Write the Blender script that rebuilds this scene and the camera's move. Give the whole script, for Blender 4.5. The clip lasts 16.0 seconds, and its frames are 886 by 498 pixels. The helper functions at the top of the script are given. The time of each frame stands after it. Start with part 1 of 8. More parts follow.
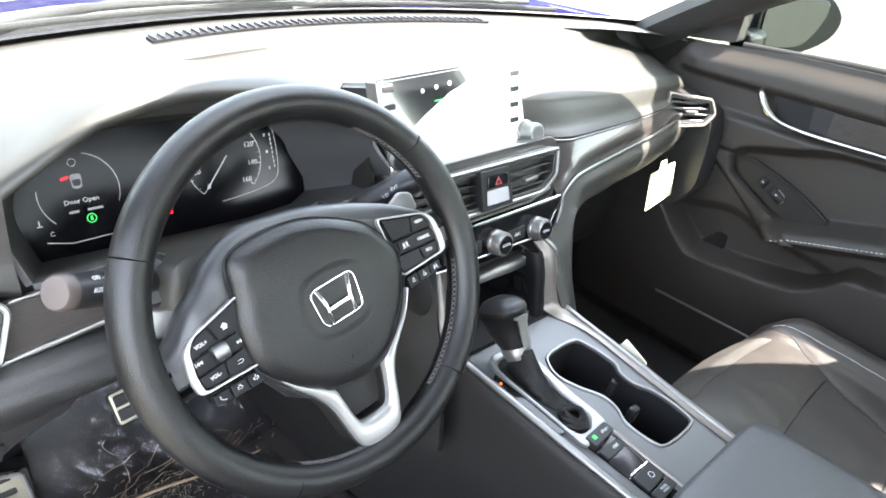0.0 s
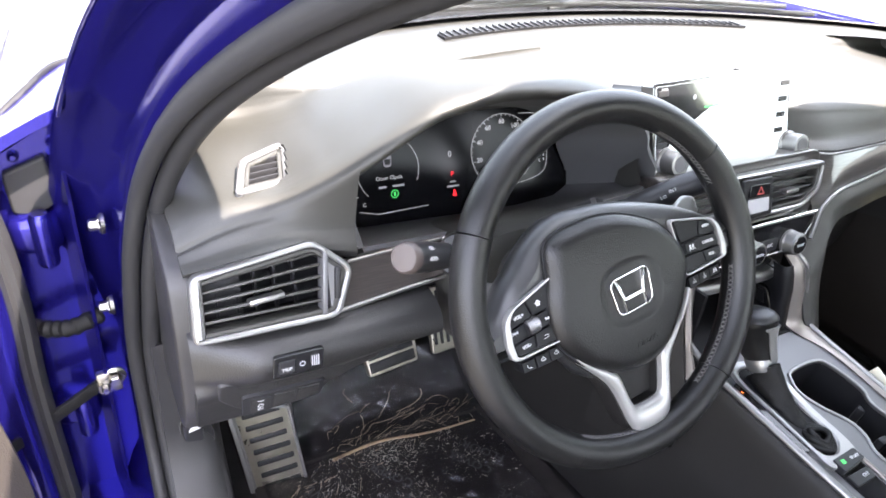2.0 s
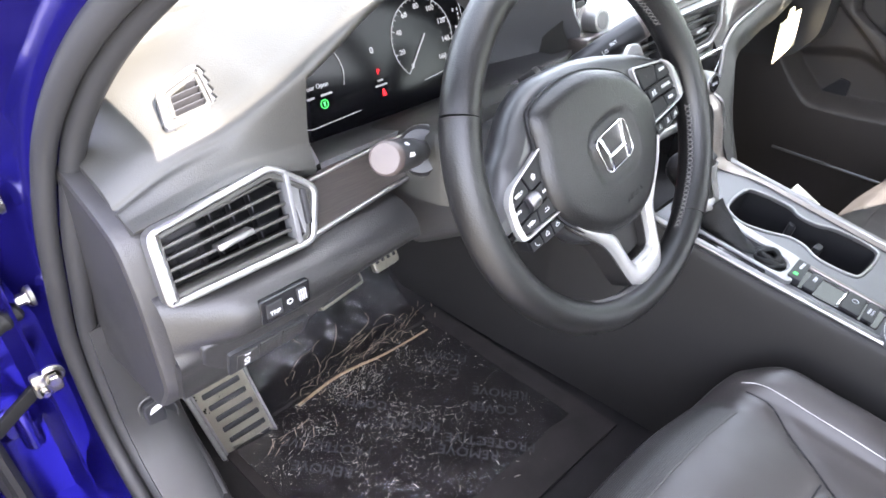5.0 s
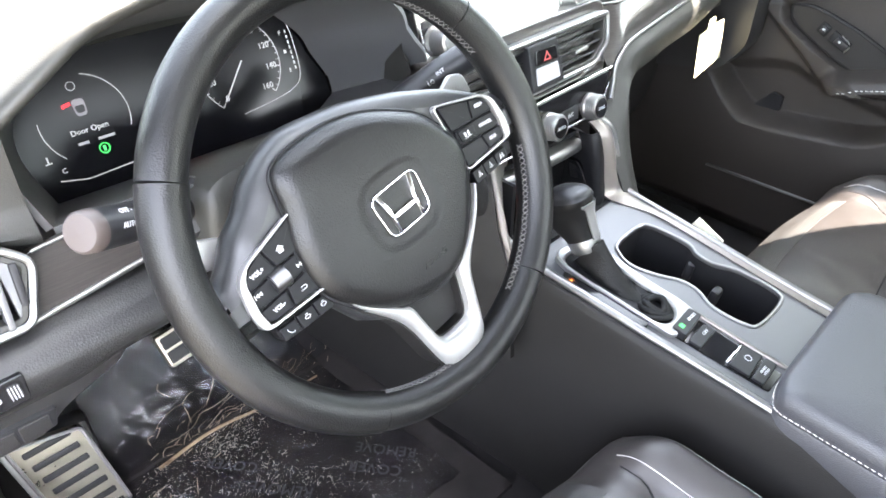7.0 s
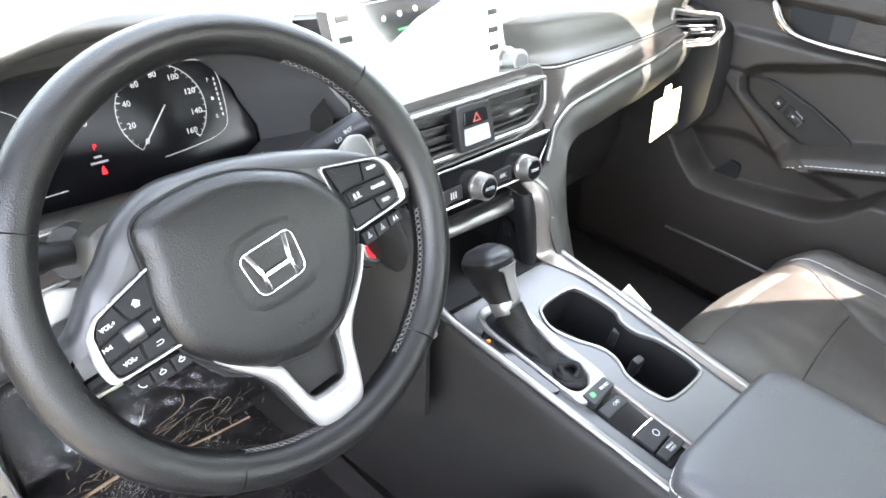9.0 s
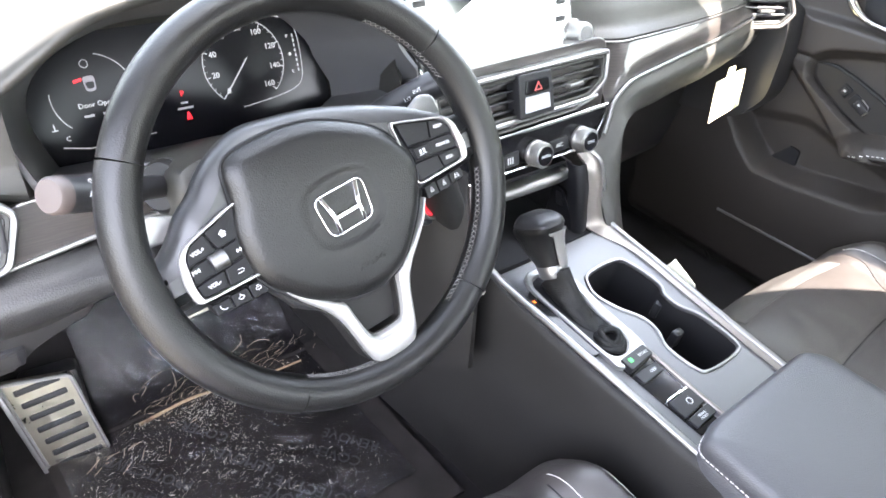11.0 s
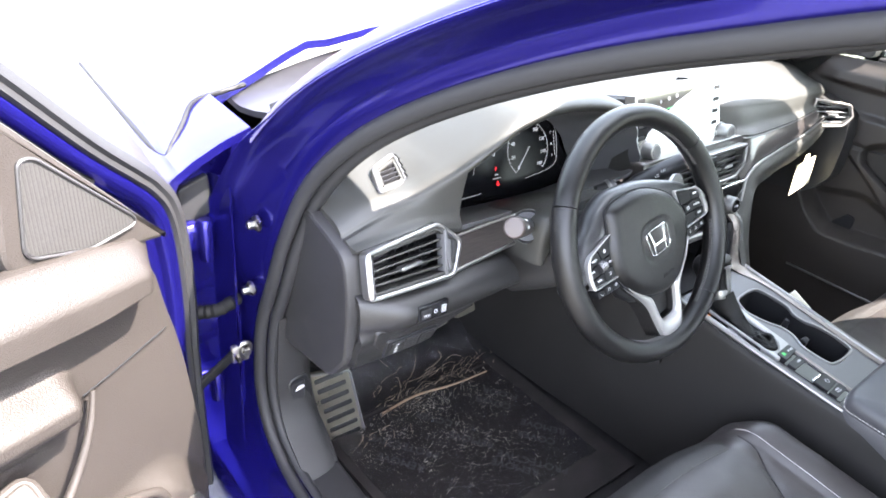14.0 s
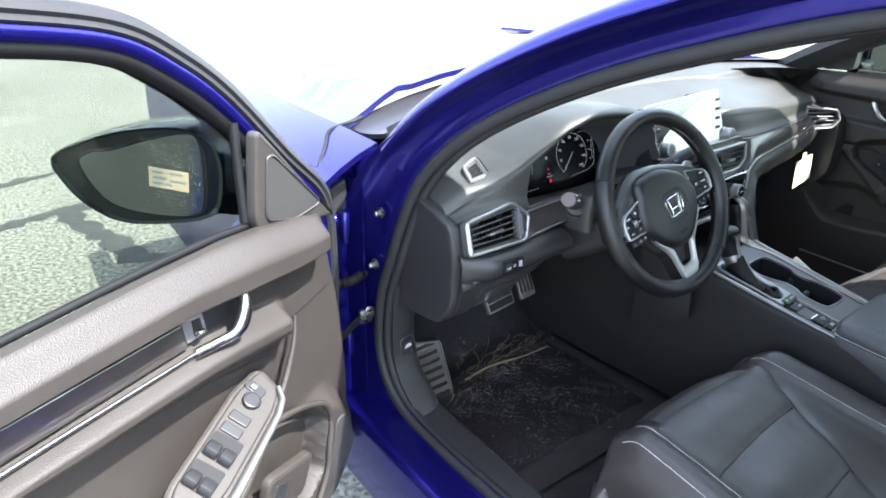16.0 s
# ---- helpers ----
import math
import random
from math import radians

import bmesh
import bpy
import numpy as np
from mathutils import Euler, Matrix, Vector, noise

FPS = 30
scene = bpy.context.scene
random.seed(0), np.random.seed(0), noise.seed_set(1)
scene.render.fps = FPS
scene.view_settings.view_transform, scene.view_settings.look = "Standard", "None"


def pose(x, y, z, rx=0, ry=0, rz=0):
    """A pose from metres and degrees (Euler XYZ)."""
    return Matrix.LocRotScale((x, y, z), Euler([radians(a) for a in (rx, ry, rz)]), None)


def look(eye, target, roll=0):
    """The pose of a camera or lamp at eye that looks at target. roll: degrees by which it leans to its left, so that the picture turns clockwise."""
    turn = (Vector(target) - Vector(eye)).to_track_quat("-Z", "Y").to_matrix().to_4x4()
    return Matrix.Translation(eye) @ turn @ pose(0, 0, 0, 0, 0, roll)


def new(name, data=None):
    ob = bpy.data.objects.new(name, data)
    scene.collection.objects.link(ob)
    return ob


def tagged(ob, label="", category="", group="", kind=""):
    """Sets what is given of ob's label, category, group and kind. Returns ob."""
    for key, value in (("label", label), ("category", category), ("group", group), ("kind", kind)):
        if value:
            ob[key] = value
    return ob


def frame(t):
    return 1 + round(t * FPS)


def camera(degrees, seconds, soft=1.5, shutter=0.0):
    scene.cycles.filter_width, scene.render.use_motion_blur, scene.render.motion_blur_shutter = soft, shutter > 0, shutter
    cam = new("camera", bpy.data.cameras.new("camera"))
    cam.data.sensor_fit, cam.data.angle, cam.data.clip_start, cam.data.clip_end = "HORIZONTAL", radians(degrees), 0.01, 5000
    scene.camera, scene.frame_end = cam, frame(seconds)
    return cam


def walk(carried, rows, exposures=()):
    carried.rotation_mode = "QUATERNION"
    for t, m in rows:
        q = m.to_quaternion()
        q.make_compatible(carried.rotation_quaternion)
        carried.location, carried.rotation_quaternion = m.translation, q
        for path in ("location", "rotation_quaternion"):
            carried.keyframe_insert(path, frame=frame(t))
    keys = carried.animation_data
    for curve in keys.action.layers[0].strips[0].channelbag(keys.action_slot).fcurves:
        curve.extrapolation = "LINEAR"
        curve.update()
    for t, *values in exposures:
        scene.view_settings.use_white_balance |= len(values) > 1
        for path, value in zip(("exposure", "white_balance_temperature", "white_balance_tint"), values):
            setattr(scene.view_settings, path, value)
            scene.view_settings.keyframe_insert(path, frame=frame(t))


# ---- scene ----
cam = camera(65.7, 16.0, soft=1.7)
PATH = [
    (0, (-0.677, -0.416, 1.2), (0.582, 0.807, 0.24), 7.6),
    (0.5, (-0.702, -0.42, 1.208), (0.498, 0.856, 0.243), 6.7),
    (1, (-0.733, -0.41, 1.211), (0.353, 0.952, 0.229), 5.8),
    (1.5, (-0.771, -0.394, 1.212), (0.211, 1.02, 0.194), 6.2),
    (2, (-0.816, -0.379, 1.214), (0.062, 1.092, 0.183), 6.2),
    (2.5, (-0.86, -0.37, 1.218), (-0.096, 1.146, 0.161), 5.3),
    (3, (-0.899, -0.369, 1.218), (-0.245, 1.169, 0.121), 2.9),
    (3.5, (-0.931, -0.363, 1.22), (-0.292, 1.174, 0.11), 1.0),
    (4, (-0.946, -0.317, 1.192), (-0.113, 1.07, 0.017), 2.9),
    (4.5, (-0.935, -0.288, 1.175), (0.07, 0.97, -0.012), 1.0),
    (5, (-0.887, -0.295, 1.16), (0.234, 0.85, -0.037), 1.1),
    (5.2, (-0.861, -0.302, 1.157), (0.294, 0.807, -0.042), 1.3),
    (7.3, (-0.643, -0.341, 1.141), (0.49, 0.811, -0.037), 0.4),
    (7.5, (-0.632, -0.347, 1.145), (0.503, 0.816, -0.02), 0.7),
    (8, (-0.601, -0.372, 1.151), (0.553, 0.794, 0.006), 2.2),
    (8.5, (-0.586, -0.392, 1.162), (0.579, 0.795, 0.051), 3.5),
    (8.7, (-0.582, -0.393, 1.163), (0.596, 0.794, 0.066), 3.8),
    (10.8, (-0.604, -0.416, 1.164), (0.473, 0.789, -0.014), 6.5),
    (11, (-0.618, -0.42, 1.173), (0.429, 0.814, -0.003), 5.5),
    (11.5, (-0.657, -0.426, 1.192), (0.353, 0.863, 0.043), 4.8),
    (12, (-0.704, -0.431, 1.211), (0.343, 0.849, 0.087), 6.4),
    (12.5, (-0.787, -0.426, 1.233), (0.272, 0.862, 0.128), 6.8),
    (13, (-0.891, -0.425, 1.257), (0.19, 0.877, 0.189), 6.0),
    (13.5, (-1.014, -0.424, 1.287), (0.142, 0.823, 0.234), 7.2),
    (14, (-1.173, -0.452, 1.304), (-0.036, 0.849, 0.297), 6.9),
    (14.5, (-1.298, -0.504, 1.319), (-0.201, 0.835, 0.318), 6.6),
    (15, (-1.362, -0.588, 1.329), (-0.309, 0.783, 0.322), 4.9),
    (15.5, (-1.445, -0.681, 1.343), (-0.419, 0.741, 0.381), 3.1),
    (16, (-1.481, -0.712, 1.354), (-0.392, 0.716, 0.472), 1.8),
]
EXPOSURES = [(0.0, 4.75, 6750, 11), (1.5, 4.4, 6750, 15), (2.5, 4.48, 6800, 20), (3.6, 4.48, 6750, 21), (4.5, 4.98, 6650, 18), (5.2, 5.1, 6800, 18), (8.0, 5.3, 6900, 12), (11.0, 5.32, 6850, 16), (12.5, 4.98, 6800, 16), (13.5, 4.85, 6700, 16), (14.5, 4.35, 6450, 13), (15.0, 4.0, 6350, 12), (16.0, 3.62, 6050, 9)]
walk(cam, [(t, look(eye, target, roll)) for t, eye, target, roll in PATH], EXPOSURES)

# ---- world and sun: a high sun behind the passenger side ----
SUN = Vector((0.27, -0.45, 0.86)).normalized()
world = bpy.data.worlds.new("sky")
scene.world = world
world.use_nodes = True
wn = world.node_tree.nodes
sky = wn.new("ShaderNodeTexSky")
sky.sky_type, sky.sun_disc = "NISHITA", False
sky.sun_elevation = math.asin(SUN.z)
sky.sun_rotation = math.atan2(SUN.x, SUN.y)
sky.air_density, sky.dust_density, sky.ozone_density = 1.0, 1.6, 1.0
wn["Background"].inputs["Strength"].default_value = 0.15
haze = wn.new("ShaderNodeHueSaturation")
haze.inputs["Saturation"].default_value = 0.5
world.node_tree.links.new(sky.outputs[0], haze.inputs["Color"])
world.node_tree.links.new(haze.outputs[0], wn["Background"].inputs["Color"])
sun_data = bpy.data.lights.new("sun", "SUN")
sun_data.energy, sun_data.angle, sun_data.color = 2.5, radians(0.6), (1.0, 0.95, 0.87)
sun = new("sun", sun_data)
sun.matrix_world = look(SUN * 30, (0, 0, 0))


# ---- materials ----
def material(name, colour, rough=0.5, metal=0.0, grain=0.0, grain_size=900.0, blotch=0.0, blotch_size=9.0, coat=0.0,
             spec=0.5, rough_var=0.0, ior=1.5):
    """A surface with fine relief (grain) and broad uneven tone and gloss (blotch)."""
    m = bpy.data.materials.new(name)
    m.use_nodes = True
    n, l = m.node_tree.nodes, m.node_tree.links
    p = n["Principled BSDF"]
    p.inputs["Base Color"].default_value = (*colour, 1)
    p.inputs["Roughness"].default_value = rough
    p.inputs["Metallic"].default_value = metal
    p.inputs["Coat Weight"].default_value = coat
    p.inputs["Coat Roughness"].default_value = 0.04
    p.inputs["Specular IOR Level"].default_value, p.inputs["IOR"].default_value = spec, ior
    geo = n.new("ShaderNodeNewGeometry")
    big = n.new("ShaderNodeTexNoise")
    big.inputs["Scale"].default_value, big.inputs["Detail"].default_value = blotch_size, 6
    l.new(geo.outputs["Position"], big.inputs["Vector"])
    if blotch:
        mix = n.new("ShaderNodeMix")
        mix.data_type = "RGBA"
        mix.inputs["A"].default_value = (*[c * (1 - blotch) for c in colour], 1)
        mix.inputs["B"].default_value = (*[min(1, c * (1 + blotch)) for c in colour], 1)
        l.new(big.outputs["Fac"], mix.inputs["Factor"])
        l.new(mix.outputs["Result"], p.inputs["Base Color"])
    if rough_var:
        r = n.new("ShaderNodeMapRange")
        r.inputs["From Min"].default_value, r.inputs["From Max"].default_value = 0.3, 0.7
        r.inputs["To Min"].default_value, r.inputs["To Max"].default_value = rough - rough_var, rough + rough_var
        l.new(big.outputs["Fac"], r.inputs["Value"])
        l.new(r.outputs["Result"], p.inputs["Roughness"])
    if grain:
        fine = n.new("ShaderNodeTexVoronoi" if grain_size < 1200 else "ShaderNodeTexNoise")
        fine.inputs["Scale"].default_value = grain_size
        l.new(geo.outputs["Position"], fine.inputs["Vector"])
        b = n.new("ShaderNodeBump")
        b.inputs["Strength"].default_value, b.inputs["Distance"].default_value = grain, 0.0006
        l.new(fine.outputs[0], b.inputs["Height"])
        l.new(b.outputs["Normal"], p.inputs["Normal"])
    return m


def glow(name, colour, strength):
    m = bpy.data.materials.new(name)
    m.use_nodes = True
    p = m.node_tree.nodes["Principled BSDF"]
    p.inputs["Base Color"].default_value = (*[0.4 * c for c in colour], 1)
    p.inputs["Emission Color"].default_value = (*colour, 1)
    p.inputs["Emission Strength"].default_value = strength
    return m


DASH = material("dash_vinyl", (0.0225, 0.0223, 0.0198), 0.52, grain=0.3, grain_size=900, blotch=0.14, rough_var=0.06, spec=0.45)
# dash charcoal made lighter, standing in for light inside the binnacle
LITLINING = material("lightened_lining", (0.062, 0.062, 0.064), 0.5, grain=0.2, grain_size=1300, blotch=0.1, rough_var=0.05, spec=0.5)
KNEE = material("knee_vinyl", (0.0135, 0.0132, 0.0132), 0.46, grain=0.4, grain_size=600, blotch=0.14, rough_var=0.06, spec=0.42)
HARD = material("hard_plastic", (0.0185, 0.018, 0.0182), 0.46, grain=0.35, grain_size=1000, blotch=0.12, rough_var=0.06, spec=0.4)
SMOOTH = material("smooth_plastic", (0.016, 0.016, 0.0175), 0.38, blotch=0.1, rough_var=0.05, spec=0.3)
LEATHER = material("leather", (0.0052, 0.0051, 0.0052), 0.37, grain=0.3, grain_size=800, blotch=0.2, rough_var=0.07, spec=0.34)
COVER = material("airbag_cover", (0.0056, 0.0055, 0.0056), 0.37, grain=0.42, grain_size=720, blotch=0.2, rough_var=0.06, spec=0.34)
GAITER = material("gaiter_leather", (0.004, 0.004, 0.0041), 0.55, grain=0.7, grain_size=500, blotch=0.3, blotch_size=40, rough_var=0.1, spec=0.22)
SEAT = material("seat_leather", (0.032, 0.0282, 0.0270), 0.38, grain=0.3, grain_size=1100, blotch=0.12, rough_var=0.06)
DOORTRIM = material("door_vinyl", (0.0242, 0.0208, 0.0186), 0.52, grain=0.6, grain_size=560, blotch=0.15, rough_var=0.06, spec=0.3)
SILVER = material("satin_silver", (0.22, 0.217, 0.213), 0.34, metal=0.85, blotch=0.05, rough_var=0.05)
CHROME = material("chrome", (0.85, 0.85, 0.86), 0.08, metal=1.0, rough_var=0.03)
SATINCHROME = material("satin_chrome", (0.40, 0.395, 0.39), 0.22, metal=1.0, rough_var=0.05)
BADGE = material("badge_chrome", (0.62, 0.62, 0.63), 0.12, metal=1.0, blotch=0.1, blotch_size=300, rough_var=0.05)
STEEL = material("brushed_steel", (0.27, 0.25, 0.205), 0.36, metal=0.92, grain=0.2, grain_size=1500, blotch=0.2, blotch_size=40, rough_var=0.1)
GREY = material("console_grey", (0.105, 0.105, 0.108), 0.38, metal=0.3, grain=0.15, grain_size=1800, blotch=0.08, rough_var=0.05)
PIANO = material("gloss_black", (0.008, 0.008, 0.009), 0.1, rough_var=0.03, spec=0.4)
RUBBER = material("rubber_seal", (0.016, 0.016, 0.017), 0.6, grain=0.2, grain_size=1500, blotch=0.2, rough_var=0.08, spec=0.25)
GREYTHREAD = material("grey_thread", (0.085, 0.082, 0.079), 0.7, grain=0.3, grain_size=1500, blotch=0.1)
CARPET = material("carpet", (0.022, 0.0205, 0.0205), 0.95, grain=1.0, grain_size=1600, blotch=0.3, blotch_size=30, spec=0.15)
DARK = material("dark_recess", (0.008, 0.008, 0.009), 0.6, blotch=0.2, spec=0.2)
WHITE = material("white_print", (0.42, 0.42, 0.42), 0.5, blotch=0.03)
GREYPRINT = material("grey_print", (0.35, 0.35, 0.36), 0.5, blotch=0.03)
THREAD = material("white_thread", (0.62, 0.6, 0.57), 0.7, grain=0.3, grain_size=1500, blotch=0.1)
PAPER = material("paper_tag", (0.8, 0.76, 0.6), 0.6, blotch=0.04)
RED = glow("red_lamp", (0.9, 0.02, 0.03), 0.085)
GREEN = glow("green_lamp", (0.05, 0.7, 0.15), 0.06)
LITWHITE = glow("dial_white", (0.72, 0.74, 0.77), 0.026)
DIMGREY = glow("icon_grey", (0.42, 0.40, 0.44), 0.008)
DIMWHITE = glow("dial_grey", (0.5, 0.52, 0.55), 0.02)
BOLT = material("zinc_bolt", (0.26, 0.25, 0.235), 0.35, metal=1.0, blotch=0.3, blotch_size=60, rough_var=0.15)
KEYPAD = material("key_black", (0.007, 0.007, 0.008), 0.45, rough_var=0.05, spec=0.16)
MATPILE = material("mat_pile", (0.026, 0.023, 0.022), 0.95, grain=1.0, grain_size=1600, blotch=0.4, blotch_size=18, spec=0.15)
BELT = material("black_rubber", (0.005, 0.005, 0.0055), 0.65, grain=0.2, grain_size=1500, spec=0.15)
DUST = material("pale_dust", (0.42, 0.385, 0.33), 0.8, blotch=0.3, blotch_size=60)
STRAW = material("dry_straw", (0.25, 0.195, 0.14), 0.8, blotch=0.4, blotch_size=50)
ARMREST = material("armrest_leather", (0.046, 0.046, 0.05), 0.42, grain=0.45, grain_size=700, blotch=0.1, rough_var=0.06)
HEADLINER = material("headliner", (0.5, 0.5, 0.49), 0.9, grain=0.4, grain_size=1500, blotch=0.05, spec=0.2)


def paint():
    m = material("blue_paint", (0.0135, 0.0108, 0.152), 0.24, metal=0.8, coat=0.25, blotch=0.1, blotch_size=4)
    return m


BLUE = paint()
BLACKPAINT = material("mirror_black", (0.006, 0.008, 0.009), 0.16, rough_var=0.03, spec=0.3)


def wood():
    """Dark brushed decor with fine lengthwise grain."""
    m = material("decor_grain", (0.03, 0.027, 0.026), 0.28, coat=1.0)
    n, l = m.node_tree.nodes, m.node_tree.links
    geo, mp, no, ra = (n.new("ShaderNode" + k) for k in ("NewGeometry", "Mapping", "TexNoise", "ValToRGB"))
    mp.inputs["Scale"].default_value = (30, 60, 900)
    no.inputs["Scale"].default_value, no.inputs["Detail"].default_value = 1.0, 5
    ra.color_ramp.elements[0].position, ra.color_ramp.elements[0].color = 0.35, (0.016, 0.0145, 0.014, 1)
    ra.color_ramp.elements[1].position, ra.color_ramp.elements[1].color = 0.7, (0.042, 0.036, 0.033, 1)
    l.new(geo.outputs["Position"], mp.inputs["Vector"]), l.new(mp.outputs[0], no.inputs["Vector"])
    l.new(no.outputs["Fac"], ra.inputs["Fac"]), l.new(ra.outputs[0], n["Principled BSDF"].inputs["Base Color"])
    return m


DECOR = wood()


def glass(name, tint, rough=0.0, least=0.04, wrinkle=0.0, most=0.9):
    """Clear pane: see-through, with a gloss that grows towards grazing view."""
    m = bpy.data.materials.new(name)
    m.use_nodes = True
    n, l = m.node_tree.nodes, m.node_tree.links
    n.remove(n["Principled BSDF"])
    tr, gl, mix, lw, pw, mr = (n.new("ShaderNode" + k) for k in ("BsdfTransparent", "BsdfGlossy", "MixShader", "LayerWeight", "Math", "MapRange"))
    tr.inputs["Color"].default_value = (*tint, 1)
    gl.inputs["Roughness"].default_value = rough
    lw.inputs["Blend"].default_value = 0.5
    pw.operation = "POWER"
    pw.inputs[1].default_value = 4.5
    mr.inputs["To Min"].default_value, mr.inputs["To Max"].default_value = least, most
    l.new(lw.outputs["Facing"], pw.inputs[0]), l.new(pw.outputs[0], mr.inputs["Value"])
    l.new(mr.outputs["Result"], mix.inputs[0]), l.new(tr.outputs[0], mix.inputs[1]), l.new(gl.outputs[0], mix.inputs[2])
    l.new(mix.outputs[0], n["Material Output"].inputs["Surface"])
    if wrinkle:
        geo, a, b = n.new("ShaderNodeNewGeometry"), n.new("ShaderNodeTexNoise"), n.new("ShaderNodeBump")
        a.inputs["Scale"].default_value, a.inputs["Detail"].default_value, a.inputs["Distortion"].default_value = 28, 6, 1.6
        b.inputs["Strength"].default_value, b.inputs["Distance"].default_value = wrinkle, 0.01
        l.new(geo.outputs["Position"], a.inputs["Vector"]), l.new(a.outputs["Fac"], b.inputs["Height"])
        l.new(b.outputs["Normal"], gl.inputs["Normal"])
    return m


GLASS = glass("window_glass", (0.57, 0.60, 0.56), most=0.2, least=0.01)
TINTED = glass("tinted_glass", (0.60, 0.63, 0.61), most=0.4)
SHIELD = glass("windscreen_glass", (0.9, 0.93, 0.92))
FILM = glass("clear_film", (0.86, 0.86, 0.87), 0.12, 0.045, 1.0, most=0.5)
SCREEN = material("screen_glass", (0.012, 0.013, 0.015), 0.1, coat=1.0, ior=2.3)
LENS = material("instrument_glass", (0.004, 0.004, 0.005), 0.16, spec=0.15)
MIRROR = material("mirror_glass", (0.13, 0.14, 0.145), 0.05, metal=1.0, grain=0.1, grain_size=500, rough_var=0.04)
KSIDE = material("console_side", (0.0105, 0.0097, 0.0094), 0.55, grain=0.4, grain_size=900, blotch=0.15, rough_var=0.06, spec=0.28)
DROP = material("water_drop", (0.75, 0.78, 0.8), 0.05, metal=0.6, coat=1.0)
# glare on the dark screen, put into the surface as emission
SCREENGLARE = glow("screen_glare_glow", (0.72, 0.86, 0.9), 0.115)
SCREENGLARE.node_tree.nodes["Principled BSDF"].inputs["Base Color"].default_value = (0.02, 0.02, 0.022, 1)
BRIGHT = material("bright_satin", (0.21, 0.207, 0.202), 0.34, metal=0.45, blotch=0.05, rough_var=0.04)
BRONZE = material("bronze_grey", (0.2, 0.18, 0.165), 0.36, metal=0.6, blotch=0.06, rough_var=0.05)
SPOKE = material("spoke_silver", (0.29, 0.286, 0.278), 0.34, metal=0.55, blotch=0.05, rough_var=0.05)


# ---- mesh tools ----
def sharp(bm, angle=38):
    bm.normal_update()
    for f in bm.faces:
        f.smooth = True
    lim = radians(angle)
    for e in bm.edges:
        e.smooth = len(e.link_faces) == 2 and e.calc_face_angle(0) < lim
    for f in bm.faces:
        if len(f.verts) > 6:
            f.smooth = False
            for e in f.edges:
                e.smooth = False


def part(name, bm, mat, parent=None, label="", angle=38, outward=True):
    """Links a bmesh as one mesh object, its origin in its middle, under a thing or a part."""
    if outward:
        bmesh.ops.recalc_face_normals(bm, faces=bm.faces)
    sharp(bm, angle)
    lo = Vector([min(v.co[i] for v in bm.verts) for i in range(3)])
    hi = Vector([max(v.co[i] for v in bm.verts) for i in range(3)])
    mid = (lo + hi) / 2
    bmesh.ops.translate(bm, verts=bm.verts, vec=-mid)
    me = bpy.data.meshes.new(name)
    bm.to_mesh(me)
    bm.free()
    me.materials.append(mat)
    ob = new(name, me)
    ob.location = mid
    if parent is not None:
        base = WORLD[parent.name]
        ob.parent = parent
        ob.matrix_parent_inverse = base.inverted()
    WORLD[ob.name] = Matrix.Translation(mid)
    if label:
        ob["label"] = label
    return ob


WORLD = {}


def thing(name, at, label, category, group="", kind=""):
    """An empty at a thing's base, which carries its parts."""
    ob = new(name)
    ob.location = at
    ob.empty_display_size = 0.05
    WORLD[ob.name] = Matrix.Translation(at)
    return tagged(ob, label, category, group, kind)


def face_at(o, tilt, turn=0.0, spin=0.0):
    """A panel's frame: x across, y up the panel, z out towards the seats; tilt: degrees that its top leans ahead; turn: about the upright; spin: in its plane."""
    return Matrix.Translation(o) @ Matrix.Rotation(radians(turn), 4, "Z") @ Matrix.Rotation(radians(90 - tilt), 4, "X") @ Matrix.Rotation(radians(spin), 4, "Z")


def add(bm, verts, faces, m=None):
    vs = [bm.verts.new((m @ Vector(v)) if m else v) for v in verts]
    for f in faces:
        try:
            bm.faces.new([vs[i] for i in f])
        except ValueError:
            pass
    return vs


def box(size, m=None, bevel=0.002, seg=2, bm=None):
    bm0 = bmesh.new()
    bmesh.ops.create_cube(bm0, size=1)
    bmesh.ops.scale(bm0, vec=size, verts=bm0.verts)
    if bevel:
        bmesh.ops.bevel(bm0, geom=bm0.edges[:], offset=min(bevel, min(size) * 0.45), segments=seg, affect="EDGES", profile=0.5)
    if m:
        bmesh.ops.transform(bm0, matrix=m, verts=bm0.verts)
    return merge(bm, bm0)


def merge(bm, other):
    if bm is None:
        return other
    me = bpy.data.meshes.new("tmp")
    other.to_mesh(me)
    other.free()
    bm.from_mesh(me)
    bpy.data.meshes.remove(me)
    return bm


def rounded(pts, r, n=4):
    """A closed outline with its corners rounded."""
    out = []
    k = len(pts)
    for i in range(k):
        a, b, c = (Vector(pts[j % k]).to_2d() for j in (i - 1, i, i + 1))
        rr = r[i] if isinstance(r, (list, tuple)) else r
        u, v = (a - b), (c - b)
        d = min(rr, u.length * 0.48, v.length * 0.48)
        p, q = b + u.normalized() * d, b + v.normalized() * d
        for j in range(n + 1):
            t = j / n
            out.append((1 - t) ** 2 * p + 2 * t * (1 - t) * b + t * t * q)
    return [(p.x, p.y) for p in out]


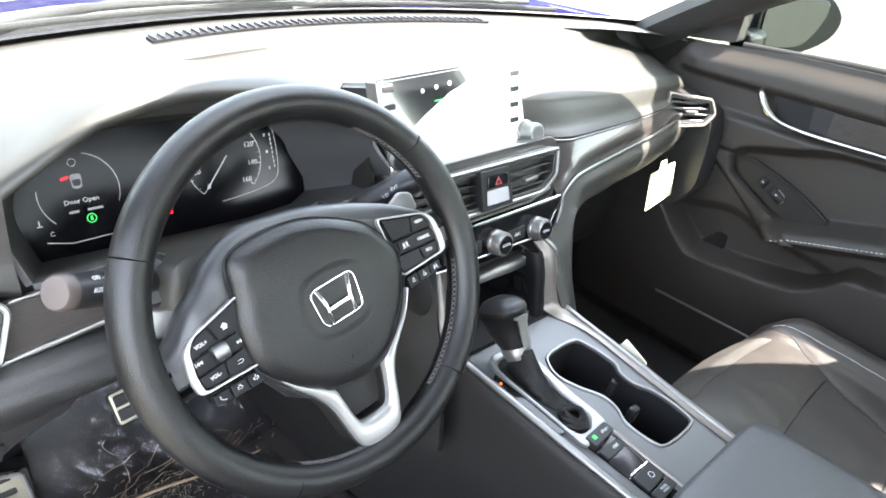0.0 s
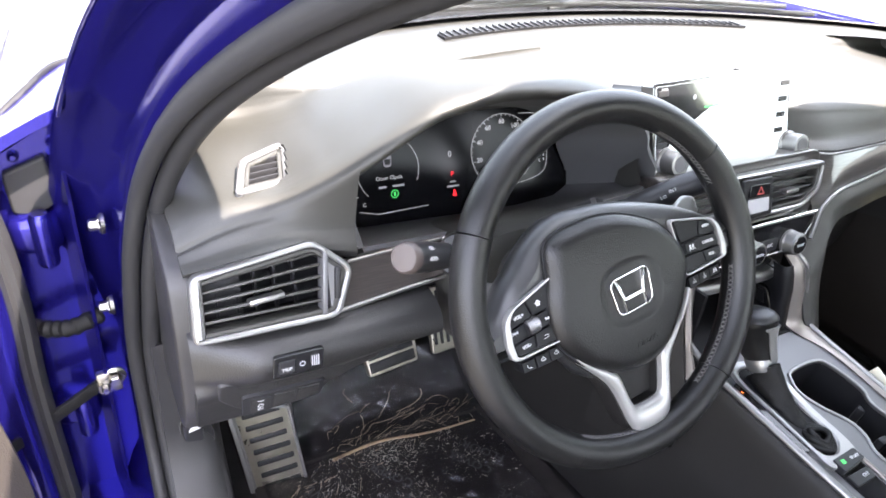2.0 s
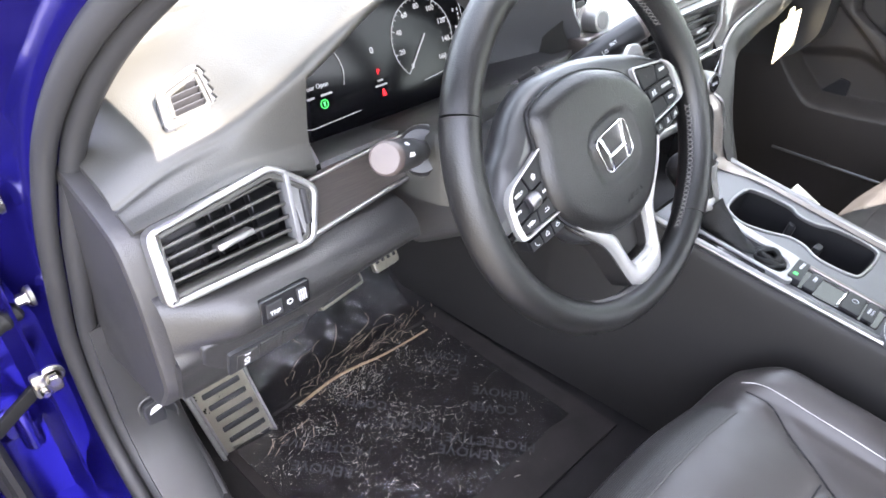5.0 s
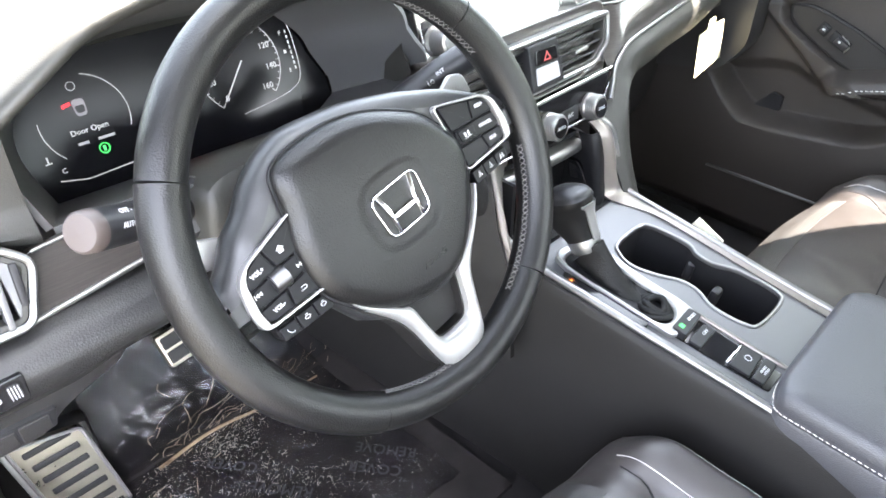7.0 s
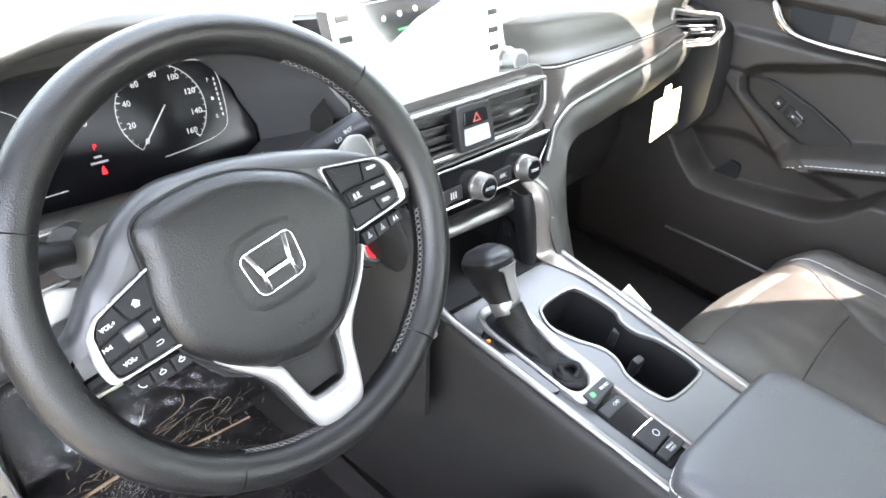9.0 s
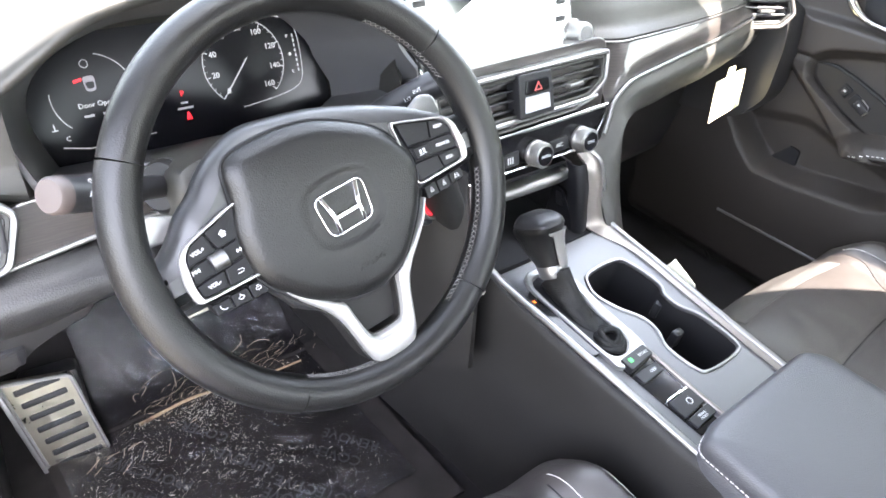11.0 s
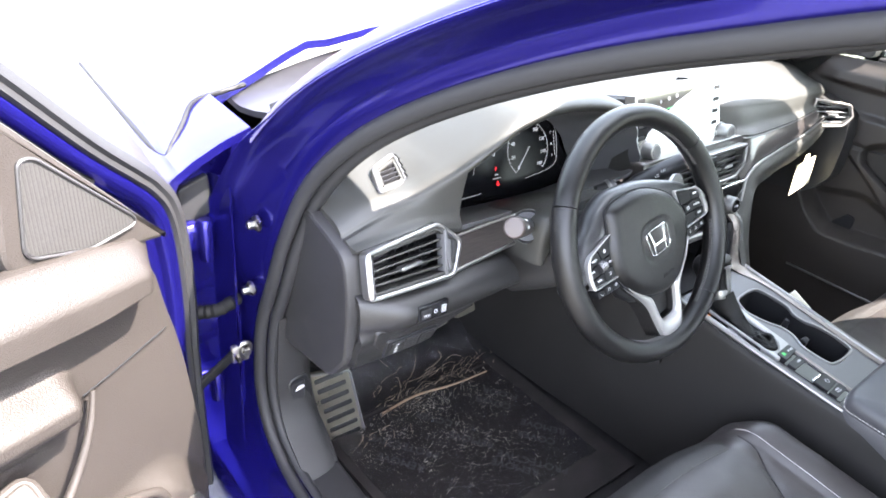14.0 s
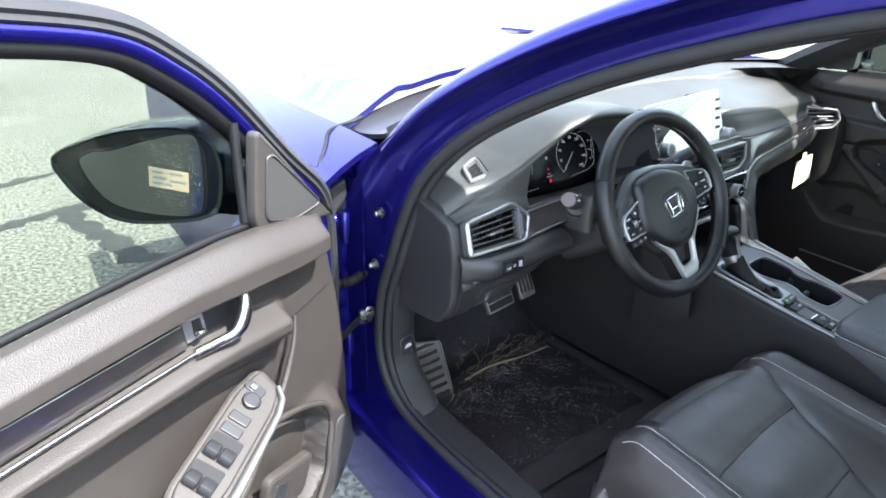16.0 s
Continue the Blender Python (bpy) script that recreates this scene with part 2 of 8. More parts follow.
def grow(pts, d):
    """An outline moved outwards by d."""
    k = len(pts)
    area = sum(pts[i][0] * pts[(i + 1) % k][1] - pts[(i + 1) % k][0] * pts[i][1] for i in range(k))
    s = 1 if area > 0 else -1
    out = []
    for i in range(k):
        a, b, c = Vector(pts[i - 1]), Vector(pts[i]), Vector(pts[(i + 1) % k])
        u, v = (b - a), (c - b)
        if u.length < 1e-7 or v.length < 1e-7:
            u = v = c - a
        nn = (Vector((u.y, -u.x)).normalized() + Vector((v.y, -v.x)).normalized())
        nn = nn.normalized() if nn.length > 1e-6 else Vector((u.y, -u.x)).normalized()
        out.append((b.x + nn.x * d * s, b.y + nn.y * d * s))
    return out


def prism(outline, z0, z1, m=None, bevel=0.0015, bm=None):
    """An outline made solid from z0 to z1, its front edge bevelled."""
    bm = bm or bmesh.new()
    inner = grow(outline, -bevel) if bevel else outline
    k = len(outline)
    rings = [[(x, y, z0) for x, y in outline], [(x, y, z1 - (bevel if z1 > z0 else -bevel)) for x, y in outline]]
    if bevel:
        mid = grow(outline, -bevel * 0.3)
        rings.append([(x, y, z1 - (bevel if z1 > z0 else -bevel) * 0.3) for x, y in mid])
        rings.append([(x, y, z1) for x, y in inner])
    verts = [p for r in rings for p in r]
    faces = [(a * k + i, a * k + (i + 1) % k, (a + 1) * k + (i + 1) % k, (a + 1) * k + i) for a in range(len(rings) - 1) for i in range(k)]
    faces += [tuple(range(k))[::-1], tuple(range((len(rings) - 1) * k, len(rings) * k))]
    add(bm, verts, faces, m)
    return bm


def ring(outer, inner, z0, z1, m=None, bevel=0.001, bm=None):
    """A frame between two outlines of as many points."""
    bm = bm or bmesh.new()
    k = len(outer)
    o2, i2 = grow(outer, -bevel), grow(inner, bevel)
    rows = [[(x, y, z0) for x, y in outer], [(x, y, z1 - bevel) for x, y in outer], [(x, y, z1) for x, y in o2],
            [(x, y, z1) for x, y in i2], [(x, y, z1 - bevel) for x, y in inner], [(x, y, z0) for x, y in inner]]
    verts = [p for r in rows for p in r]
    n = len(rows)
    faces = [(a * k + i, a * k + (i + 1) % k, ((a + 1) % n) * k + (i + 1) % k, ((a + 1) % n) * k + i) for a in range(n) for i in range(k)]
    add(bm, verts, faces, m)
    return bm


def spline(pts, per=8, closed=False):
    """A smooth line through points."""
    P = [Vector(p) for p in pts]
    n = len(P)
    out = []
    for i in range(n if closed else n - 1):
        a, b, c, d = (P[j % n] if closed else P[max(0, min(n - 1, j))] for j in (i - 1, i, i + 1, i + 2))
        for s in range(per):
            t = s / per
            out.append(0.5 * ((2 * b) + (c - a) * t + (2 * a - 5 * b + 4 * c - d) * t * t + (3 * b - 3 * c + d - a) * t ** 3))
    if not closed:
        out.append(P[-1])
    return out


def tube(pts, radius, seg=10, closed=False, bm=None, flat=1.0, up=(0, 0, 1), m=None):
    """A round or flattened bar along a line; radius: one number or one a point."""
    bm = bm or bmesh.new()
    P = [Vector(p) for p in pts]
    n = len(P)
    rows = []
    ref = Vector(up)
    for i, p in enumerate(P):
        a, b = (P[i - 1], P[(i + 1) % n]) if closed else (P[max(0, i - 1)], P[min(n - 1, i + 1)])
        t = (b - a).normalized()
        s = t.cross(ref)
        if s.length < 1e-4:
            s = t.cross(Vector((1, 0.01, 0)))
        s.normalize()
        w = s.cross(t)
        r = radius[i] if isinstance(radius, (list, tuple)) else radius
        rows.append([p + s * math.cos(2 * math.pi * j / seg) * r + w * math.sin(2 * math.pi * j / seg) * r * flat for j in range(seg)])
    verts = [v for r in rows for v in r]
    faces = [(i * seg + j, i * seg + (j + 1) % seg, ((i + 1) % n) * seg + (j + 1) % seg, ((i + 1) % n) * seg + j)
             for i in range(n if closed else n - 1) for j in range(seg)]
    if not closed:
        faces += [tuple(range(seg))[::-1], tuple(range((n - 1) * seg, n * seg))]
    add(bm, verts, faces, m)
    return bm


def lathe(profile, m=None, seg=32, bm=None):
    """A turned body; profile: (radius, height) from its foot to its top."""
    bm = bm or bmesh.new()
    verts = [(r * math.cos(2 * math.pi * j / seg), r * math.sin(2 * math.pi * j / seg), z) for r, z in profile for j in range(seg)]
    n = len(profile)
    faces = [(i * seg + j, i * seg + (j + 1) % seg, (i + 1) * seg + (j + 1) % seg, (i + 1) * seg + j) for i in range(n - 1) for j in range(seg)]
    faces += [tuple(range(seg))[::-1], tuple(range((n - 1) * seg, n * seg))]
    add(bm, verts, faces, m)
    return bm


def loft(sections, closed=True, caps=True, bm=None, m=None):
    """A skin over sections of as many points; closed: each section is a loop."""
    bm = bm or bmesh.new()
    k, n = len(sections[0]), len(sections)
    verts = [p for s in sections for p in s]
    faces = [(i * k + j, i * k + (j + 1) % k, (i + 1) * k + (j + 1) % k, (i + 1) * k + j) for i in range(n - 1) for j in range(k if closed else k - 1)]
    if caps and closed:
        faces += [tuple(range(k))[::-1], tuple(range((n - 1) * k, n * k))]
    add(bm, verts, faces, m)
    return bm


def sheet(rows, thick, bm=None):
    """A skin with thickness over rows of points, offset along its own normals."""
    n, k = len(rows), len(rows[0])
    R = [[Vector(p) for p in r] for r in rows]
    back = []
    for i in range(n):
        line = []
        for j in range(k):
            du = R[min(n - 1, i + 1)][j] - R[max(0, i - 1)][j]
            dv = R[i][min(k - 1, j + 1)] - R[i][max(0, j - 1)]
            w = du.cross(dv)
            line.append(R[i][j] - (w.normalized() if w.length > 1e-9 else Vector((0, 0, 1))) * thick)
        back.append(line)
    verts = [p for r in R for p in r] + [p for r in back for p in r]
    o = n * k
    faces = []
    for i in range(n - 1):
        for j in range(k - 1):
            q = (i * k + j, i * k + j + 1, (i + 1) * k + j + 1, (i + 1) * k + j)
            faces += [q, tuple(o + a for a in q[::-1])]
    for i in range(n - 1):
        for j in (0, k - 1):
            faces.append((i * k + j, (i + 1) * k + j, o + (i + 1) * k + j, o + i * k + j))
    for j in range(k - 1):
        for i in (0, n - 1):
            faces.append((i * k + j, i * k + j + 1, o + i * k + j + 1, o + i * k + j))
    bm = bm or bmesh.new()
    add(bm, verts, faces)
    return bm


def smooth_interp(x, xs, ys):
    """Smooth value at x between keys: a cubic with no overshoot."""
    n = len(xs)
    if x <= xs[0]:
        return ys[0]
    if x >= xs[-1]:
        return ys[-1]
    d = [(ys[i + 1] - ys[i]) / (xs[i + 1] - xs[i]) for i in range(n - 1)]
    m = [d[0]] + [0 if d[i - 1] * d[i] <= 0 else 2 * d[i - 1] * d[i] / (d[i - 1] + d[i]) for i in range(1, n - 1)] + [d[-1]]
    i = max(k for k in range(n - 1) if xs[k] <= x)
    h = xs[i + 1] - xs[i]
    t = (x - xs[i]) / h
    return ys[i] * (2 * t ** 3 - 3 * t * t + 1) + m[i] * h * (t ** 3 - 2 * t * t + t) + ys[i + 1] * (3 * t * t - 2 * t ** 3) + m[i + 1] * h * (t ** 3 - t * t)


def step(x, a, b):
    """0 below a, 1 above b, smooth between."""
    t = max(0.0, min(1.0, (x - a) / (b - a)))
    return t * t * (3 - 2 * t)


def words(text, size, m, mat, parent, name="lettering", depth=0.0004, bold=0.0):
    """Raised lettering in the built-in font, centred on m."""
    cu = bpy.data.curves.new("t", "FONT")
    cu.body, cu.size, cu.align_x, cu.align_y, cu.extrude, cu.resolution_u, cu.offset = text, size, "CENTER", "CENTER", depth, 2, bold
    ob = bpy.data.objects.new("t", cu)
    me = bpy.data.meshes.new_from_object(ob)
    bm = bmesh.new()
    bm.from_mesh(me)
    bpy.data.objects.remove(ob), bpy.data.curves.remove(cu), bpy.data.meshes.remove(me)
    bmesh.ops.transform(bm, matrix=m, verts=bm.verts)
    return part(name, bm, mat, parent, outward=False)


T = Matrix.Translation


# ---- ground ----
def asphalt():
    m = material("asphalt", (0.17, 0.165, 0.155), 0.85, blotch=0.0, spec=0.3)
    n, l = m.node_tree.nodes, m.node_tree.links
    p = n["Principled BSDF"]
    geo = n.new("ShaderNodeNewGeometry")
    a, b, v = n.new("ShaderNodeTexNoise"), n.new("ShaderNodeTexNoise"), n.new("ShaderNodeTexNoise")
    a.inputs["Scale"].default_value, a.inputs["Detail"].default_value = 0.8, 8
    b.inputs["Scale"].default_value, b.inputs["Detail"].default_value = 60, 6
    v.inputs["Scale"].default_value = 140
    mix1, mix2 = n.new("ShaderNodeMix"), n.new("ShaderNodeMix")
    for x in (mix1, mix2):
        x.data_type = "RGBA"
    mix1.inputs["A"].default_value, mix1.inputs["B"].default_value = (0.13, 0.13, 0.11, 1), (0.24, 0.235, 0.215, 1)
    mix2.blend_type = "MULTIPLY"
    mix2.inputs["Factor"].default_value = 0.9
    bump = n.new("ShaderNodeBump")
    bump.inputs["Strength"].default_value, bump.inputs["Distance"].default_value = 0.5, 0.004
    for x in (a, b, v):
        l.new(geo.outputs["Position"], x.inputs["Vector"])
    l.new(a.outputs["Fac"], mix1.inputs["Factor"])
    l.new(mix1.outputs["Result"], mix2.inputs["A"])
    spk = n.new("ShaderNodeValToRGB")
    spk.color_ramp.elements[0].position, spk.color_ramp.elements[0].color = 0.38, (0.3, 0.3, 0.28, 1)
    spk.color_ramp.elements[1].position, spk.color_ramp.elements[1].color = 0.64, (1.25, 1.25, 1.2, 1)
    l.new(b.outputs["Fac"], spk.inputs["Fac"])
    l.new(spk.outputs[0], mix2.inputs["B"])
    l.new(mix2.outputs["Result"], p.inputs["Base Color"])
    l.new(v.outputs["Fac"], bump.inputs["Height"]), l.new(bump.outputs["Normal"], p.inputs["Normal"])
    return m


ASPHALT = asphalt()
TAR = material("crack_filler", (0.035, 0.035, 0.035), 0.8, grain=0.6, grain_size=300, blotch=0.3)
bm = bmesh.new()
add(bm, [(-400, -400, 0), (400, -400, 0), (400, 400, 0), (-400, 400, 0)], [(0, 1, 2, 3)])
ground = tagged(part("ground", bm, ASPHALT, outward=False), "sunlit grey asphalt of a parking lot", "ground", kind="structure")


def crack(pts, w):
    """A dark jagged crack in the asphalt."""
    rnd = random.Random(int(abs(pts[0][0]) * 100))
    line = []
    for a, b in zip(pts, pts[1:]):
        a, b = Vector(a), Vector(b)
        k = max(2, int((b - a).length / 0.05))
        line += [a.lerp(b, i / k) + Vector((rnd.uniform(-1, 1), rnd.uniform(-1, 1))) * 0.016 for i in range(k)]
    rows = []
    for i, p in enumerate(line):
        d = (line[min(i + 1, len(line) - 1)] - line[max(0, i - 1)]).normalized()
        s = Vector((-d.y, d.x)) * w * rnd.uniform(0.5, 1.3)
        rows.append([(p.x - s.x, p.y - s.y, 0.001), (p.x, p.y, 0.004), (p.x + s.x, p.y + s.y, 0.001)])
    bm = loft(rows, closed=False, caps=False)
    return tagged(part("asphalt_crack", bm, TAR, outward=False), "dark jagged crack across the asphalt", "crack", kind="structure")


crack([(-2.4, 2.35), (-1.6, 2.72), (-1.11, 2.82), (-0.7, 2.9)], 0.051)
crack([(-1.11, 2.82), (-1.02, 2.45), (-0.95, 2.15), (-0.7, 1.9)], 0.057)
crack([(-2.6, 3.1), (-1.7, 3.3), (-1.31, 3.35), (-0.8, 3.5)], 0.039)
crack([(0.8, 4.3), (1.02, 4.54), (1.1, 4.9), (1.5, 5.2)], 0.02)

# ---- car body ----
car = thing("car_body", (0, 0.4, 0), "glossy deep blue sedan body with its driver door opening", "car")

# driver side door opening: the line of the rubber seal, from the sill round the front to the roof
SEAL = [(-0.77, -0.75, 0.36), (-0.785, -0.35, 0.352), (-0.795, -0.05, 0.342), (-0.80, 0.15, 0.335), (-0.80, 0.29, 0.34), (-0.80, 0.375, 0.385),
        (-0.80, 0.41, 0.47), (-0.80, 0.398, 0.6), (-0.795, 0.365, 0.7), (-0.785, 0.335, 0.8), (-0.765, 0.295, 0.9),
        (-0.733, 0.205, 1.0), (-0.692, 0.05, 1.1), (-0.655, -0.15, 1.19), (-0.615, -0.42, 1.275), (-0.59, -0.75, 1.31)]
seal_line = spline(SEAL, 8)
bm = tube(seal_line, 0.0125, 10, flat=0.8, up=(1, 0, 0))
part("door_seal", bm, RUBBER, car, "black rubber door seal", 60)
bm = tube([p + Vector((0.02, -0.008, -0.004)) for p in seal_line], 0.011, 8, up=(1, 0, 0))
part("seal_lip", bm, RUBBER, car, "black inner seal lip", 60)


def skin(offsets, line, mat, name, label, thick=0.002):
    """A folded panel that runs along a line; offsets: steps outwards (x) and away from the opening."""
    rows = []
    n = len(line)
    for i, p in enumerate(line):
        t = (line[min(n - 1, i + 1)] - line[max(0, i - 1)]).normalized()
        away = Vector((0, t.z, -t.y))
        if away.length < 1e-4:
            away = Vector((0, 0, -1))
        away.normalize()
        k = 0.62 + 0.38 * max(0.0, min(1.0, (0.95 - p.z) / 0.15))
        rows.append([p + Vector((-o, 0, 0)) + away * a * k for o, a in offsets])
    return part(name, sheet(rows, thick), mat, car, label, 50, outward=True)


# blue jamb outside the seal: a step, a channel and the outer skin's edge
skin([(-0.012, -0.004), (0.006, 0.016), (0.012, 0.03), (0.014, 0.052), (0.026, 0.062), (0.036, 0.078), (0.05, 0.086), (0.064, 0.092), (0.072, 0.105)],
     seal_line, BLUE, "door_jamb", "glossy blue painted door jamb")
# outer A pillar and roof rail
UP = [p for p in seal_line if p.z > 0.9 and p.y > -0.8]
rows = []
for i, p in enumerate(UP):
    t = (UP[min(len(UP) - 1, i + 1)] - UP[max(0, i - 1)]).normalized()
    away = Vector((0, t.z, -t.y))
    rows.append([p + Vector((-0.071, 0, 0)) + away * 0.064, p + Vector((-0.07, 0, 0.0)) + away * 0.072, p + Vector((-0.055, 0, 0)) + away * 0.085, p + Vector((-0.02, 0, 0)) + away * 0.1,
                 p + Vector((0.02, 0, 0)) + away * 0.106, p + Vector((0.05, 0, 0)) + away * 0.110, p + Vector((0.072, 0, 0)) + away * 0.108])
part("a_pillar_outer", sheet(rows, 0.003), BLUE, car, "blue outer windscreen pillar", 60)

# inner trim of both A pillars
PIL = [(-0.745, 0.42, 0.93), (-0.702, 0.25, 1.03), (-0.663, 0.065, 1.125), (-0.62, -0.13, 1.205), (-0.585, -0.37, 1.28)]


def pillar(sgn, name):
    line = spline([(sgn * -x, y, z) for x, y, z in PIL], 6)
    rows = []
    for i, p in enumerate(line):
        t = (line[min(len(line) - 1, i + 1)] - line[max(0, i - 1)]).normalized()
        s = Vector((sgn * -1.0, 0, 0))
        w = s.cross(t).normalized()
        w = w if w.z > 0 else -w
        rows.append([p + Vector((sgn * 0.014, 0, 0)) - w * 0.03, p + Vector((sgn * 0.006, 0, 0)) - w * 0.032, p + Vector((-sgn * 0.02, 0, 0)) - w * 0.018,
                     p + Vector((-sgn * 0.042, 0, 0)) + w * 0.012, p + Vector((-sgn * 0.035, 0, 0)) + w * 0.034, p + Vector((sgn * 0.014, 0, 0)) + w * 0.034])
    return part(name, loft(rows), HARD, car, "charcoal inner pillar trim", 50)


pillar(-1, "pillar_trim")
pillar(1, "pillar_trim")

# roof and headliner
rows = []
for i in range(13):
    y = 0.02 - i * 0.12
    rows.append([(x, y - 0.10 * (x / 0.6) ** 2, 1.375 + 0.075 * min(1, i / 5) - 0.08 * (x / 0.6) ** 2) for x in [-0.6 + 0.1 * j for j in range(13)]])
part("roof", sheet(rows, -0.012), BLUE, car, "blue roof panel", 60)
part("headliner", sheet([[(x, y, z - 0.025) for x, y, z in r] for r in rows], -0.01), HEADLINER, car, "pale grey headliner", 60)
# unseen rear of the cabin up to the window line, and the pillars behind the front doors
rows = [[(x, -1.5, z) for x in (-0.8, -0.4, 0, 0.4, 0.8)] for z in (0.2, 0.5, 0.8, 0.98)]
part("rear_bulkhead", sheet(rows, 0.02), CARPET, car, "dark rear of the cabin", 60)
for sgn in (-1, 1):
    line = [[(sgn * 0.84, y, 0.25), (sgn * 0.86, y, 0.6), (sgn * 0.82, y, 0.97)] for y in (-0.8, -1.1, -1.5)]
    part("rear_side", sheet(line, 0.02 * sgn), BLUE, car, "blue rear body side", 60)
    # out of view; the passenger one is widened forward to block sun
    y0 = -0.66 if sgn < 0 else -0.50
    post = [[(sgn * (0.82 - 0.5 * max(0, z - 0.95)), y, z) for y in (y0, -0.72, -0.80)] for z in (0.3, 0.6, 0.95, 1.15, 1.36)]
    part("b_pillar", sheet(post, 0.03 * sgn), HARD, car, "dark unseen pillar behind the front door", 60)
# unseen bench, headrests and tinted panes, added to cut light and reflections from behind
bench = [[(x, y, z) for x in (-0.66, -0.4, 0, 0.4, 0.66)] for y, z in ((-0.98, 0.30), (-0.98, 0.52), (-1.02, 0.56), (-1.25, 0.53), (-1.30, 0.60), (-1.42, 0.95), (-1.44, 0.99), (-1.48, 0.98))]
part("rear_bench", sheet(bench, 0.03), SEAT, car, "unseen black rear bench that cuts light from behind", 60)
for x in (-0.4, 0.4):
    part("rear_headrest", box((0.25, 0.09, 0.16), T((x, -1.42, 1.06)) @ Matrix.Rotation(radians(-14), 4, "X"), 0.03, 3), SEAT, car, "unseen black rear headrest")
part("rear_screen", sheet([[(x, -1.44 - 0.4 * t, 1.40 - 0.42 * t) for x in (-0.58, -0.3, 0, 0.3, 0.58)] for t in (0, 0.5, 1)], 0.004), TINTED, car, "unseen tinted rear screen that cuts light from behind", 60)
for sgn in (-1, 1):
    part("rear_side_glass", sheet([[(sgn * 0.81, y, 0.97), (sgn * 0.74, y, 1.15), (sgn * 0.63, y, 1.33)] for y in (-0.80, -1.1, -1.45)], 0.004), TINTED, car, "unseen tinted rear side window that cuts light from behind", 60)
part("roof_rail", tube(spline([(0.675, 0.05, 1.17), (0.645, -0.12, 1.245), (0.605, -0.4, 1.32), (0.59, -0.8, 1.345)], 6), 0.045, 10), HEADLINER, car, "pale grey roof rail lining", 60)
# sill and floor pan
part("sill", box((0.13, 1.9, 0.2), T((-0.83, -0.3, 0.235)), 0.02, 3), BLUE, car, "blue painted sill", 60)
part("sill_trim", box((0.075, 1.5, 0.02), T((-0.745, -0.35, 0.325)), 0.008, 3), HARD, car, "black plastic sill trim")
part("sill", box((0.1, 1.9, 0.2), T((0.83, -0.3, 0.235)), 0.02, 3), BLUE, car, "blue painted sill", 60)
part("sill_trim", tube([(0.735, 0.22, 0.372), (0.735, 0.0, 0.376), (0.735, -0.4, 0.384)], 0.004, 8), SILVER, car, "thin silver line on the passenger sill")

# windscreen
rows = []
for i in range(15):
    s = i / 14
    hw = 0.735 - 0.13 * s
    row = []
    for j in range(17):
        u = -1 + j / 8
        x = hw * u
        y = 0.668 - 0.68 * s - 0.22 * u * u * (1 - 0.5 * s)
        z = 0.945 + 0.435 * s ** 0.92 - 0.06 * u * u * s
        row.append((x, y, z))
    rows.append(row)
shield = part("windscreen", sheet(rows, 0.004), SHIELD, car, "clear curved windscreen", 60)
shield.visible_shadow = False
part("screen_border", sheet([[(x, 0.668 - 0.22 * (x / 0.735) ** 2 + d, z) for x in [-0.72 + 0.09 * k for k in range(17)]] for d, z in ((0.012, 0.94), (-0.018, 0.955), (-0.035, 0.967))], 0.003), PIANO, car, "black windscreen border", 60)

# unseen roof header over the windscreen, its edge curved to set the dash's shadow line
HDX = [-0.62, -0.54, -0.47, -0.39, -0.2, 0.0, 0.29, 0.40, 0.55, 0.62]
HDY = [0.000, -0.002, -0.006, -0.004, 0.030, 0.045, 0.040, 0.034, 0.0195, 0.0]
hx = [-0.62 + 1.24 * k / 40 for k in range(41)]
part("shadow_header", sheet([[(x, smooth_interp(x, HDX, HDY) - d, 1.345 - 0.03 * (x / 0.62) ** 2 + z) for x in hx] for d, z in ((0.0, 0.0), (0.06, 0.008), (0.16, 0.016), (0.30, 0.02))], 0.012), HEADLINER, car, "unseen pale grey roof header shaped to shade the dash", 60)

# bonnet, cowl, front wings
HOODX = [-0.80, -0.76, -0.7, -0.62, -0.56, -0.5, -0.38, -0.25, -0.12, 0, 0.12, 0.25, 0.38, 0.5, 0.56, 0.62, 0.7, 0.76, 0.80]
rows = []
for i in range(14):
    s = i / 13
    rows.append([(x * (1 - 0.05 * s * s), 0.815 - 0.27 * (abs(x) / 0.8) ** 2.4 * (1 - s) + s * 0.99, 0.972 - 0.11 * s ** 1.5 - 0.035 * (abs(x) / 0.8) ** 2.5 + 0.014 * math.exp(-((abs(x) - 0.58) / 0.05) ** 2)) for x in HOODX])
part("bonnet", sheet(rows, -0.015), BLUE, car, "glossy blue bonnet reflecting the sky", 60)
for sgn in (-1, 1):
    rows = []
    for i in range(16):
        s = i / 15
        y = 0.395 + s * 1.44
        top = 0.935 - 0.075 * s ** 1.4
        rows.append([(sgn * (0.803 - 0.04 * s), y, top + 0.001), (sgn * (0.842 - 0.04 * s), y, top - 0.014), (sgn * (0.884 - 0.05 * s), y, top - 0.036), (sgn * (0.911 - 0.06 * s), y, top - 0.054), (sgn * (0.921 - 0.06 * s), y, top - 0.085), (sgn * (0.926 - 0.06 * s), y, 0.6), (sgn * (0.915 - 0.06 * s), y, 0.25)])
    part("front_wing", sheet(rows, 0.012 * sgn), BLUE, car, "blue front wing", 60)
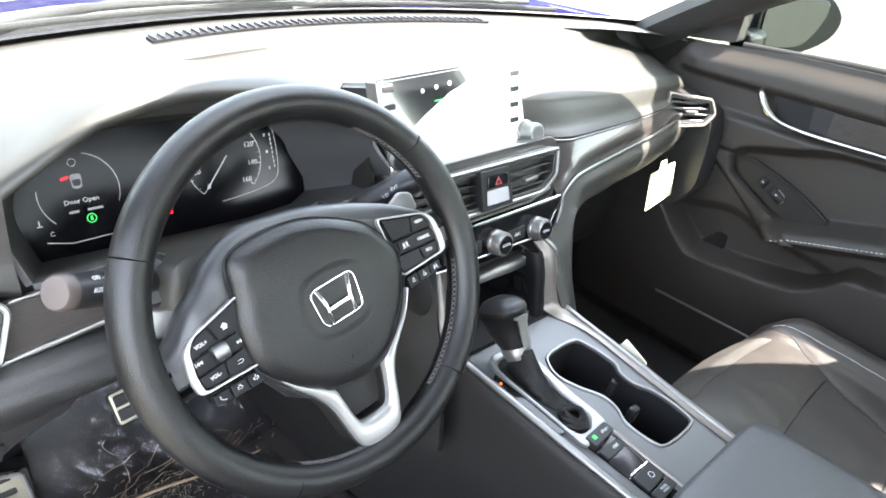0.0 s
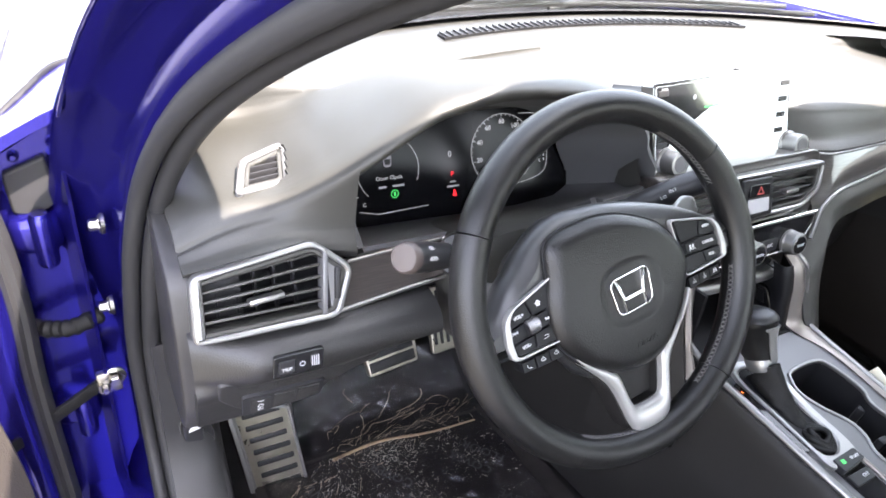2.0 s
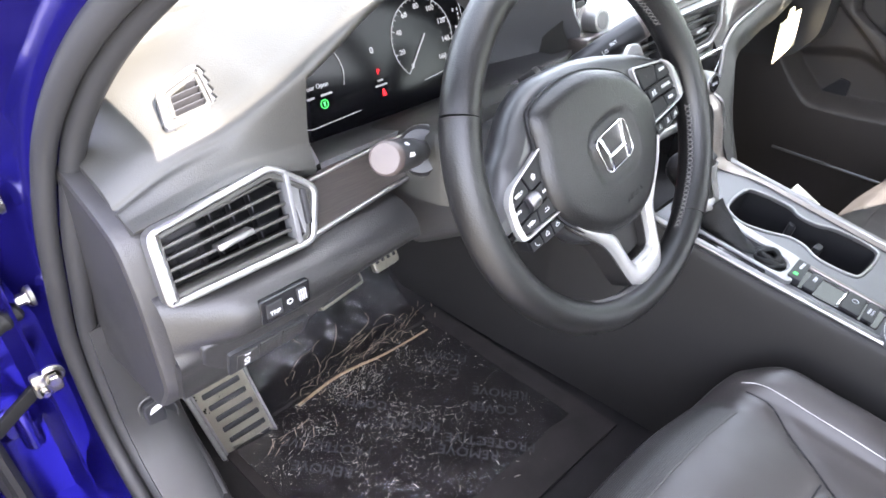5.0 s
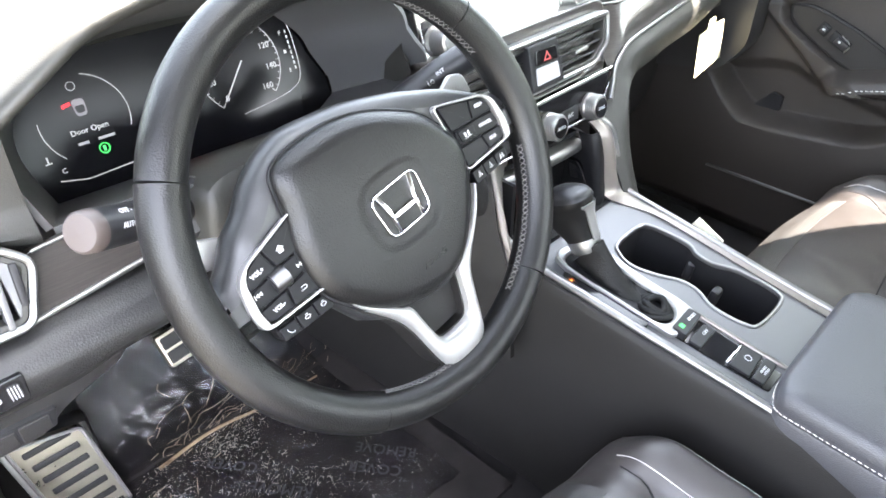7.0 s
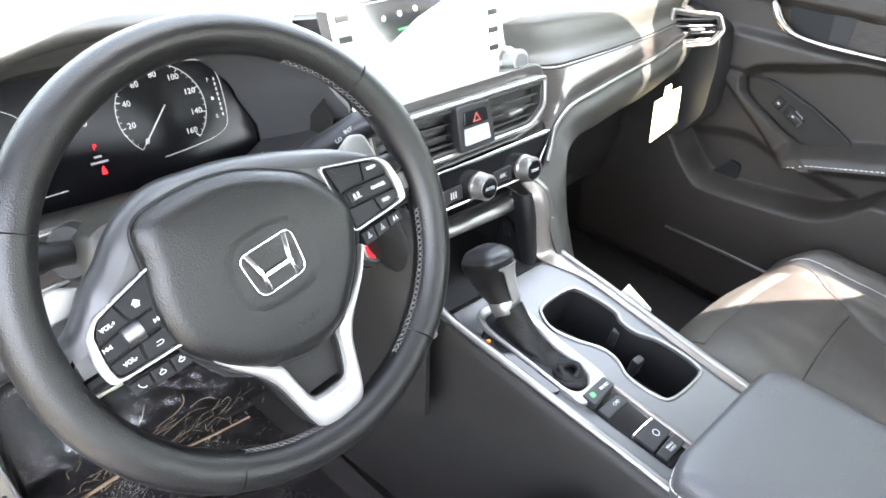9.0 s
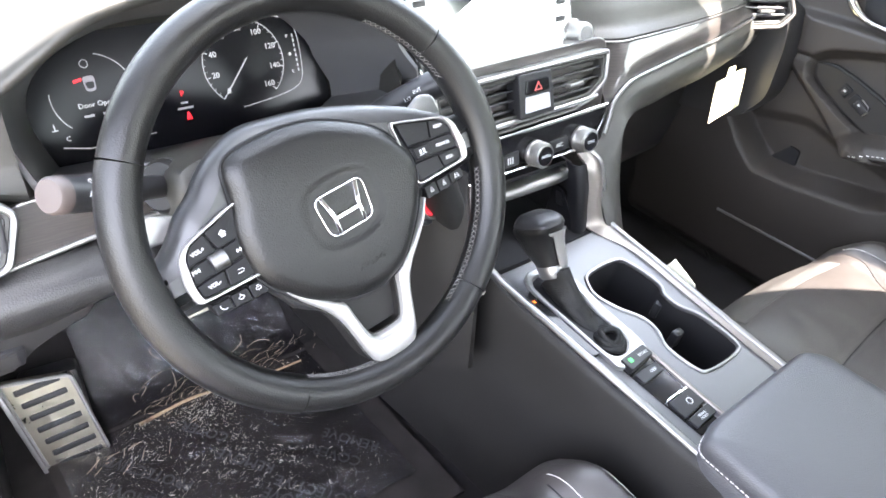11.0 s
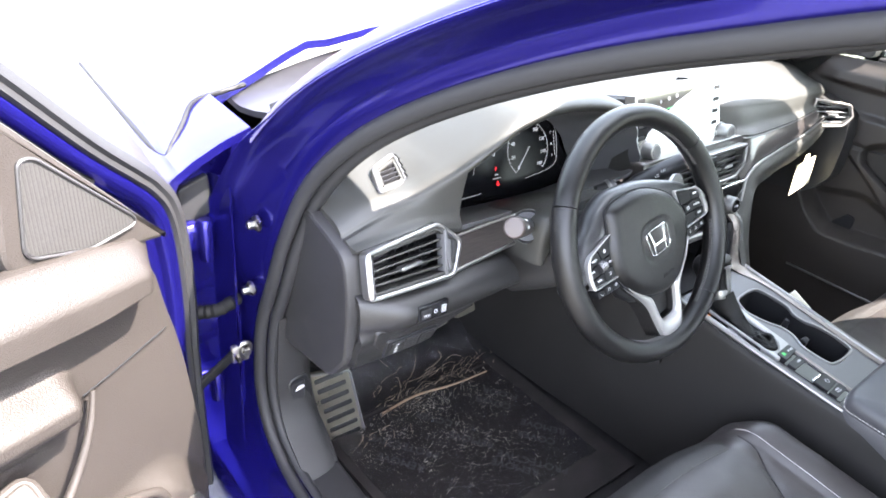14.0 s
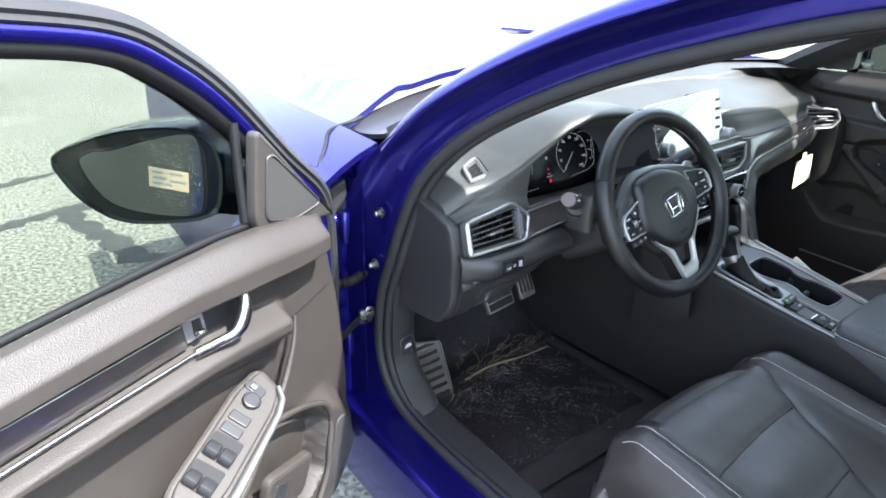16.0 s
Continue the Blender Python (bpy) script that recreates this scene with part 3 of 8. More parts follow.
rows = [[(x, 0.675 - 0.40 * x * x + d * (1 - 0.4 * x * x), z) for x in [-0.76 + 0.095 * k for k in range(17)]] for d, z in ((0.20, 0.925), (0.13, 0.922), (0.06, 0.932), (0.0, 0.945))]
part("cowl", sheet(rows, 0.01), SMOOTH, car, "black plastic cowl at the windscreen foot", 60)


def wiper(x0, x1):
    yy = lambda x: 0.675 - 0.40 * x * x
    line = spline([(x0, yy(x0) + 0.05, 0.945), ((x0 * 2 + x1) / 3, yy((x0 * 2 + x1) / 3) + 0.035, 0.972), (x1, yy(x1) + 0.0, 0.978)], 6)
    bm = tube(line, [0.009 - 0.004 * k / 12 for k in range(13)], 6)
    tube([Vector((x0 + (x1 - x0) * t, yy(x0 + (x1 - x0) * t) + 0.012, 0.965)) for t in (-0.05, 0.2, 0.5, 0.8, 1.15)], 0.005, 6, bm=bm)
    return part("wiper", bm, RUBBER, car, "black wiper arm and blade", 60)


wiper(-0.52, 0.02)
wiper(0.02, 0.5)


def bolt(p, r=0.0068, d=(-1, 0, 0)):
    m = Vector(d).to_track_quat("Z", "Y").to_matrix().to_4x4()
    bm = lathe([(r * 1.5, 0), (r * 1.5, 0.003), (r, 0.003), (r, 0.011), (r * 0.8, 0.013)], T(p) @ m, 6)
    lathe([(r * 1.7, -0.004), (r * 1.8, 0.0), (r * 1.2, 0.003)], T(p) @ m, 20, bm)
    return part("bolt", bm, BOLT, car, "zinc hinge bolt", 30)


bolt((-0.812, 0.378, 0.806))
bolt((-0.818, 0.394, 0.684))
# wing-side pillar wall inside the door gap
rows = [[(-0.84, 0.40, z), (-0.86, 0.47, z), (-0.875, 0.52, z), (-0.895, 0.54, z)] for z in (0.3, 0.5, 0.7, 0.82, 0.87)]
part("hinge_pillar", sheet(rows, 0.004), BLUE, car, "blue hinge pillar behind the door gap", 50)
for z in (0.775, 0.50):
    hg = part("hinge", box((0.055, 0.05, 0.05), T((-0.880, 0.447, z)), 0.014, 3), BLUE, car, "blue painted door hinge", 50)
    part("hinge_pin", lathe([(0.010, -0.034), (0.012, -0.030), (0.012, 0.030), (0.009, 0.034)], T((-0.872, 0.418, z)), 16), BLUE, hg, "round hinge pin")
part("cable_boot", tube(spline([(-0.83, 0.415, 0.66), (-0.86, 0.405, 0.655), (-0.885, 0.415, 0.65), (-0.91, 0.43, 0.65)], 5), [0.0095 + 0.0022 * (k % 2) for k in range(16)], 12), BELT, car, "black ribbed cable boot", 30)
# check strap
bm = box((0.15, 0.007, 0.018), T((-0.895, 0.398, 0.532)) @ Matrix.Rotation(radians(14), 4, "Z") @ Matrix.Rotation(radians(-22), 4, "Y"), 0.002)
part("check_strap", bm, BELT, car, "dark door check strap")
part("strap_bracket", box((0.03, 0.012, 0.034), T((-0.836, 0.405, 0.558)), 0.004), BOLT, car, "zinc check strap bracket")
bolt((-0.829, 0.402, 0.565), 0.008, (0, -1, 0))
bolt((-0.842, 0.402, 0.553), 0.005, (0, -1, 0))

# closing panel behind the driver side wing, beside the door gap, with studs and a bracket
closing = rounded([(-0.795, 0.928), (-0.845, 0.905), (-0.900, 0.872), (-0.912, 0.84), (-0.918, 0.60), (-0.910, 0.28), (-0.79, 0.28), (-0.775, 0.60), (-0.775, 0.90)], 0.004)
YZ = Matrix(((1, 0, 0, 0), (0, 0, 1, 0), (0, 1, 0, 0), (0, 0, 0, 1)))
part("wing_closing", prism(closing, 0.462, 0.447, YZ, 0.003), BLUE, car, "dark blue closing panel of the front wing", 50)
part("bracket", prism(rounded([(-0.900, 0.85), (-0.855, 0.868), (-0.850, 0.81), (-0.872, 0.795), (-0.898, 0.80)], 0.006), 0.45, 0.437, YZ, 0.003), RUBBER, car, "black rubber stop on the wing panel", 50)
for x, z in ((-0.845, 0.882), (-0.885, 0.868)):
    part("stud", lathe([(0.006, 0), (0.006, 0.006), (0.003, 0.009)], T((x, 0.448, z)) @ Matrix.Rotation(radians(90), 4, "X"), 12), BLUE, car, "painted stud", 30)

gap = spline([(-0.74, 0.565, 0.9445), (-0.78, 0.557, 0.9405), (-0.829, 0.548, 0.932), (-0.862, 0.505, 0.9185), (-0.888, 0.475, 0.9035), (-0.905, 0.47, 0.888), (-0.905, 0.60, 0.884), (-0.885, 1.0, 0.868)], 8)
part("bonnet_gap", tube([p + Vector((0, 0, 0.003)) for p in gap], 0.0042, 6), DARK, car, "dark shut line of the bonnet", 60)


# ---- dashboard ----
dash = thing("dashboard", (0, 0.4, 0.5), "charcoal soft-touch dashboard with silver and dark decor trim", "dashboard")
XS = [-0.752, -0.70, -0.65, -0.60, -0.553, -0.49, -0.41, -0.33, -0.26, -0.20, -0.165, -0.12, 0.0, 0.12, 0.165, 0.22, 0.35, 0.50, 0.69, 0.752]
BROW_Y = [0.238, 0.227, 0.219, 0.204, 0.187, 0.18, 0.18, 0.18, 0.185, 0.20, 0.235, 0.285, 0.29, 0.285, 0.262, 0.245, 0.245, 0.255, 0.285, 0.30]
BROW_Z = [0.842, 0.869, 0.883, 0.912, 0.949, 0.988, 1.0, 0.993, 0.974, 0.945, 0.92, 0.90, 0.90, 0.90, 0.90, 0.90, 0.893, 0.885, 0.868, 0.858]
Z50 = [0.856, 0.888, 0.890, 0.917, 0.953, 0.994, 1.004, 0.998, 0.98, 0.95, 0.927, 0.915, 0.917, 0.916, 0.916, 0.916, 0.91, 0.902, 0.886, 0.874]
Z105 = [0.868, 0.897, 0.901, 0.920, 0.953, 0.988, 0.997, 0.992, 0.974, 0.948, 0.932, 0.927, 0.93, 0.93, 0.93, 0.929, 0.926, 0.918, 0.904, 0.892]
Z170 = [0.885, 0.908, 0.913, 0.927, 0.950, 0.972, 0.978, 0.974, 0.962, 0.948, 0.94, 0.938, 0.94, 0.94, 0.94, 0.94, 0.937, 0.93, 0.918, 0.908]
FOOT_Y = [0.2, 0.196, 0.196, 0.196, 0.198, 0.20, 0.20, 0.20, 0.2, 0.2, 0.22, 0.27, 0.275, 0.27, 0.24, 0.205, 0.215, 0.235, 0.275, 0.29]
FOOT_Z = [0.833, 0.841, 0.846, 0.83, 0.816, 0.84, 0.84, 0.84, 0.84, 0.84, 0.84, 0.84, 0.84, 0.84, 0.842, 0.843, 0.84, 0.836, 0.83, 0.828]


def dash_section(x, hood):
    by, bz, z50, z105, z170, fy, fz = (smooth_interp(x, XS, k) for k in (BROW_Y, BROW_Z, Z50, Z105, Z170, FOOT_Y, FOOT_Z))
    end = max(0.0, (abs(x) - 0.60) / 0.152) ** 2
    far = 0.655 - 0.40 * x * x
    y4, y3 = by + 0.17, far - 0.17
    top = [(far, 0.955 - 0.01 * end), (far - 0.05, 0.957 - 0.012 * end), (far - 0.11, 0.955 - 0.014 * end), (max(y3, y4 + 0.02) + 0.006, 0.952 - 0.018 * end), (max(y3, y4 + 0.02) - 0.006, 0.9455 - 0.018 * end),
           (y4, min(z170, 0.944 - 0.02 * end) if z170 < 0.944 else z170), (by + 0.105, z105), (by + 0.05, z50), (by + 0.018, (bz + z50) / 2 + 0.002), (by + 0.004, bz), (by, bz - 0.007)]
    if hood:
        low = [(by + 0.006, bz - 0.015), (by + 0.03, bz - 0.02), (by + 0.10, bz - 0.045), (0.34, min(0.93, bz - 0.04))]
    else:
        low = [(by * 0.65 + fy * 0.35 + 0.004, bz * 0.65 + fz * 0.35), (by * 0.3 + fy * 0.7 + 0.006, bz * 0.3 + fz * 0.7), (fy, fz), (fy + 0.06, fz - 0.03)]
    pts = spline([(x, y, z) for y, z in top + low], 4)
    return pts + [Vector((x, 0.45, 0.78)), Vector((x, far, 0.80))]


DEMIST = face_at((-0.6508, 0.2793, 0.8965), 71.4, 11)
DEMIST_OUT = [(-0.045, -0.028), (0.017, -0.027), (0.040, 0.026), (0.032, 0.035), (-0.02, 0.02)]


def dash_left(x):
    """The pad's section at its outer end, with a well under the demister vent."""
    res = []
    inv = DEMIST.inverted()
    hole = grow(DEMIST_OUT, -0.0075)
    fine = [p for a, b in zip(dash_section(x, False), dash_section(x, False)[1:]) for p in (a, a.lerp(b, 0.34), a.lerp(b, 0.67))] + [dash_section(x, False)[-1]]
    for p in fine:
        q = inv @ p
        inside = abs(q.z) < 0.03 and all((hole[(i + 1) % 5][0] - hole[i][0]) * (q.y - hole[i][1]) - (hole[(i + 1) % 5][1] - hole[i][1]) * (q.x - hole[i][0]) > 0 for i in range(5))
        res.append(DEMIST @ Vector((q.x, q.y, q.z - 0.034)) if inside else p)
    return res


HL, HR = -0.578, -0.172
xs_l = [-0.752 + (HL + 0.752) * i / 56 for i in range(57)]
xs_m = [HL + (HR - HL) * i / 26 for i in range(27)]
xs_r = [HR + (0.752 - HR) * i / 30 for i in range(31)]
bm = loft([dash_left(x) for x in xs_l])
loft([dash_section(x, True) for x in xs_m], bm=bm)
loft([dash_section(x, False) for x in xs_r], bm=bm)
bmesh.ops.remove_doubles(bm, verts=bm.verts, dist=0.0002)
part("upper_pad", bm, DASH, dash, "charcoal soft-touch upper pad", 45)

# defroster grille
slot = part("defroster_grille", sheet([[(x, 0.575 - 0.5 * x * x + d, 0.9595) for x in [-0.32 + 0.02 * i for i in range(33)]] for d in (0.012, -0.012)], 0.004), DARK, dash, "black defroster slot")
for i in range(46):
    x = -0.315 + 0.0138 * i
    part("fin", box((0.0022, 0.026, 0.004), T((x, 0.575 - 0.5 * x * x, 0.9605)), 0.0), HARD, slot)
# side panels at the dash ends
for sgn in (-1, 1):
    out = rounded([(0.24, 0.838), (0.205, 0.826), (0.19, 0.77), (0.19, 0.66), (0.235, 0.60), (0.40, 0.57), (0.50, 0.60), (0.50, 0.885), (0.32, 0.856)], 0.02)
    m = Matrix(((0, 0, 1, 0), (1, 0, 0, 0), (0, 1, 0, 0), (0, 0, 0, 1)))
    a, b = (0.70, 0.768)
    part("end_panel", prism(out, sgn * a, sgn * b, m, 0.006), HARD, dash, "charcoal dash end cap")

# lower panels: driver's knee panel and glovebox
rows = []
for i in range(25):
    x = -0.757 + 0.262 * i / 24
    e = max(0, (-0.70 - x) / 0.057)
    c = 0.0
    c = max(0.0, min(1.0, (x + 0.635) / 0.035))
    c = c * c * (3 - 2 * c)
    r = 0.03 * max(0.0, (x + 0.60) / 0.1)
    prof = [(0.2, 0.775), (0.165 + 0.02 * e, 0.770), (0.149 + 0.03 * e, 0.763), (0.141 + 0.035 * e, 0.753), (0.1395 + 0.035 * e, 0.742), (0.144 + 0.03 * e, 0.728 + 0.3 * r), (0.155 + 0.02 * e, 0.716 + 0.6 * r), (0.168, 0.703 + 0.7 * r), (0.176, 0.683 + 0.018 * c + r), (0.184, 0.655 + 0.042 * c + r), (0.2, 0.645 + 0.05 * c + r), (0.30, 0.64 + 0.052 * c + r)]
    rows.append([Vector((x, y, z)) for y, z in prof])
rows = [spline(r, 3) for r in rows]
part("knee_panel", sheet(rows, -0.012), KNEE, dash, "grained charcoal knee panel", 50)
part("knee_end", prism(rounded([(0.2, 0.77), (0.155, 0.765), (0.143, 0.75), (0.146, 0.738), (0.17, 0.727), (0.2, 0.724), (0.32, 0.72), (0.32, 0.77)], 0.008), -0.505, -0.495, Matrix(((0, 0, 1, 0), (1, 0, 0, 0), (0, 1, 0, 0), (0, 0, 0, 1))), 0.002), KNEE, dash, "charcoal panel end")
rows = [spline([Vector((x, y, z)) for y, z in ((0.23, 0.80), (0.225, 0.775), (0.235, 0.75), (0.265, 0.732), (0.34, 0.722))], 4) for x in (-0.5, -0.4, -0.3, -0.2, -0.12)]
part("column_panel", sheet(rows, -0.012), KSIDE, dash, "black panel under the steering column", 50)
rows = []
for i in range(25):
    x = 0.175 + 0.585 * i / 24
    d = 0.05 * max(0, (x - 0.2) / 0.55)
    prof = [(0.215 + d, 0.728), (0.25 + d, 0.722), (0.285 + d, 0.70), (0.31 + d, 0.665), (0.325 + d, 0.60), (0.34 + d, 0.52), (0.37 + d, 0.44), (0.46 + d, 0.40)]
    rows.append(spline([Vector((x, y, z)) for y, z in prof], 3))
part("glovebox", sheet(rows, -0.012), KSIDE, dash, "charcoal glovebox lid set back under the dash", 50)
part("glovebox_gap", tube(spline([(0.24, 0.322, 0.66), (0.232, 0.33, 0.60), (0.235, 0.345, 0.52), (0.25, 0.368, 0.452)], 5), 0.002, 6), DARK, dash, "dark shut line of the glovebox", 60)

# passenger decor band, the silver line under it and the padded bow that sweeps from the console up along the dash
LX = [0.150, 0.165, 0.180, 0.222, 0.291, 0.39, 0.4975, 0.622, 0.705]
LY = [0.150, 0.159, 0.168, 0.175, 0.185, 0.200, 0.215, 0.240, 0.262]
LZ = [0.735, 0.754, 0.772, 0.795, 0.7985, 0.8015, 0.805, 0.812, 0.814]


def band_pt(x, k):
    fy, fz = smooth_interp(x, XS, FOOT_Y), smooth_interp(x, XS, FOOT_Z)
    ly, lo = smooth_interp(x, LX, LY), smooth_interp(x, LX, LZ)
    return Vector((x, fy + (ly - fy) * k - 0.005 * math.sin(math.pi * k), fz + (lo - fz) * k))


xs = [0.168 + 0.53 * i / 40 for i in range(41)]
part("decor_band", sheet([[band_pt(x, k / 8) for x in xs] for k in range(9)], 0.012), DECOR, dash, "dark brushed decor band", 60)
part("trim_line", tube([Vector((x, smooth_interp(x, LX, LY) - 0.004, smooth_interp(x, LX, LZ))) for x in [0.150 + 0.55 * (i / 70) ** 1.4 for i in range(71)]], 0.0030, 8), SILVER, dash, "thin silver trim line", 60)
part("trim_line", tube([band_pt(x, 0.0) + Vector((0, -0.003, 0.001)) for x in xs], 0.0016, 8), SILVER, dash, "thin silver trim line", 60)
BOW = [[(0.128, 0.078, 0.60), (0.150, 0.070, 0.59), (0.180, 0.085, 0.56), (0.186, 0.16, 0.55)],
       [(0.120, 0.103, 0.655), (0.147, 0.098, 0.65), (0.182, 0.120, 0.645), (0.190, 0.19, 0.64)],
       [(0.113, 0.130, 0.70), (0.147, 0.122, 0.70), (0.182, 0.132, 0.705), (0.200, 0.20, 0.70)],
       [(0.150, 0.151, 0.733), (0.170, 0.142, 0.735), (0.192, 0.144, 0.738), (0.213, 0.21, 0.732)],
       [(0.180, 0.169, 0.768), (0.196, 0.157, 0.760), (0.222, 0.158, 0.741), (0.236, 0.22, 0.733)],
       [(0.222, 0.176, 0.791), (0.240, 0.163, 0.774), (0.264, 0.174, 0.738), (0.272, 0.23, 0.730)],
       [(0.291, 0.186, 0.795), (0.300, 0.171, 0.775), (0.316, 0.187, 0.733), (0.320, 0.24, 0.726)],
       [(0.39, 0.201, 0.798), (0.392, 0.186, 0.775), (0.40, 0.206, 0.730), (0.40, 0.255, 0.724)],
       [(0.4975, 0.216, 0.802), (0.497, 0.201, 0.779), (0.50, 0.218, 0.733), (0.50, 0.27, 0.728)],
       [(0.622, 0.241, 0.809), (0.620, 0.226, 0.786), (0.62, 0.238, 0.744), (0.62, 0.285, 0.738)],
       [(0.705, 0.263, 0.812), (0.705, 0.250, 0.790), (0.705, 0.260, 0.755), (0.705, 0.30, 0.750)],
       [(0.742, 0.287, 0.803), (0.746, 0.282, 0.785), (0.742, 0.287, 0.766), (0.738, 0.31, 0.760)]]
lanes = [spline([st[k] for st in BOW], 6) for k in range(4)]
part("bow", sheet([spline([lane[i] for lane in lanes], 5) for i in range(len(lanes[0]))], -0.008), DASH, dash, "grained charcoal padded bow", 60)

# driver's decor strip right of the vent
m = face_at((-0.55, 0.185, 0.805), 15)
part("decor_strip", prism(rounded([(-0.06, -0.034), (-0.05, 0.018), (-0.01, 0.022), (0.12, 0.025), (0.12, -0.012)], 0.003), -0.01, 0.0, m, 0.001), DECOR, dash, "dark brushed decor strip")
part("trim_line", tube([m @ Vector(p) for p in ((-0.07, -0.036, 0.002), (0.03, -0.024, 0.002), (0.12, -0.014, 0.002))], 0.0025, 8), SILVER, dash, "thin silver trim line", 60)
part("trim_line", tube([m @ Vector(p) for p in ((-0.04, 0.019, 0.001), (0.03, 0.024, 0.001), (0.12, 0.027, 0.001))], 0.0018, 8), SILVER, dash, "thin silver trim line", 60)
# hidden firewall
part("firewall", sheet([[(x, 0.85, z) for x in (-0.78, 0, 0.78)] for z in (0.2, 0.5, 0.85)], 0.01), CARPET, dash, "black firewall lining")


def vent(outline, m, label, slats, tab, mat=SILVER, frame_w=0.007, r=0.006, depth=0.05, fins=(), lift=0.006, deep=DARK, slat_z=-0.014, slat_w=0.026):
    """An air vent: bright frame, dark box, slats across, fins behind and a tab."""
    v = thing("air_vent", m.translation, label, "air vent", "dashboard air vents")
    o = rounded(outline, r)
    i = grow(o, -frame_w)
    part("vent_frame", ring(o, i, -0.012, lift, m, 0.0018), mat, v, "satin silver frame")
    part("vent_rim", ring(i, grow(i, -0.005), -min(0.03, depth), lift - 0.003, m, 0.001), DASH, v, "charcoal inner rim")
    part("duct", prism(grow(i, -0.0045), -depth - 0.01, -depth, m, 0), deep, v, "black duct")
    part("duct_wall", ring(grow(i, -0.0045), grow(i, -0.006), -depth, -depth * 0.4, m, 0.0003), deep, v)
    for a, b, t in slats:
        d = Vector((b[0] - a[0], b[1] - a[1], 0))
        mm = m @ T(((a[0] + b[0]) / 2, (a[1] + b[1]) / 2, slat_z)) @ Matrix.Rotation(math.atan2(d.y, d.x), 4, "Z") @ Matrix.Rotation(radians(-12), 4, "X")
        part("slat", box((d.length, 0.003 if slat_w > 0.02 else 0.0016, slat_w), mm, 0.001), t, v)
    for a, b in fins:
        d = Vector((b[0] - a[0], b[1] - a[1], 0))
        part("fin", box((0.0025, d.length, 0.012), m @ T(((a[0] + b[0]) / 2, (a[1] + b[1]) / 2, slat_z - 0.016)), 0.0006), SMOOTH, v)
    if tab:
        part("tab", box((tab[2], 0.006, 0.016), m @ T((tab[0], tab[1], -0.001)) @ Matrix.Rotation(tab[3], 4, "Z"), 0.002), SILVER, v, "silver thumb tab")
    return v


# driver's outer vent
m = face_at((-0.675, 0.176, 0.812), 22)
lo, hi = (-0.078, -0.036), (-0.074, 0.029)
out = [(-0.08, -0.037), (0.066, -0.038), (0.086, 0.012), (0.048, 0.046), (-0.075, 0.03)]
sl = []
for k in range(5):
    t = (k + 0.6) / 5.3
    sl.append(((-0.069 + 0.004 * t, -0.026 + 0.052 * t), (0.052 if k else 0.05, -0.028 + 0.066 * t), DASH))
driver_vent = vent(out, m, "angular driver's air vent in a satin silver frame with slats", sl, (-0.006, -0.004, 0.036, 0.08), frame_w=0.006, r=0.011, fins=[((-0.05 + 0.02 * k, -0.027), (-0.05 + 0.02 * k, 0.03)) for k in range(5)])
part("divider", box((0.005, 0.068, 0.02), m @ T((0.054, 0.002, -0.004)) @ Matrix.Rotation(-0.12, 4, "Z"), 0.001), GREY, driver_vent, "grey divider")
part("vent_cheek", prism(rounded([(-0.0785, -0.0345), (-0.068, -0.034), (-0.0635, 0.0305), (-0.0735, 0.0275)], 0.004), -0.014, 0.0070, m, 0.004), SILVER, driver_vent, "broad satin silver cheek")
part("wheel_plate", prism(rounded([(0.058, -0.031), (0.064, -0.031), (0.079, 0.011), (0.066, 0.024), (0.058, 0.024)], 0.003), -0.01, 0.002, m, 0.001), GREY, driver_vent, "grey thumbwheel plate")
part("thumbwheel", box((0.006, 0.034, 0.008), m @ T((0.067, -0.002, 0.002)) @ Matrix.Rotation(-0.12, 4, "Z"), 0.002), RUBBER, driver_vent)

# side demister
vent(DEMIST_OUT, DEMIST, "small demister vent in a satin grey frame", [((-0.033 + 0.0055 * k, -0.019 + 0.0085 * k), (0.009 + 0.0038 * k, -0.018 + 0.0085 * k), SMOOTH) for k in range(5)], None, GREY, 0.0075, 0.009, 0.03,
     fins=[((-0.018 + 0.012 * k, -0.018), (-0.014 + 0.012 * k, 0.008)) for k in range(4)], lift=0.0022, slat_z=-0.008, slat_w=0.014)

# passenger's outer vent
m = face_at((0.664, 0.236, 0.824), 12, -36)
vent([(-0.056, -0.038), (0.04, -0.028), (0.062, -0.002), (0.048, 0.03), (-0.05, 0.038)], m, "passenger's air vent in a satin silver frame with slats",
     [((-0.046, -0.024 + 0.013 * k), (0.045, -0.018 + 0.012 * k), GREY) for k in range(4)], (0.005, 0.0, 0.028, 0.05), BRONZE, 0.006, 0.008, 0.045)

# centre vents and hazard switch
CM = face_at((0, 0.165, 0.80), 15)
vent([(-0.15, 0.0), (-0.12, -0.018), (0.118, -0.012), (0.152, 0.01), (0.158, 0.054), (-0.155, 0.05)], CM, "wide centre air vent in a silver frame with slats",
     [((0.04, 0.001 + 0.0125 * k), (0.146, 0.003 + 0.0125 * k), SMOOTH) for k in range(4)] + [((-0.14, -0.002 + 0.0125 * k), (-0.02, -0.001 + 0.0125 * k), SMOOTH) for k in range(4)],
     (0.088, 0.016, 0.028, 0.02), SILVER, 0.006, 0.01, 0.05, fins=[((0.05 + 0.012 * k, 0), (0.05 + 0.012 * k, 0.044)) for k in range(8)])
haz = thing("hazard_switch", CM @ Vector((0.01, 0.02, 0)), "black hazard warning switch with a temperature display", "switch")
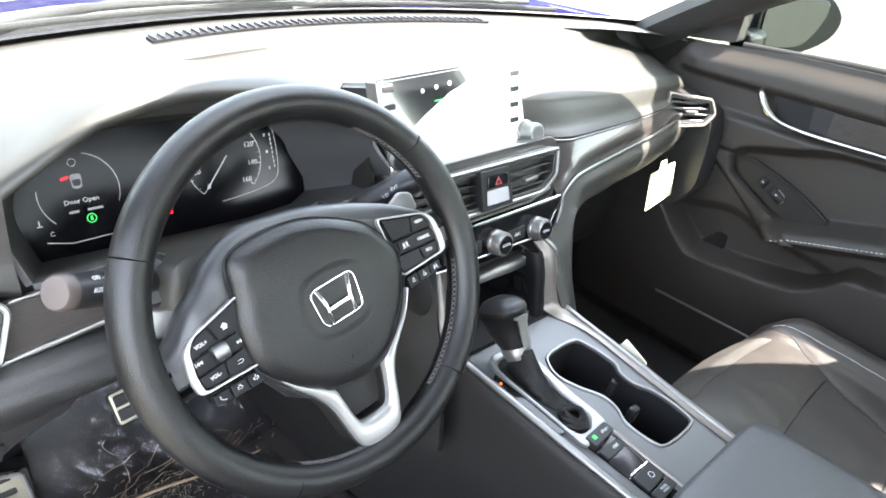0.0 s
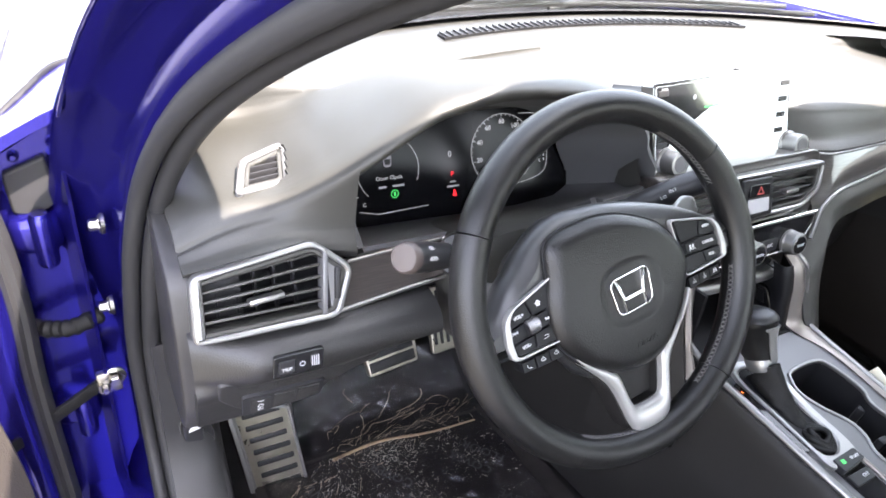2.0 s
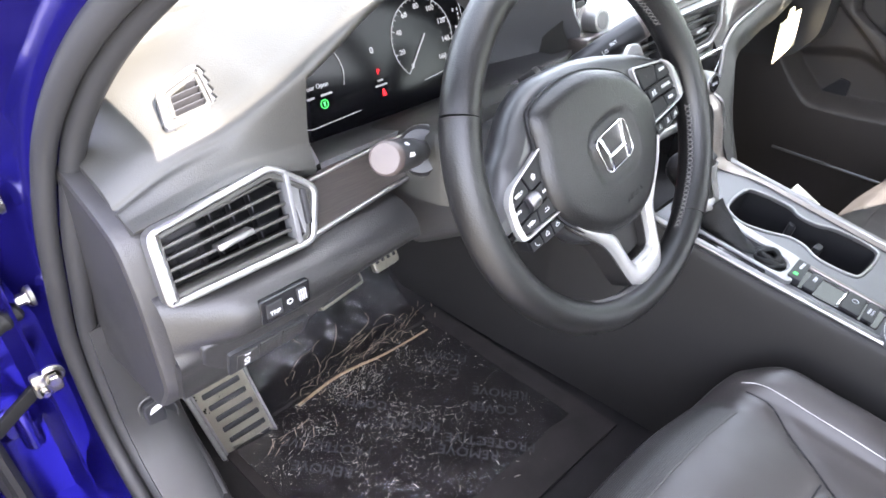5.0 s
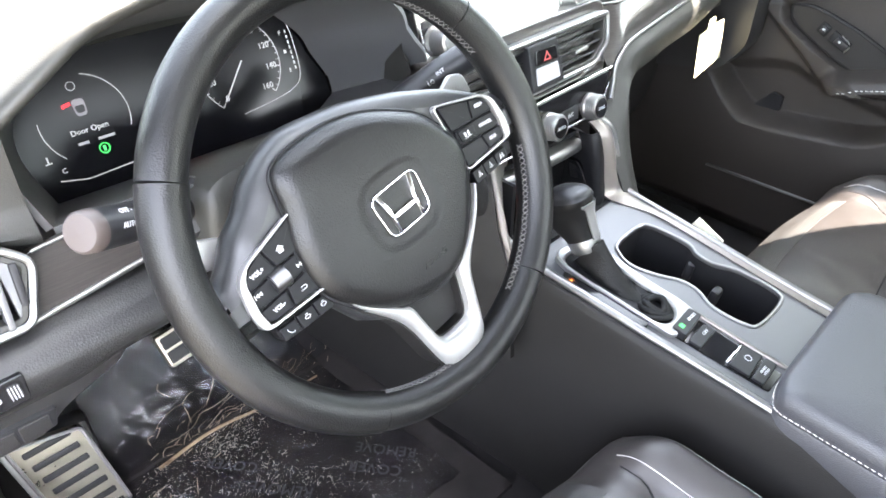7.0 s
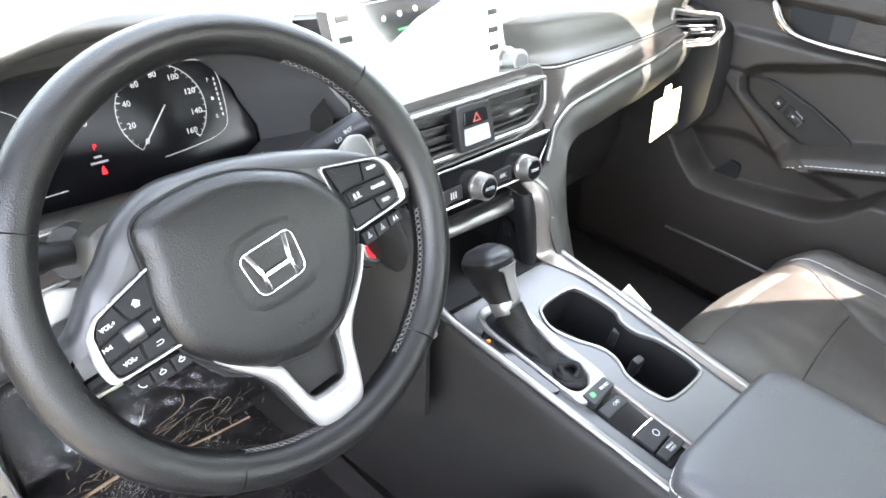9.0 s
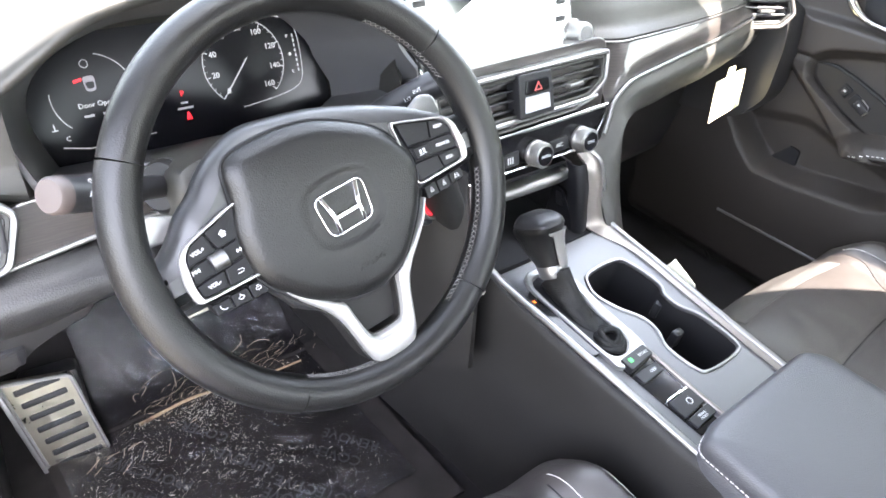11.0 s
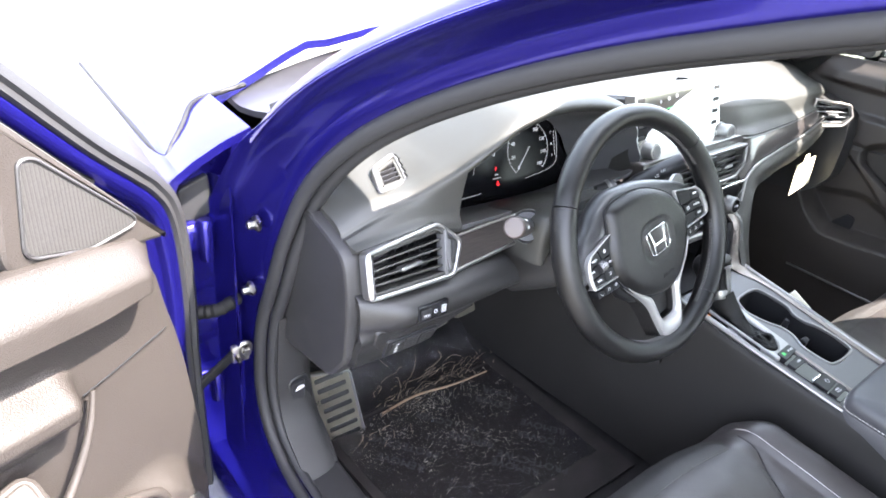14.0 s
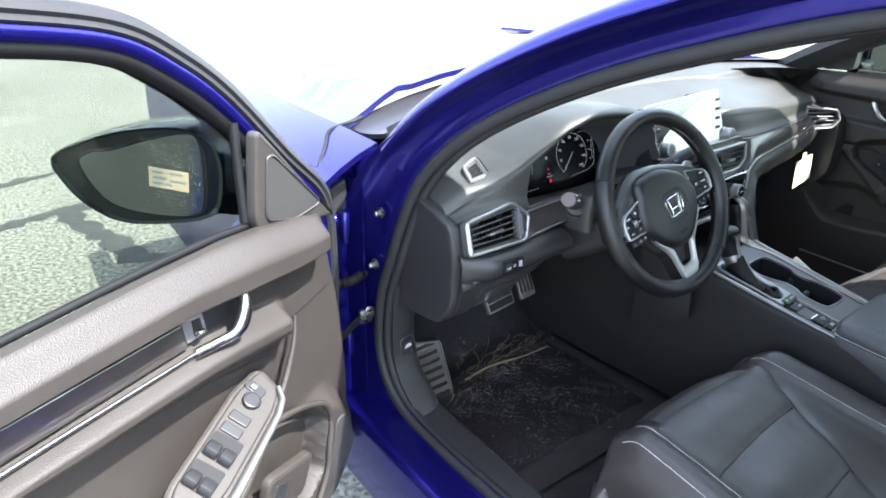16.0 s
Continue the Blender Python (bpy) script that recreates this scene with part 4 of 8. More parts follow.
part("housing", prism(rounded([(-0.022, -0.012), (0.042, -0.01), (0.036, 0.046), (-0.022, 0.046)], 0.004), -0.02, 0.010, CM, 0.002), SMOOTH, haz)
part("button", prism(rounded([(-0.013, 0.02), (0.030, 0.021), (0.028, 0.038), (-0.011, 0.038)], 0.003), 0.0, 0.0125, CM, 0.001), PIANO, haz, "gloss black button")
tri_o = [(0.0015, 0.0235), (0.0165, 0.0235), (0.009, 0.0355)]
tri_i = [(0.0045, 0.0252), (0.0135, 0.0252), (0.009, 0.0322)]
part("warning_triangle", ring(tri_o, tri_i, 0.0122, 0.013, CM, 0.0001), material("warning_red", (0.35, 0.05, 0.045), 0.4), haz, "red warning triangle")
part("display", prism(rounded([(-0.013, -0.004), (0.032, -0.003), (0.030, 0.017), (-0.012, 0.017)], 0.002), 0.0, 0.0115, CM, 0.0005), GREYPRINT, haz, "pale temperature display")

# climate panel
clim = thing("climate_panel", CM @ Vector((0, -0.06, 0)), "gloss black climate control panel with two silver knobs", "control panel")
P2 = face_at((0, 0.152, 0.745), 12)
part("panel", prism(rounded([(-0.16, -0.022), (0.122, -0.022), (0.158, 0.03), (-0.16, 0.022)], 0.006), -0.03, 0.0, P2, 0.002), PIANO, clim, "gloss black panel")
part("trim_line", tube([P2 @ Vector(p) for p in ((-0.16, 0.024, 0.001), (0.158, 0.032, 0.001), (0.15, 0.012, 0.001), (0.124, -0.023, 0.001), (-0.16, -0.024, 0.001))], 0.0018, 8), CHROME, clim, "chrome edge line", 60)
for x, word in ((0.013, "AUTO"), (0.102, "SYNC")):
    km = P2 @ T((x, -0.008, 0))
    k = part("knob", lathe([(0.0185, 0), (0.0185, 0.004), (0.0168, 0.006), (0.0168, 0.018), (0.0160, 0.0205), (0.0140, 0.021)], km, 40), SILVER, clim, "ribbed silver knob")
    bm = bmesh.new()
    for q in range(4):
        bm0 = tube([km @ Vector((0.0170 * math.cos(2 * math.pi * j / 32), 0.0170 * math.sin(2 * math.pi * j / 32), 0.008 + 0.0033 * q)) for j in range(32)], 0.0009, 6, True, bm)
    part("knob_ring", bm, SILVER, k, "", 60)
    part("knob_face", lathe([(0.0134, 0.018), (0.0134, 0.0216), (0.0124, 0.0220)], km, 32), PIANO, k, "gloss black knob face")
    words(word, 0.0058, km @ T((0, 0, 0.0224)), WHITE, k)
for x, word in ((0.058, "A/C"), (-0.035, ""), (-0.075, "")):
    part("button", prism(rounded([(x - 0.017, -0.017), (x + 0.017, -0.016), (x + 0.017, 0.003), (x - 0.017, 0.001)], 0.002), 0, 0.003, P2, 0.001), SMOOTH, clim)
    if word:
        words(word, 0.008, P2 @ T((x, -0.007, 0.0034)), WHITE, clim)
for dx in (-0.038, -0.034, -0.030):
    part("icon_bar", prism([(dx - 0.001, -0.012), (dx + 0.001, -0.012), (dx + 0.001, -0.003), (dx - 0.001, -0.003)], 0.003, 0.0034, P2, 0), WHITE, clim)
# decor between vents and climate panel
part("decor_band", prism(rounded([(-0.16, -0.045), (0.162, -0.03), (0.172, 0.06), (0.16, 0.068), (-0.16, 0.06)], 0.01), -0.06, -0.014, CM, 0.002), DECOR, dash, "dark decor surround of the centre stack")
part("trim_line", tube([CM @ Vector(p) for p in ((-0.16, -0.03, -0.012), (0.1, -0.024, -0.012), (0.15, -0.012, -0.012))], 0.0022, 8), SILVER, dash, "thin silver trim line", 60)

# infotainment screen
SM = face_at((-0.006, 0.25, 0.92), 15)
info = thing("infotainment_screen", SM @ Vector((0, -0.09, 0)), "tablet-style infotainment screen with side keys and two knobs, partly under painted glare", "screen")
out = rounded([(-0.128, -0.086), (0.152, -0.08), (0.134, 0.053), (-0.137, 0.042)], 0.006)
part("bezel", prism(out, -0.022, 0.0, SM, 0.002), SCREEN, info, "gloss black glass bezel")
# pale glare painted as a glowing sheet; a dark polygon marks where it stops
part("display", prism(rounded([(-0.123, -0.081), (0.147, -0.075), (0.130, 0.0485), (-0.132, 0.0375)], 0.004), 0.0, 0.0006, SM, 0), SCREENGLARE, info, "display with pale glare painted as a glow")
part("glare_free_field", prism(rounded([(-0.124, -0.070), (-0.095, -0.034), (-0.055, -0.010), (-0.01, 0.014), (0.05, 0.034), (0.110, 0.0470), (-0.131, 0.0370)], 0.003), 0.0006, 0.0009, SM, 0), SCREEN, info, "dark part of the display left clear of the painted glare")
for s, xx, keys in ((-1, -0.117, 4), (1, 0.122, 4)):
    for k in range(keys):
        part("side_key", prism(rounded([(xx - 0.009 + 0.004 * s * (0.4 - k * 0.25), 0.024 - 0.023 * k), (xx + 0.009 + 0.004 * s * (0.4 - k * 0.25), 0.0245 - 0.023 * k), (xx + 0.009 + 0.004 * s * (0.4 - k * 0.25), 0.032 - 0.023 * k), (xx - 0.009 + 0.004 * s * (0.4 - k * 0.25), 0.0315 - 0.023 * k)], 0.0015), 0, 0.0022, SM, 0.0006), SMOOTH, info, "black side key")
for xx in (-0.105, 0.145):
    km = SM @ T((xx, -0.064, 0))
    k = part("knob", lathe([(0.020, 0), (0.020, 0.003), (0.0165, 0.005), (0.0165, 0.024), (0.0155, 0.027), (0.012, 0.0275)], km, 36), SILVER, info, "silver rotary knob")
    part("knob_face", lathe([(0.0115, 0.024), (0.0115, 0.028), (0.0105, 0.0283)], km, 28), GREY, k)
for t, y in (("HOME", 0.0335), ("BACK", 0.0105), ("MAP", -0.0125)):
    words(t, 0.0040, SM @ T((-0.1165, y, 0.0016)), DIMWHITE, info, "key_label", 0.0002)
part("status_line", prism([(-0.04, 0.004), (-0.01, 0.0055), (-0.01, 0.0075), (-0.04, 0.006)], 0.0009, 0.0013, SM, 0), GREEN, info, "green status line")
for i, xx in enumerate((-0.06, -0.035, -0.01)):
    part("screen_icon", lathe([(0.0035, 0.0009), (0.0035, 0.0012), (0.003, 0.0013)], SM @ T((xx, 0.020 + 0.003 * i, 0)), 14), DIMWHITE, info)
part("pod", prism(grow(out, -0.012), -0.09, -0.02, SM, 0.004), SMOOTH, info, "black plastic back of the screen")

# ---- instrument cluster ----
IM = face_at((-0.37, 0.329, 0.8315), 20)
clus = thing("instrument_cluster", (-0.37, 0.30, 0.78), "dark digital instrument cluster with a white-lit speedometer", "instrument panel")
out_r = [(-0.566, 0.206, 0.826), (-0.584, 0.214, 0.893), (-0.573, 0.206, 0.922), (-0.533, 0.194, 0.955), (-0.48, 0.188, 0.98), (-0.41, 0.19, 0.985), (-0.33, 0.19, 0.978), (-0.26, 0.195, 0.962), (-0.205, 0.2, 0.93), (-0.178, 0.21, 0.895), (-0.172, 0.215, 0.83)]
in_r = [(x, y + 0.012, z - 0.009) for x, y, z in ((-0.535, 0.30, 0.795), (-0.548, 0.315, 0.84), (-0.54, 0.325, 0.875), (-0.51, 0.335, 0.90), (-0.46, 0.342, 0.918), (-0.41, 0.345, 0.922), (-0.33, 0.345, 0.92), (-0.27, 0.342, 0.912), (-0.24, 0.333, 0.89), (-0.224, 0.32, 0.86), (-0.23, 0.30, 0.795))]
rows = [[Vector(a).lerp(Vector(b), t) for a, b in zip(out_r, in_r)] for t in (0, 0.3, 0.65, 1)]
rows = [spline(r + [r[0]], 4) for r in rows]
part("housing", sheet(rows, 0.006), LITLINING, clus, "charcoal binnacle lining, lightened in place of light", 50)
part("lens", prism(rounded([(-0.19, -0.06), (0.162, -0.06), (0.160, 0.05), (0.13, 0.09), (-0.1, 0.09), (-0.19, 0.05)], 0.02), -0.012, 0.0, IM, 0.001), LENS, clus, "gloss black instrument glass")


def arc(cx, cy, r, a0, a1, n=28, z=0.0012, sy=1.0):
    return [IM @ Vector((cx + r * math.cos(radians(a0 + (a1 - a0) * i / n)), cy + sy * r * math.sin(radians(a0 + (a1 - a0) * i / n)), z)) for i in range(n + 1)]


CX, CY, CR = 0.058, 0.024, 0.0495
part("dial_ring", tube(arc(CX, CY, CR, 228, -48, 48), 0.0004, 5), LITWHITE, clus, "thin white dial arc")
for i in range(33):
    a = radians(228 - 276 * i / 32)
    r0 = CR - (0.005 if i % 4 == 0 else 0.003)
    part("tick", tube([IM @ Vector((CX + r * math.cos(a), CY + r * math.sin(a), 0.0012)) for r in (r0, CR)], 0.0005 if i % 4 == 0 else 0.0003, 4), LITWHITE, clus)
for i, s in enumerate(("0", "20", "40", "60", "80", "100", "120", "140", "160")):
    a = radians(228 - 276 * i / 8)
    words(s, 0.0092, IM @ T((CX + (CR - 0.0115) * math.cos(a), CY + (CR - 0.0105) * math.sin(a), 0.0012)), LITWHITE, clus, "dial_number", 0.0002)
part("needle", tube([IM @ Vector((CX - 0.043 * math.cos(radians(48)), CY - 0.043 * math.sin(radians(48)), 0.0018)), IM @ Vector((CX + 0.004, CY + 0.005, 0.0018))], 0.0007, 5), LITWHITE, clus, "white needle")
part("gauge_arc", tube([IM @ Vector((CX + x, CY + y, 0.0012)) for x, y in [(p.x, p.y) for p in spline([(0.028, 0.048, 0), (0.052, 0.046, 0), (0.068, 0.036, 0), (0.073, 0.018, 0), (0.072, -0.018, 0), (0.066, -0.034, 0), (0.05, -0.042, 0), (0.02, -0.047, 0), (-0.012, -0.05, 0)], 5)]], 0.0004, 5), LITWHITE, clus, "thin white gauge outline")
for i in range(8):
    part("fuel_bar", box((0.0014, 0.0036, 0.0005), IM @ T((CX + 0.067, CY + 0.022 - 0.0058 * i, 0.0012)), 0), LITWHITE, clus)
words("F", 0.006, IM @ T((CX + 0.0595, CY + 0.022, 0.0012)), LITWHITE, clus, "gauge_letter", 0.0002)
words("E", 0.006, IM @ T((CX + 0.0595, CY - 0.02, 0.0012)), LITWHITE, clus, "gauge_letter", 0.0002)
words("0", 0.011, IM @ T((-0.024, 0.028, 0.0012)), LITWHITE, clus, "speed_digit", 0.0002)
words("P", 0.009, IM @ T((-0.022, 0.002, 0.0012)), RED, clus, "gear_letter", 0.0002)
for k, w in enumerate((0.008, 0.018)):
    part("readout", box((w, 0.0022, 0.0004), IM @ T((-0.022, -0.008 - 0.006 * k, 0.0012)), 0), DIMWHITE, clus)
part("belt_lamp", prism([(-0.0228, -0.0272), (-0.0172, -0.0272), (-0.0180, -0.0225), (-0.0190, -0.0210), (-0.0190, -0.0190), (-0.0210, -0.0190), (-0.0210, -0.0210), (-0.0220, -0.0225)], 0, 0.0013, IM, 0), RED, clus, "red seat-belt lamp")
part("gauge_arc", tube(arc(-0.112, 0.018, 0.042, 75, -25, 24), 0.0004, 5), LITWHITE, clus, "left info dial arc")
part("gauge_arc", tube(arc(-0.112, 0.018, 0.042, 170, 225, 12), 0.0004, 5), LITWHITE, clus)
part("base_line", tube([IM @ Vector(p) for p in ((-0.155, -0.030, 0.0012), (-0.13, -0.036, 0.0012), (-0.06, -0.034, 0.0012))], 0.0005, 5), LITWHITE, clus)
words("Door Open", 0.0075, IM @ T((-0.112, 0.008, 0.0012)), LITWHITE, clus, "message", 0.0002)
words("C", 0.007, IM @ T((-0.148, -0.022, 0.0012)), LITWHITE, clus, "gauge_letter", 0.0002)
part("car_icon", prism(rounded([(-0.1175, 0.0215), (-0.1075, 0.0215), (-0.1065, 0.0375), (-0.1185, 0.0375)], 0.004), 0, 0.0010, IM, 0), DIMGREY, clus, "small grey car icon")
part("car_roof", prism(rounded([(-0.1160, 0.0245), (-0.1090, 0.0245), (-0.1080, 0.0315), (-0.1170, 0.0315)], 0.002), 0.001, 0.0013, IM, 0), LENS, clus)
part("temp_icon", box((0.0012, 0.006, 0.0004), IM @ T((-0.158, -0.008, 0.0012)), 0), LITWHITE, clus)
part("temp_icon", box((0.006, 0.0010, 0.0004), IM @ T((-0.158, -0.0115, 0.0012)), 0), LITWHITE, clus)
part("pump_icon", box((0.0028, 0.0036, 0.0004), IM @ T((CX + 0.0595, CY + 0.001, 0.0012)), 0), LITWHITE, clus)
part("door_icon", prism([(-0.1275, 0.032), (-0.1195, 0.0335), (-0.1195, 0.0365), (-0.1275, 0.035)], 0, 0.0013, IM, 0), RED, clus, "red open-door mark")
part("info_icon", tube(arc(-0.113, 0.050, 0.004, 0, 360, 16), 0.0003, 5), LITWHITE, clus)
part("eco_icon", tube(arc(-0.106, -0.013, 0.0048, 0, 360, 18), 0.0006, 5), GREEN, clus, "green indicator ring")
part("eco_mark", box((0.0025, 0.005, 0.0004), IM @ T((-0.106, -0.013, 0.0012)), 0), GREEN, clus)
part("message_bar", box((0.016, 0.0025, 0.0004), IM @ T((-0.10, -0.003, 0.0012)), 0), DIMWHITE, clus)
part("message_bar", box((0.01, 0.0025, 0.0004), IM @ T((-0.122, -0.003, 0.0012)), 0), DIMWHITE, clus)

# ---- steering wheel, turned a little to its left ----
WC = (-0.369, 0.026, 0.852)
WM = face_at(WC, 27, 0, 9)
wheel = thing("steering_wheel", WC, "black leather steering wheel with silver spokes, turned slightly", "steering wheel")
R0 = 0.1713


def rim_pt(a):
    return (R0 * math.cos(radians(a)), R0 * math.sin(radians(a)), 0.0)


def rim_seg(a0, a1, r, label="", gap=0.17):
    n = max(6, int(abs(a1 - a0) / 3))
    pts = [WM @ Vector(rim_pt(a0 + gap + (a1 - a0 - 2 * gap) * i / n)) for i in range(n + 1)]
    ax = (WM.to_3x3() @ Vector((0, 0, 1))).normalized()
    return part("rim", tube(pts, r, 18, False, None, 1.12, ax), LEATHER, wheel, label, 60)


rim_seg(33, 147, 0.0163, "black leather upper rim")
rim_seg(147, 235, 0.0167, "black leather grip")
rim_seg(235, 305, 0.0158, "black leather lower rim")
rim_seg(305, 393, 0.0167, "black leather grip")


def stitches(a0, a1, lo=3, hi=22, pitch=1.9):
    """Cross stitching laid on the inner side of the rim, facing the driver."""
    bm = bmesh.new()

    def on_rim(a, q):
        r = R0 - 0.0170 * math.cos(radians(q))
        return WM @ Vector((r * math.cos(radians(a)), r * math.sin(radians(a)), 0.0170 * math.sin(radians(q))))

    a = a0
    while a < a1:
        for q0, q1 in ((lo, hi), (hi, lo)):
            tube([on_rim(a + pitch * 0.75 * k / 3, q0 + (q1 - q0) * k / 3) for k in range(4)], 0.0005, 4, bm=bm)
        a += pitch
    return part("stitching", bm, GREYTHREAD, wheel, "grey cross stitching")


stitches(236, 272)
stitches(296, 346)
stitches(22, 56)

# airbag cover: a dome with a shallow well round the badge
HUB = [(-0.084, 0.0385), (-0.0815, 0.056), (-0.075, 0.066), (-0.06, 0.0705), (-0.027, 0.0725), (0.0, 0.069), (0.021, 0.062), (0.045, 0.05), (0.061, 0.039), (0.0755, 0.0205), (0.084, 0.004), (0.0835, -0.0135), (0.077, -0.031),
       (0.0687, -0.0464), (0.0536, -0.0652), (0.04, -0.0792), (0.0253, -0.0865), (0.008, -0.0905), (-0.0132, -0.088), (-0.038, -0.0802), (-0.062, -0.0648), (-0.078, -0.048), (-0.0875, -0.034), (-0.0915, -0.02), (-0.0925, -0.005), (-0.091, 0.011), (-0.0865, 0.026)]
hub_o = [(p.x, p.y) for p in spline([(x, y, 0) for x, y in HUB], 4, True)]
BX, BY = -0.002, -0.0075


def hub_z(x, y, s):
    """Height of the airbag cover's face; s: 1 at its edge, 0 in its middle."""
    z = 0.0215 - 0.006 * s ** 2.2 - 0.0085 * max(0.0, (s - 0.82) / 0.18) ** 2.4
    q = ((abs(x - BX) / 0.040) ** 3 + (abs(y - BY) / 0.034) ** 3) ** (1 / 3)
    return z - 0.0024 * (1 - step(q, 0.76, 1.0))


rows = [[WM @ Vector((x, y, -0.03)) for x, y in hub_o]]
for k in range(34):
    s = 1 - 0.985 * k / 33
    line = [(BX + (x - BX) * s, BY + (y - BY) * s) for x, y in hub_o]
    rows.append([WM @ Vector((x, y, hub_z(x, y, s))) for x, y in line])
part("airbag_cover", loft(rows), COVER, wheel, "grained black airbag cover", 50)
part("cover_gap", tube([WM @ Vector((x, y, 0.005)) for x, y in grow(hub_o, 0.001)], 0.0016, 6, True), DARK, wheel, "dark gap round the airbag cover", 60)
EM = WM @ T((BX, BY, 0.0176)) @ Matrix.Rotation(radians(3), 4, "Z")
emb = rounded([(-0.0225, -0.0188), (0.0225, -0.0188), (0.0255, 0.0188), (-0.0255, 0.0188)], 0.009)
badge = part("badge", ring(emb, grow(emb, -0.0012), 0, 0.0036, EM, 0.0005), BADGE, wheel, "chrome badge outline")
part("badge_field", prism(grow(emb, -0.0012), -0.001, 0.0012, EM, 0), SMOOTH, badge, "dark field inside the badge")
for sgn in (-1, 1):
    part("badge_stroke", prism([(sgn * 0.0110, -0.0176), (sgn * 0.0152, -0.0176), (sgn * 0.0150, -0.003), (sgn * 0.0198, 0.0176), (sgn * 0.0156, 0.0176), (sgn * 0.0112, 0.001)][::sgn], 0, 0.0042, EM, 0.0014), BADGE, badge)
part("badge_bar", prism(rounded([(-0.0120, -0.0058), (0.0120, -0.0058), (0.0112, -0.0018), (-0.0112, -0.0018)], 0.002), 0, 0.0045, EM, 0.0008), BADGE, badge)
words("SRS\nAIRBAG", 0.0078, WM @ T((0.004, -0.0575, 0.0186)) @ Matrix.Rotation(radians(2), 4, "Z"), LEATHER, wheel, "embossed_lettering", 0.0012)
for x, y, z in ((-0.072, -0.002, 0.0166), (0.066, 0.003, 0.0166)):
    part("horn_mark", tube([WM @ Vector((x + dx, y + dy, z)) for dx, dy in ((-0.004, 0), (-0.001, 0.001), (-0.001, 0.0025), (0.003, 0.0035), (0.003, -0.0035), (-0.001, -0.0025), (-0.001, -0.001), (-0.004, 0))], 0.0007, 5), LEATHER, wheel, "embossed horn mark", 60)
# grey body of the spokes, swept up into the rim on both sides
SPOKEBODY = material("spoke_plastic", (0.017, 0.0172, 0.018), 0.38, grain=0.25, grain_size=1400, blotch=0.1, rough_var=0.05, spec=0.6)
SB = [(-0.168, 0.010), (-0.152, 0.015), (-0.138, 0.0255), (-0.1245, 0.040), (-0.109, 0.0505), (-0.0946, 0.0640), (-0.075, 0.0765), (-0.0495, 0.0845), (-0.018, 0.082), (0.0144, 0.077), (0.056, 0.065), (0.0967, 0.0495), (0.115, 0.0405), (0.135, 0.0285), (0.150, 0.0185), (0.168, 0.013),
      (0.168, -0.03), (0.150, -0.031), (0.10, -0.033), (0.085, -0.045), (0.05, -0.088), (-0.05, -0.088), (-0.085, -0.045), (-0.10, -0.033), (-0.150, -0.031), (-0.168, -0.03)]
sb = [(p.x, p.y) for p in spline([(x, y, 0) for x, y in SB], 3, True)]
rows = [[WM @ Vector((x, y, z)) for x, y in grow(sb, -d)] for d, z in ((0.012, -0.04), (0.003, -0.03), (0.0, -0.018), (0.001, -0.010), (0.004, -0.004), (0.009, 0.0005), (0.017, 0.003))]
part("spoke_back", loft(rows), SPOKEBODY, wheel, "satin charcoal wheel spoke body", 50)
PW = WM @ Matrix.Rotation(radians(1.3), 4, "Z")
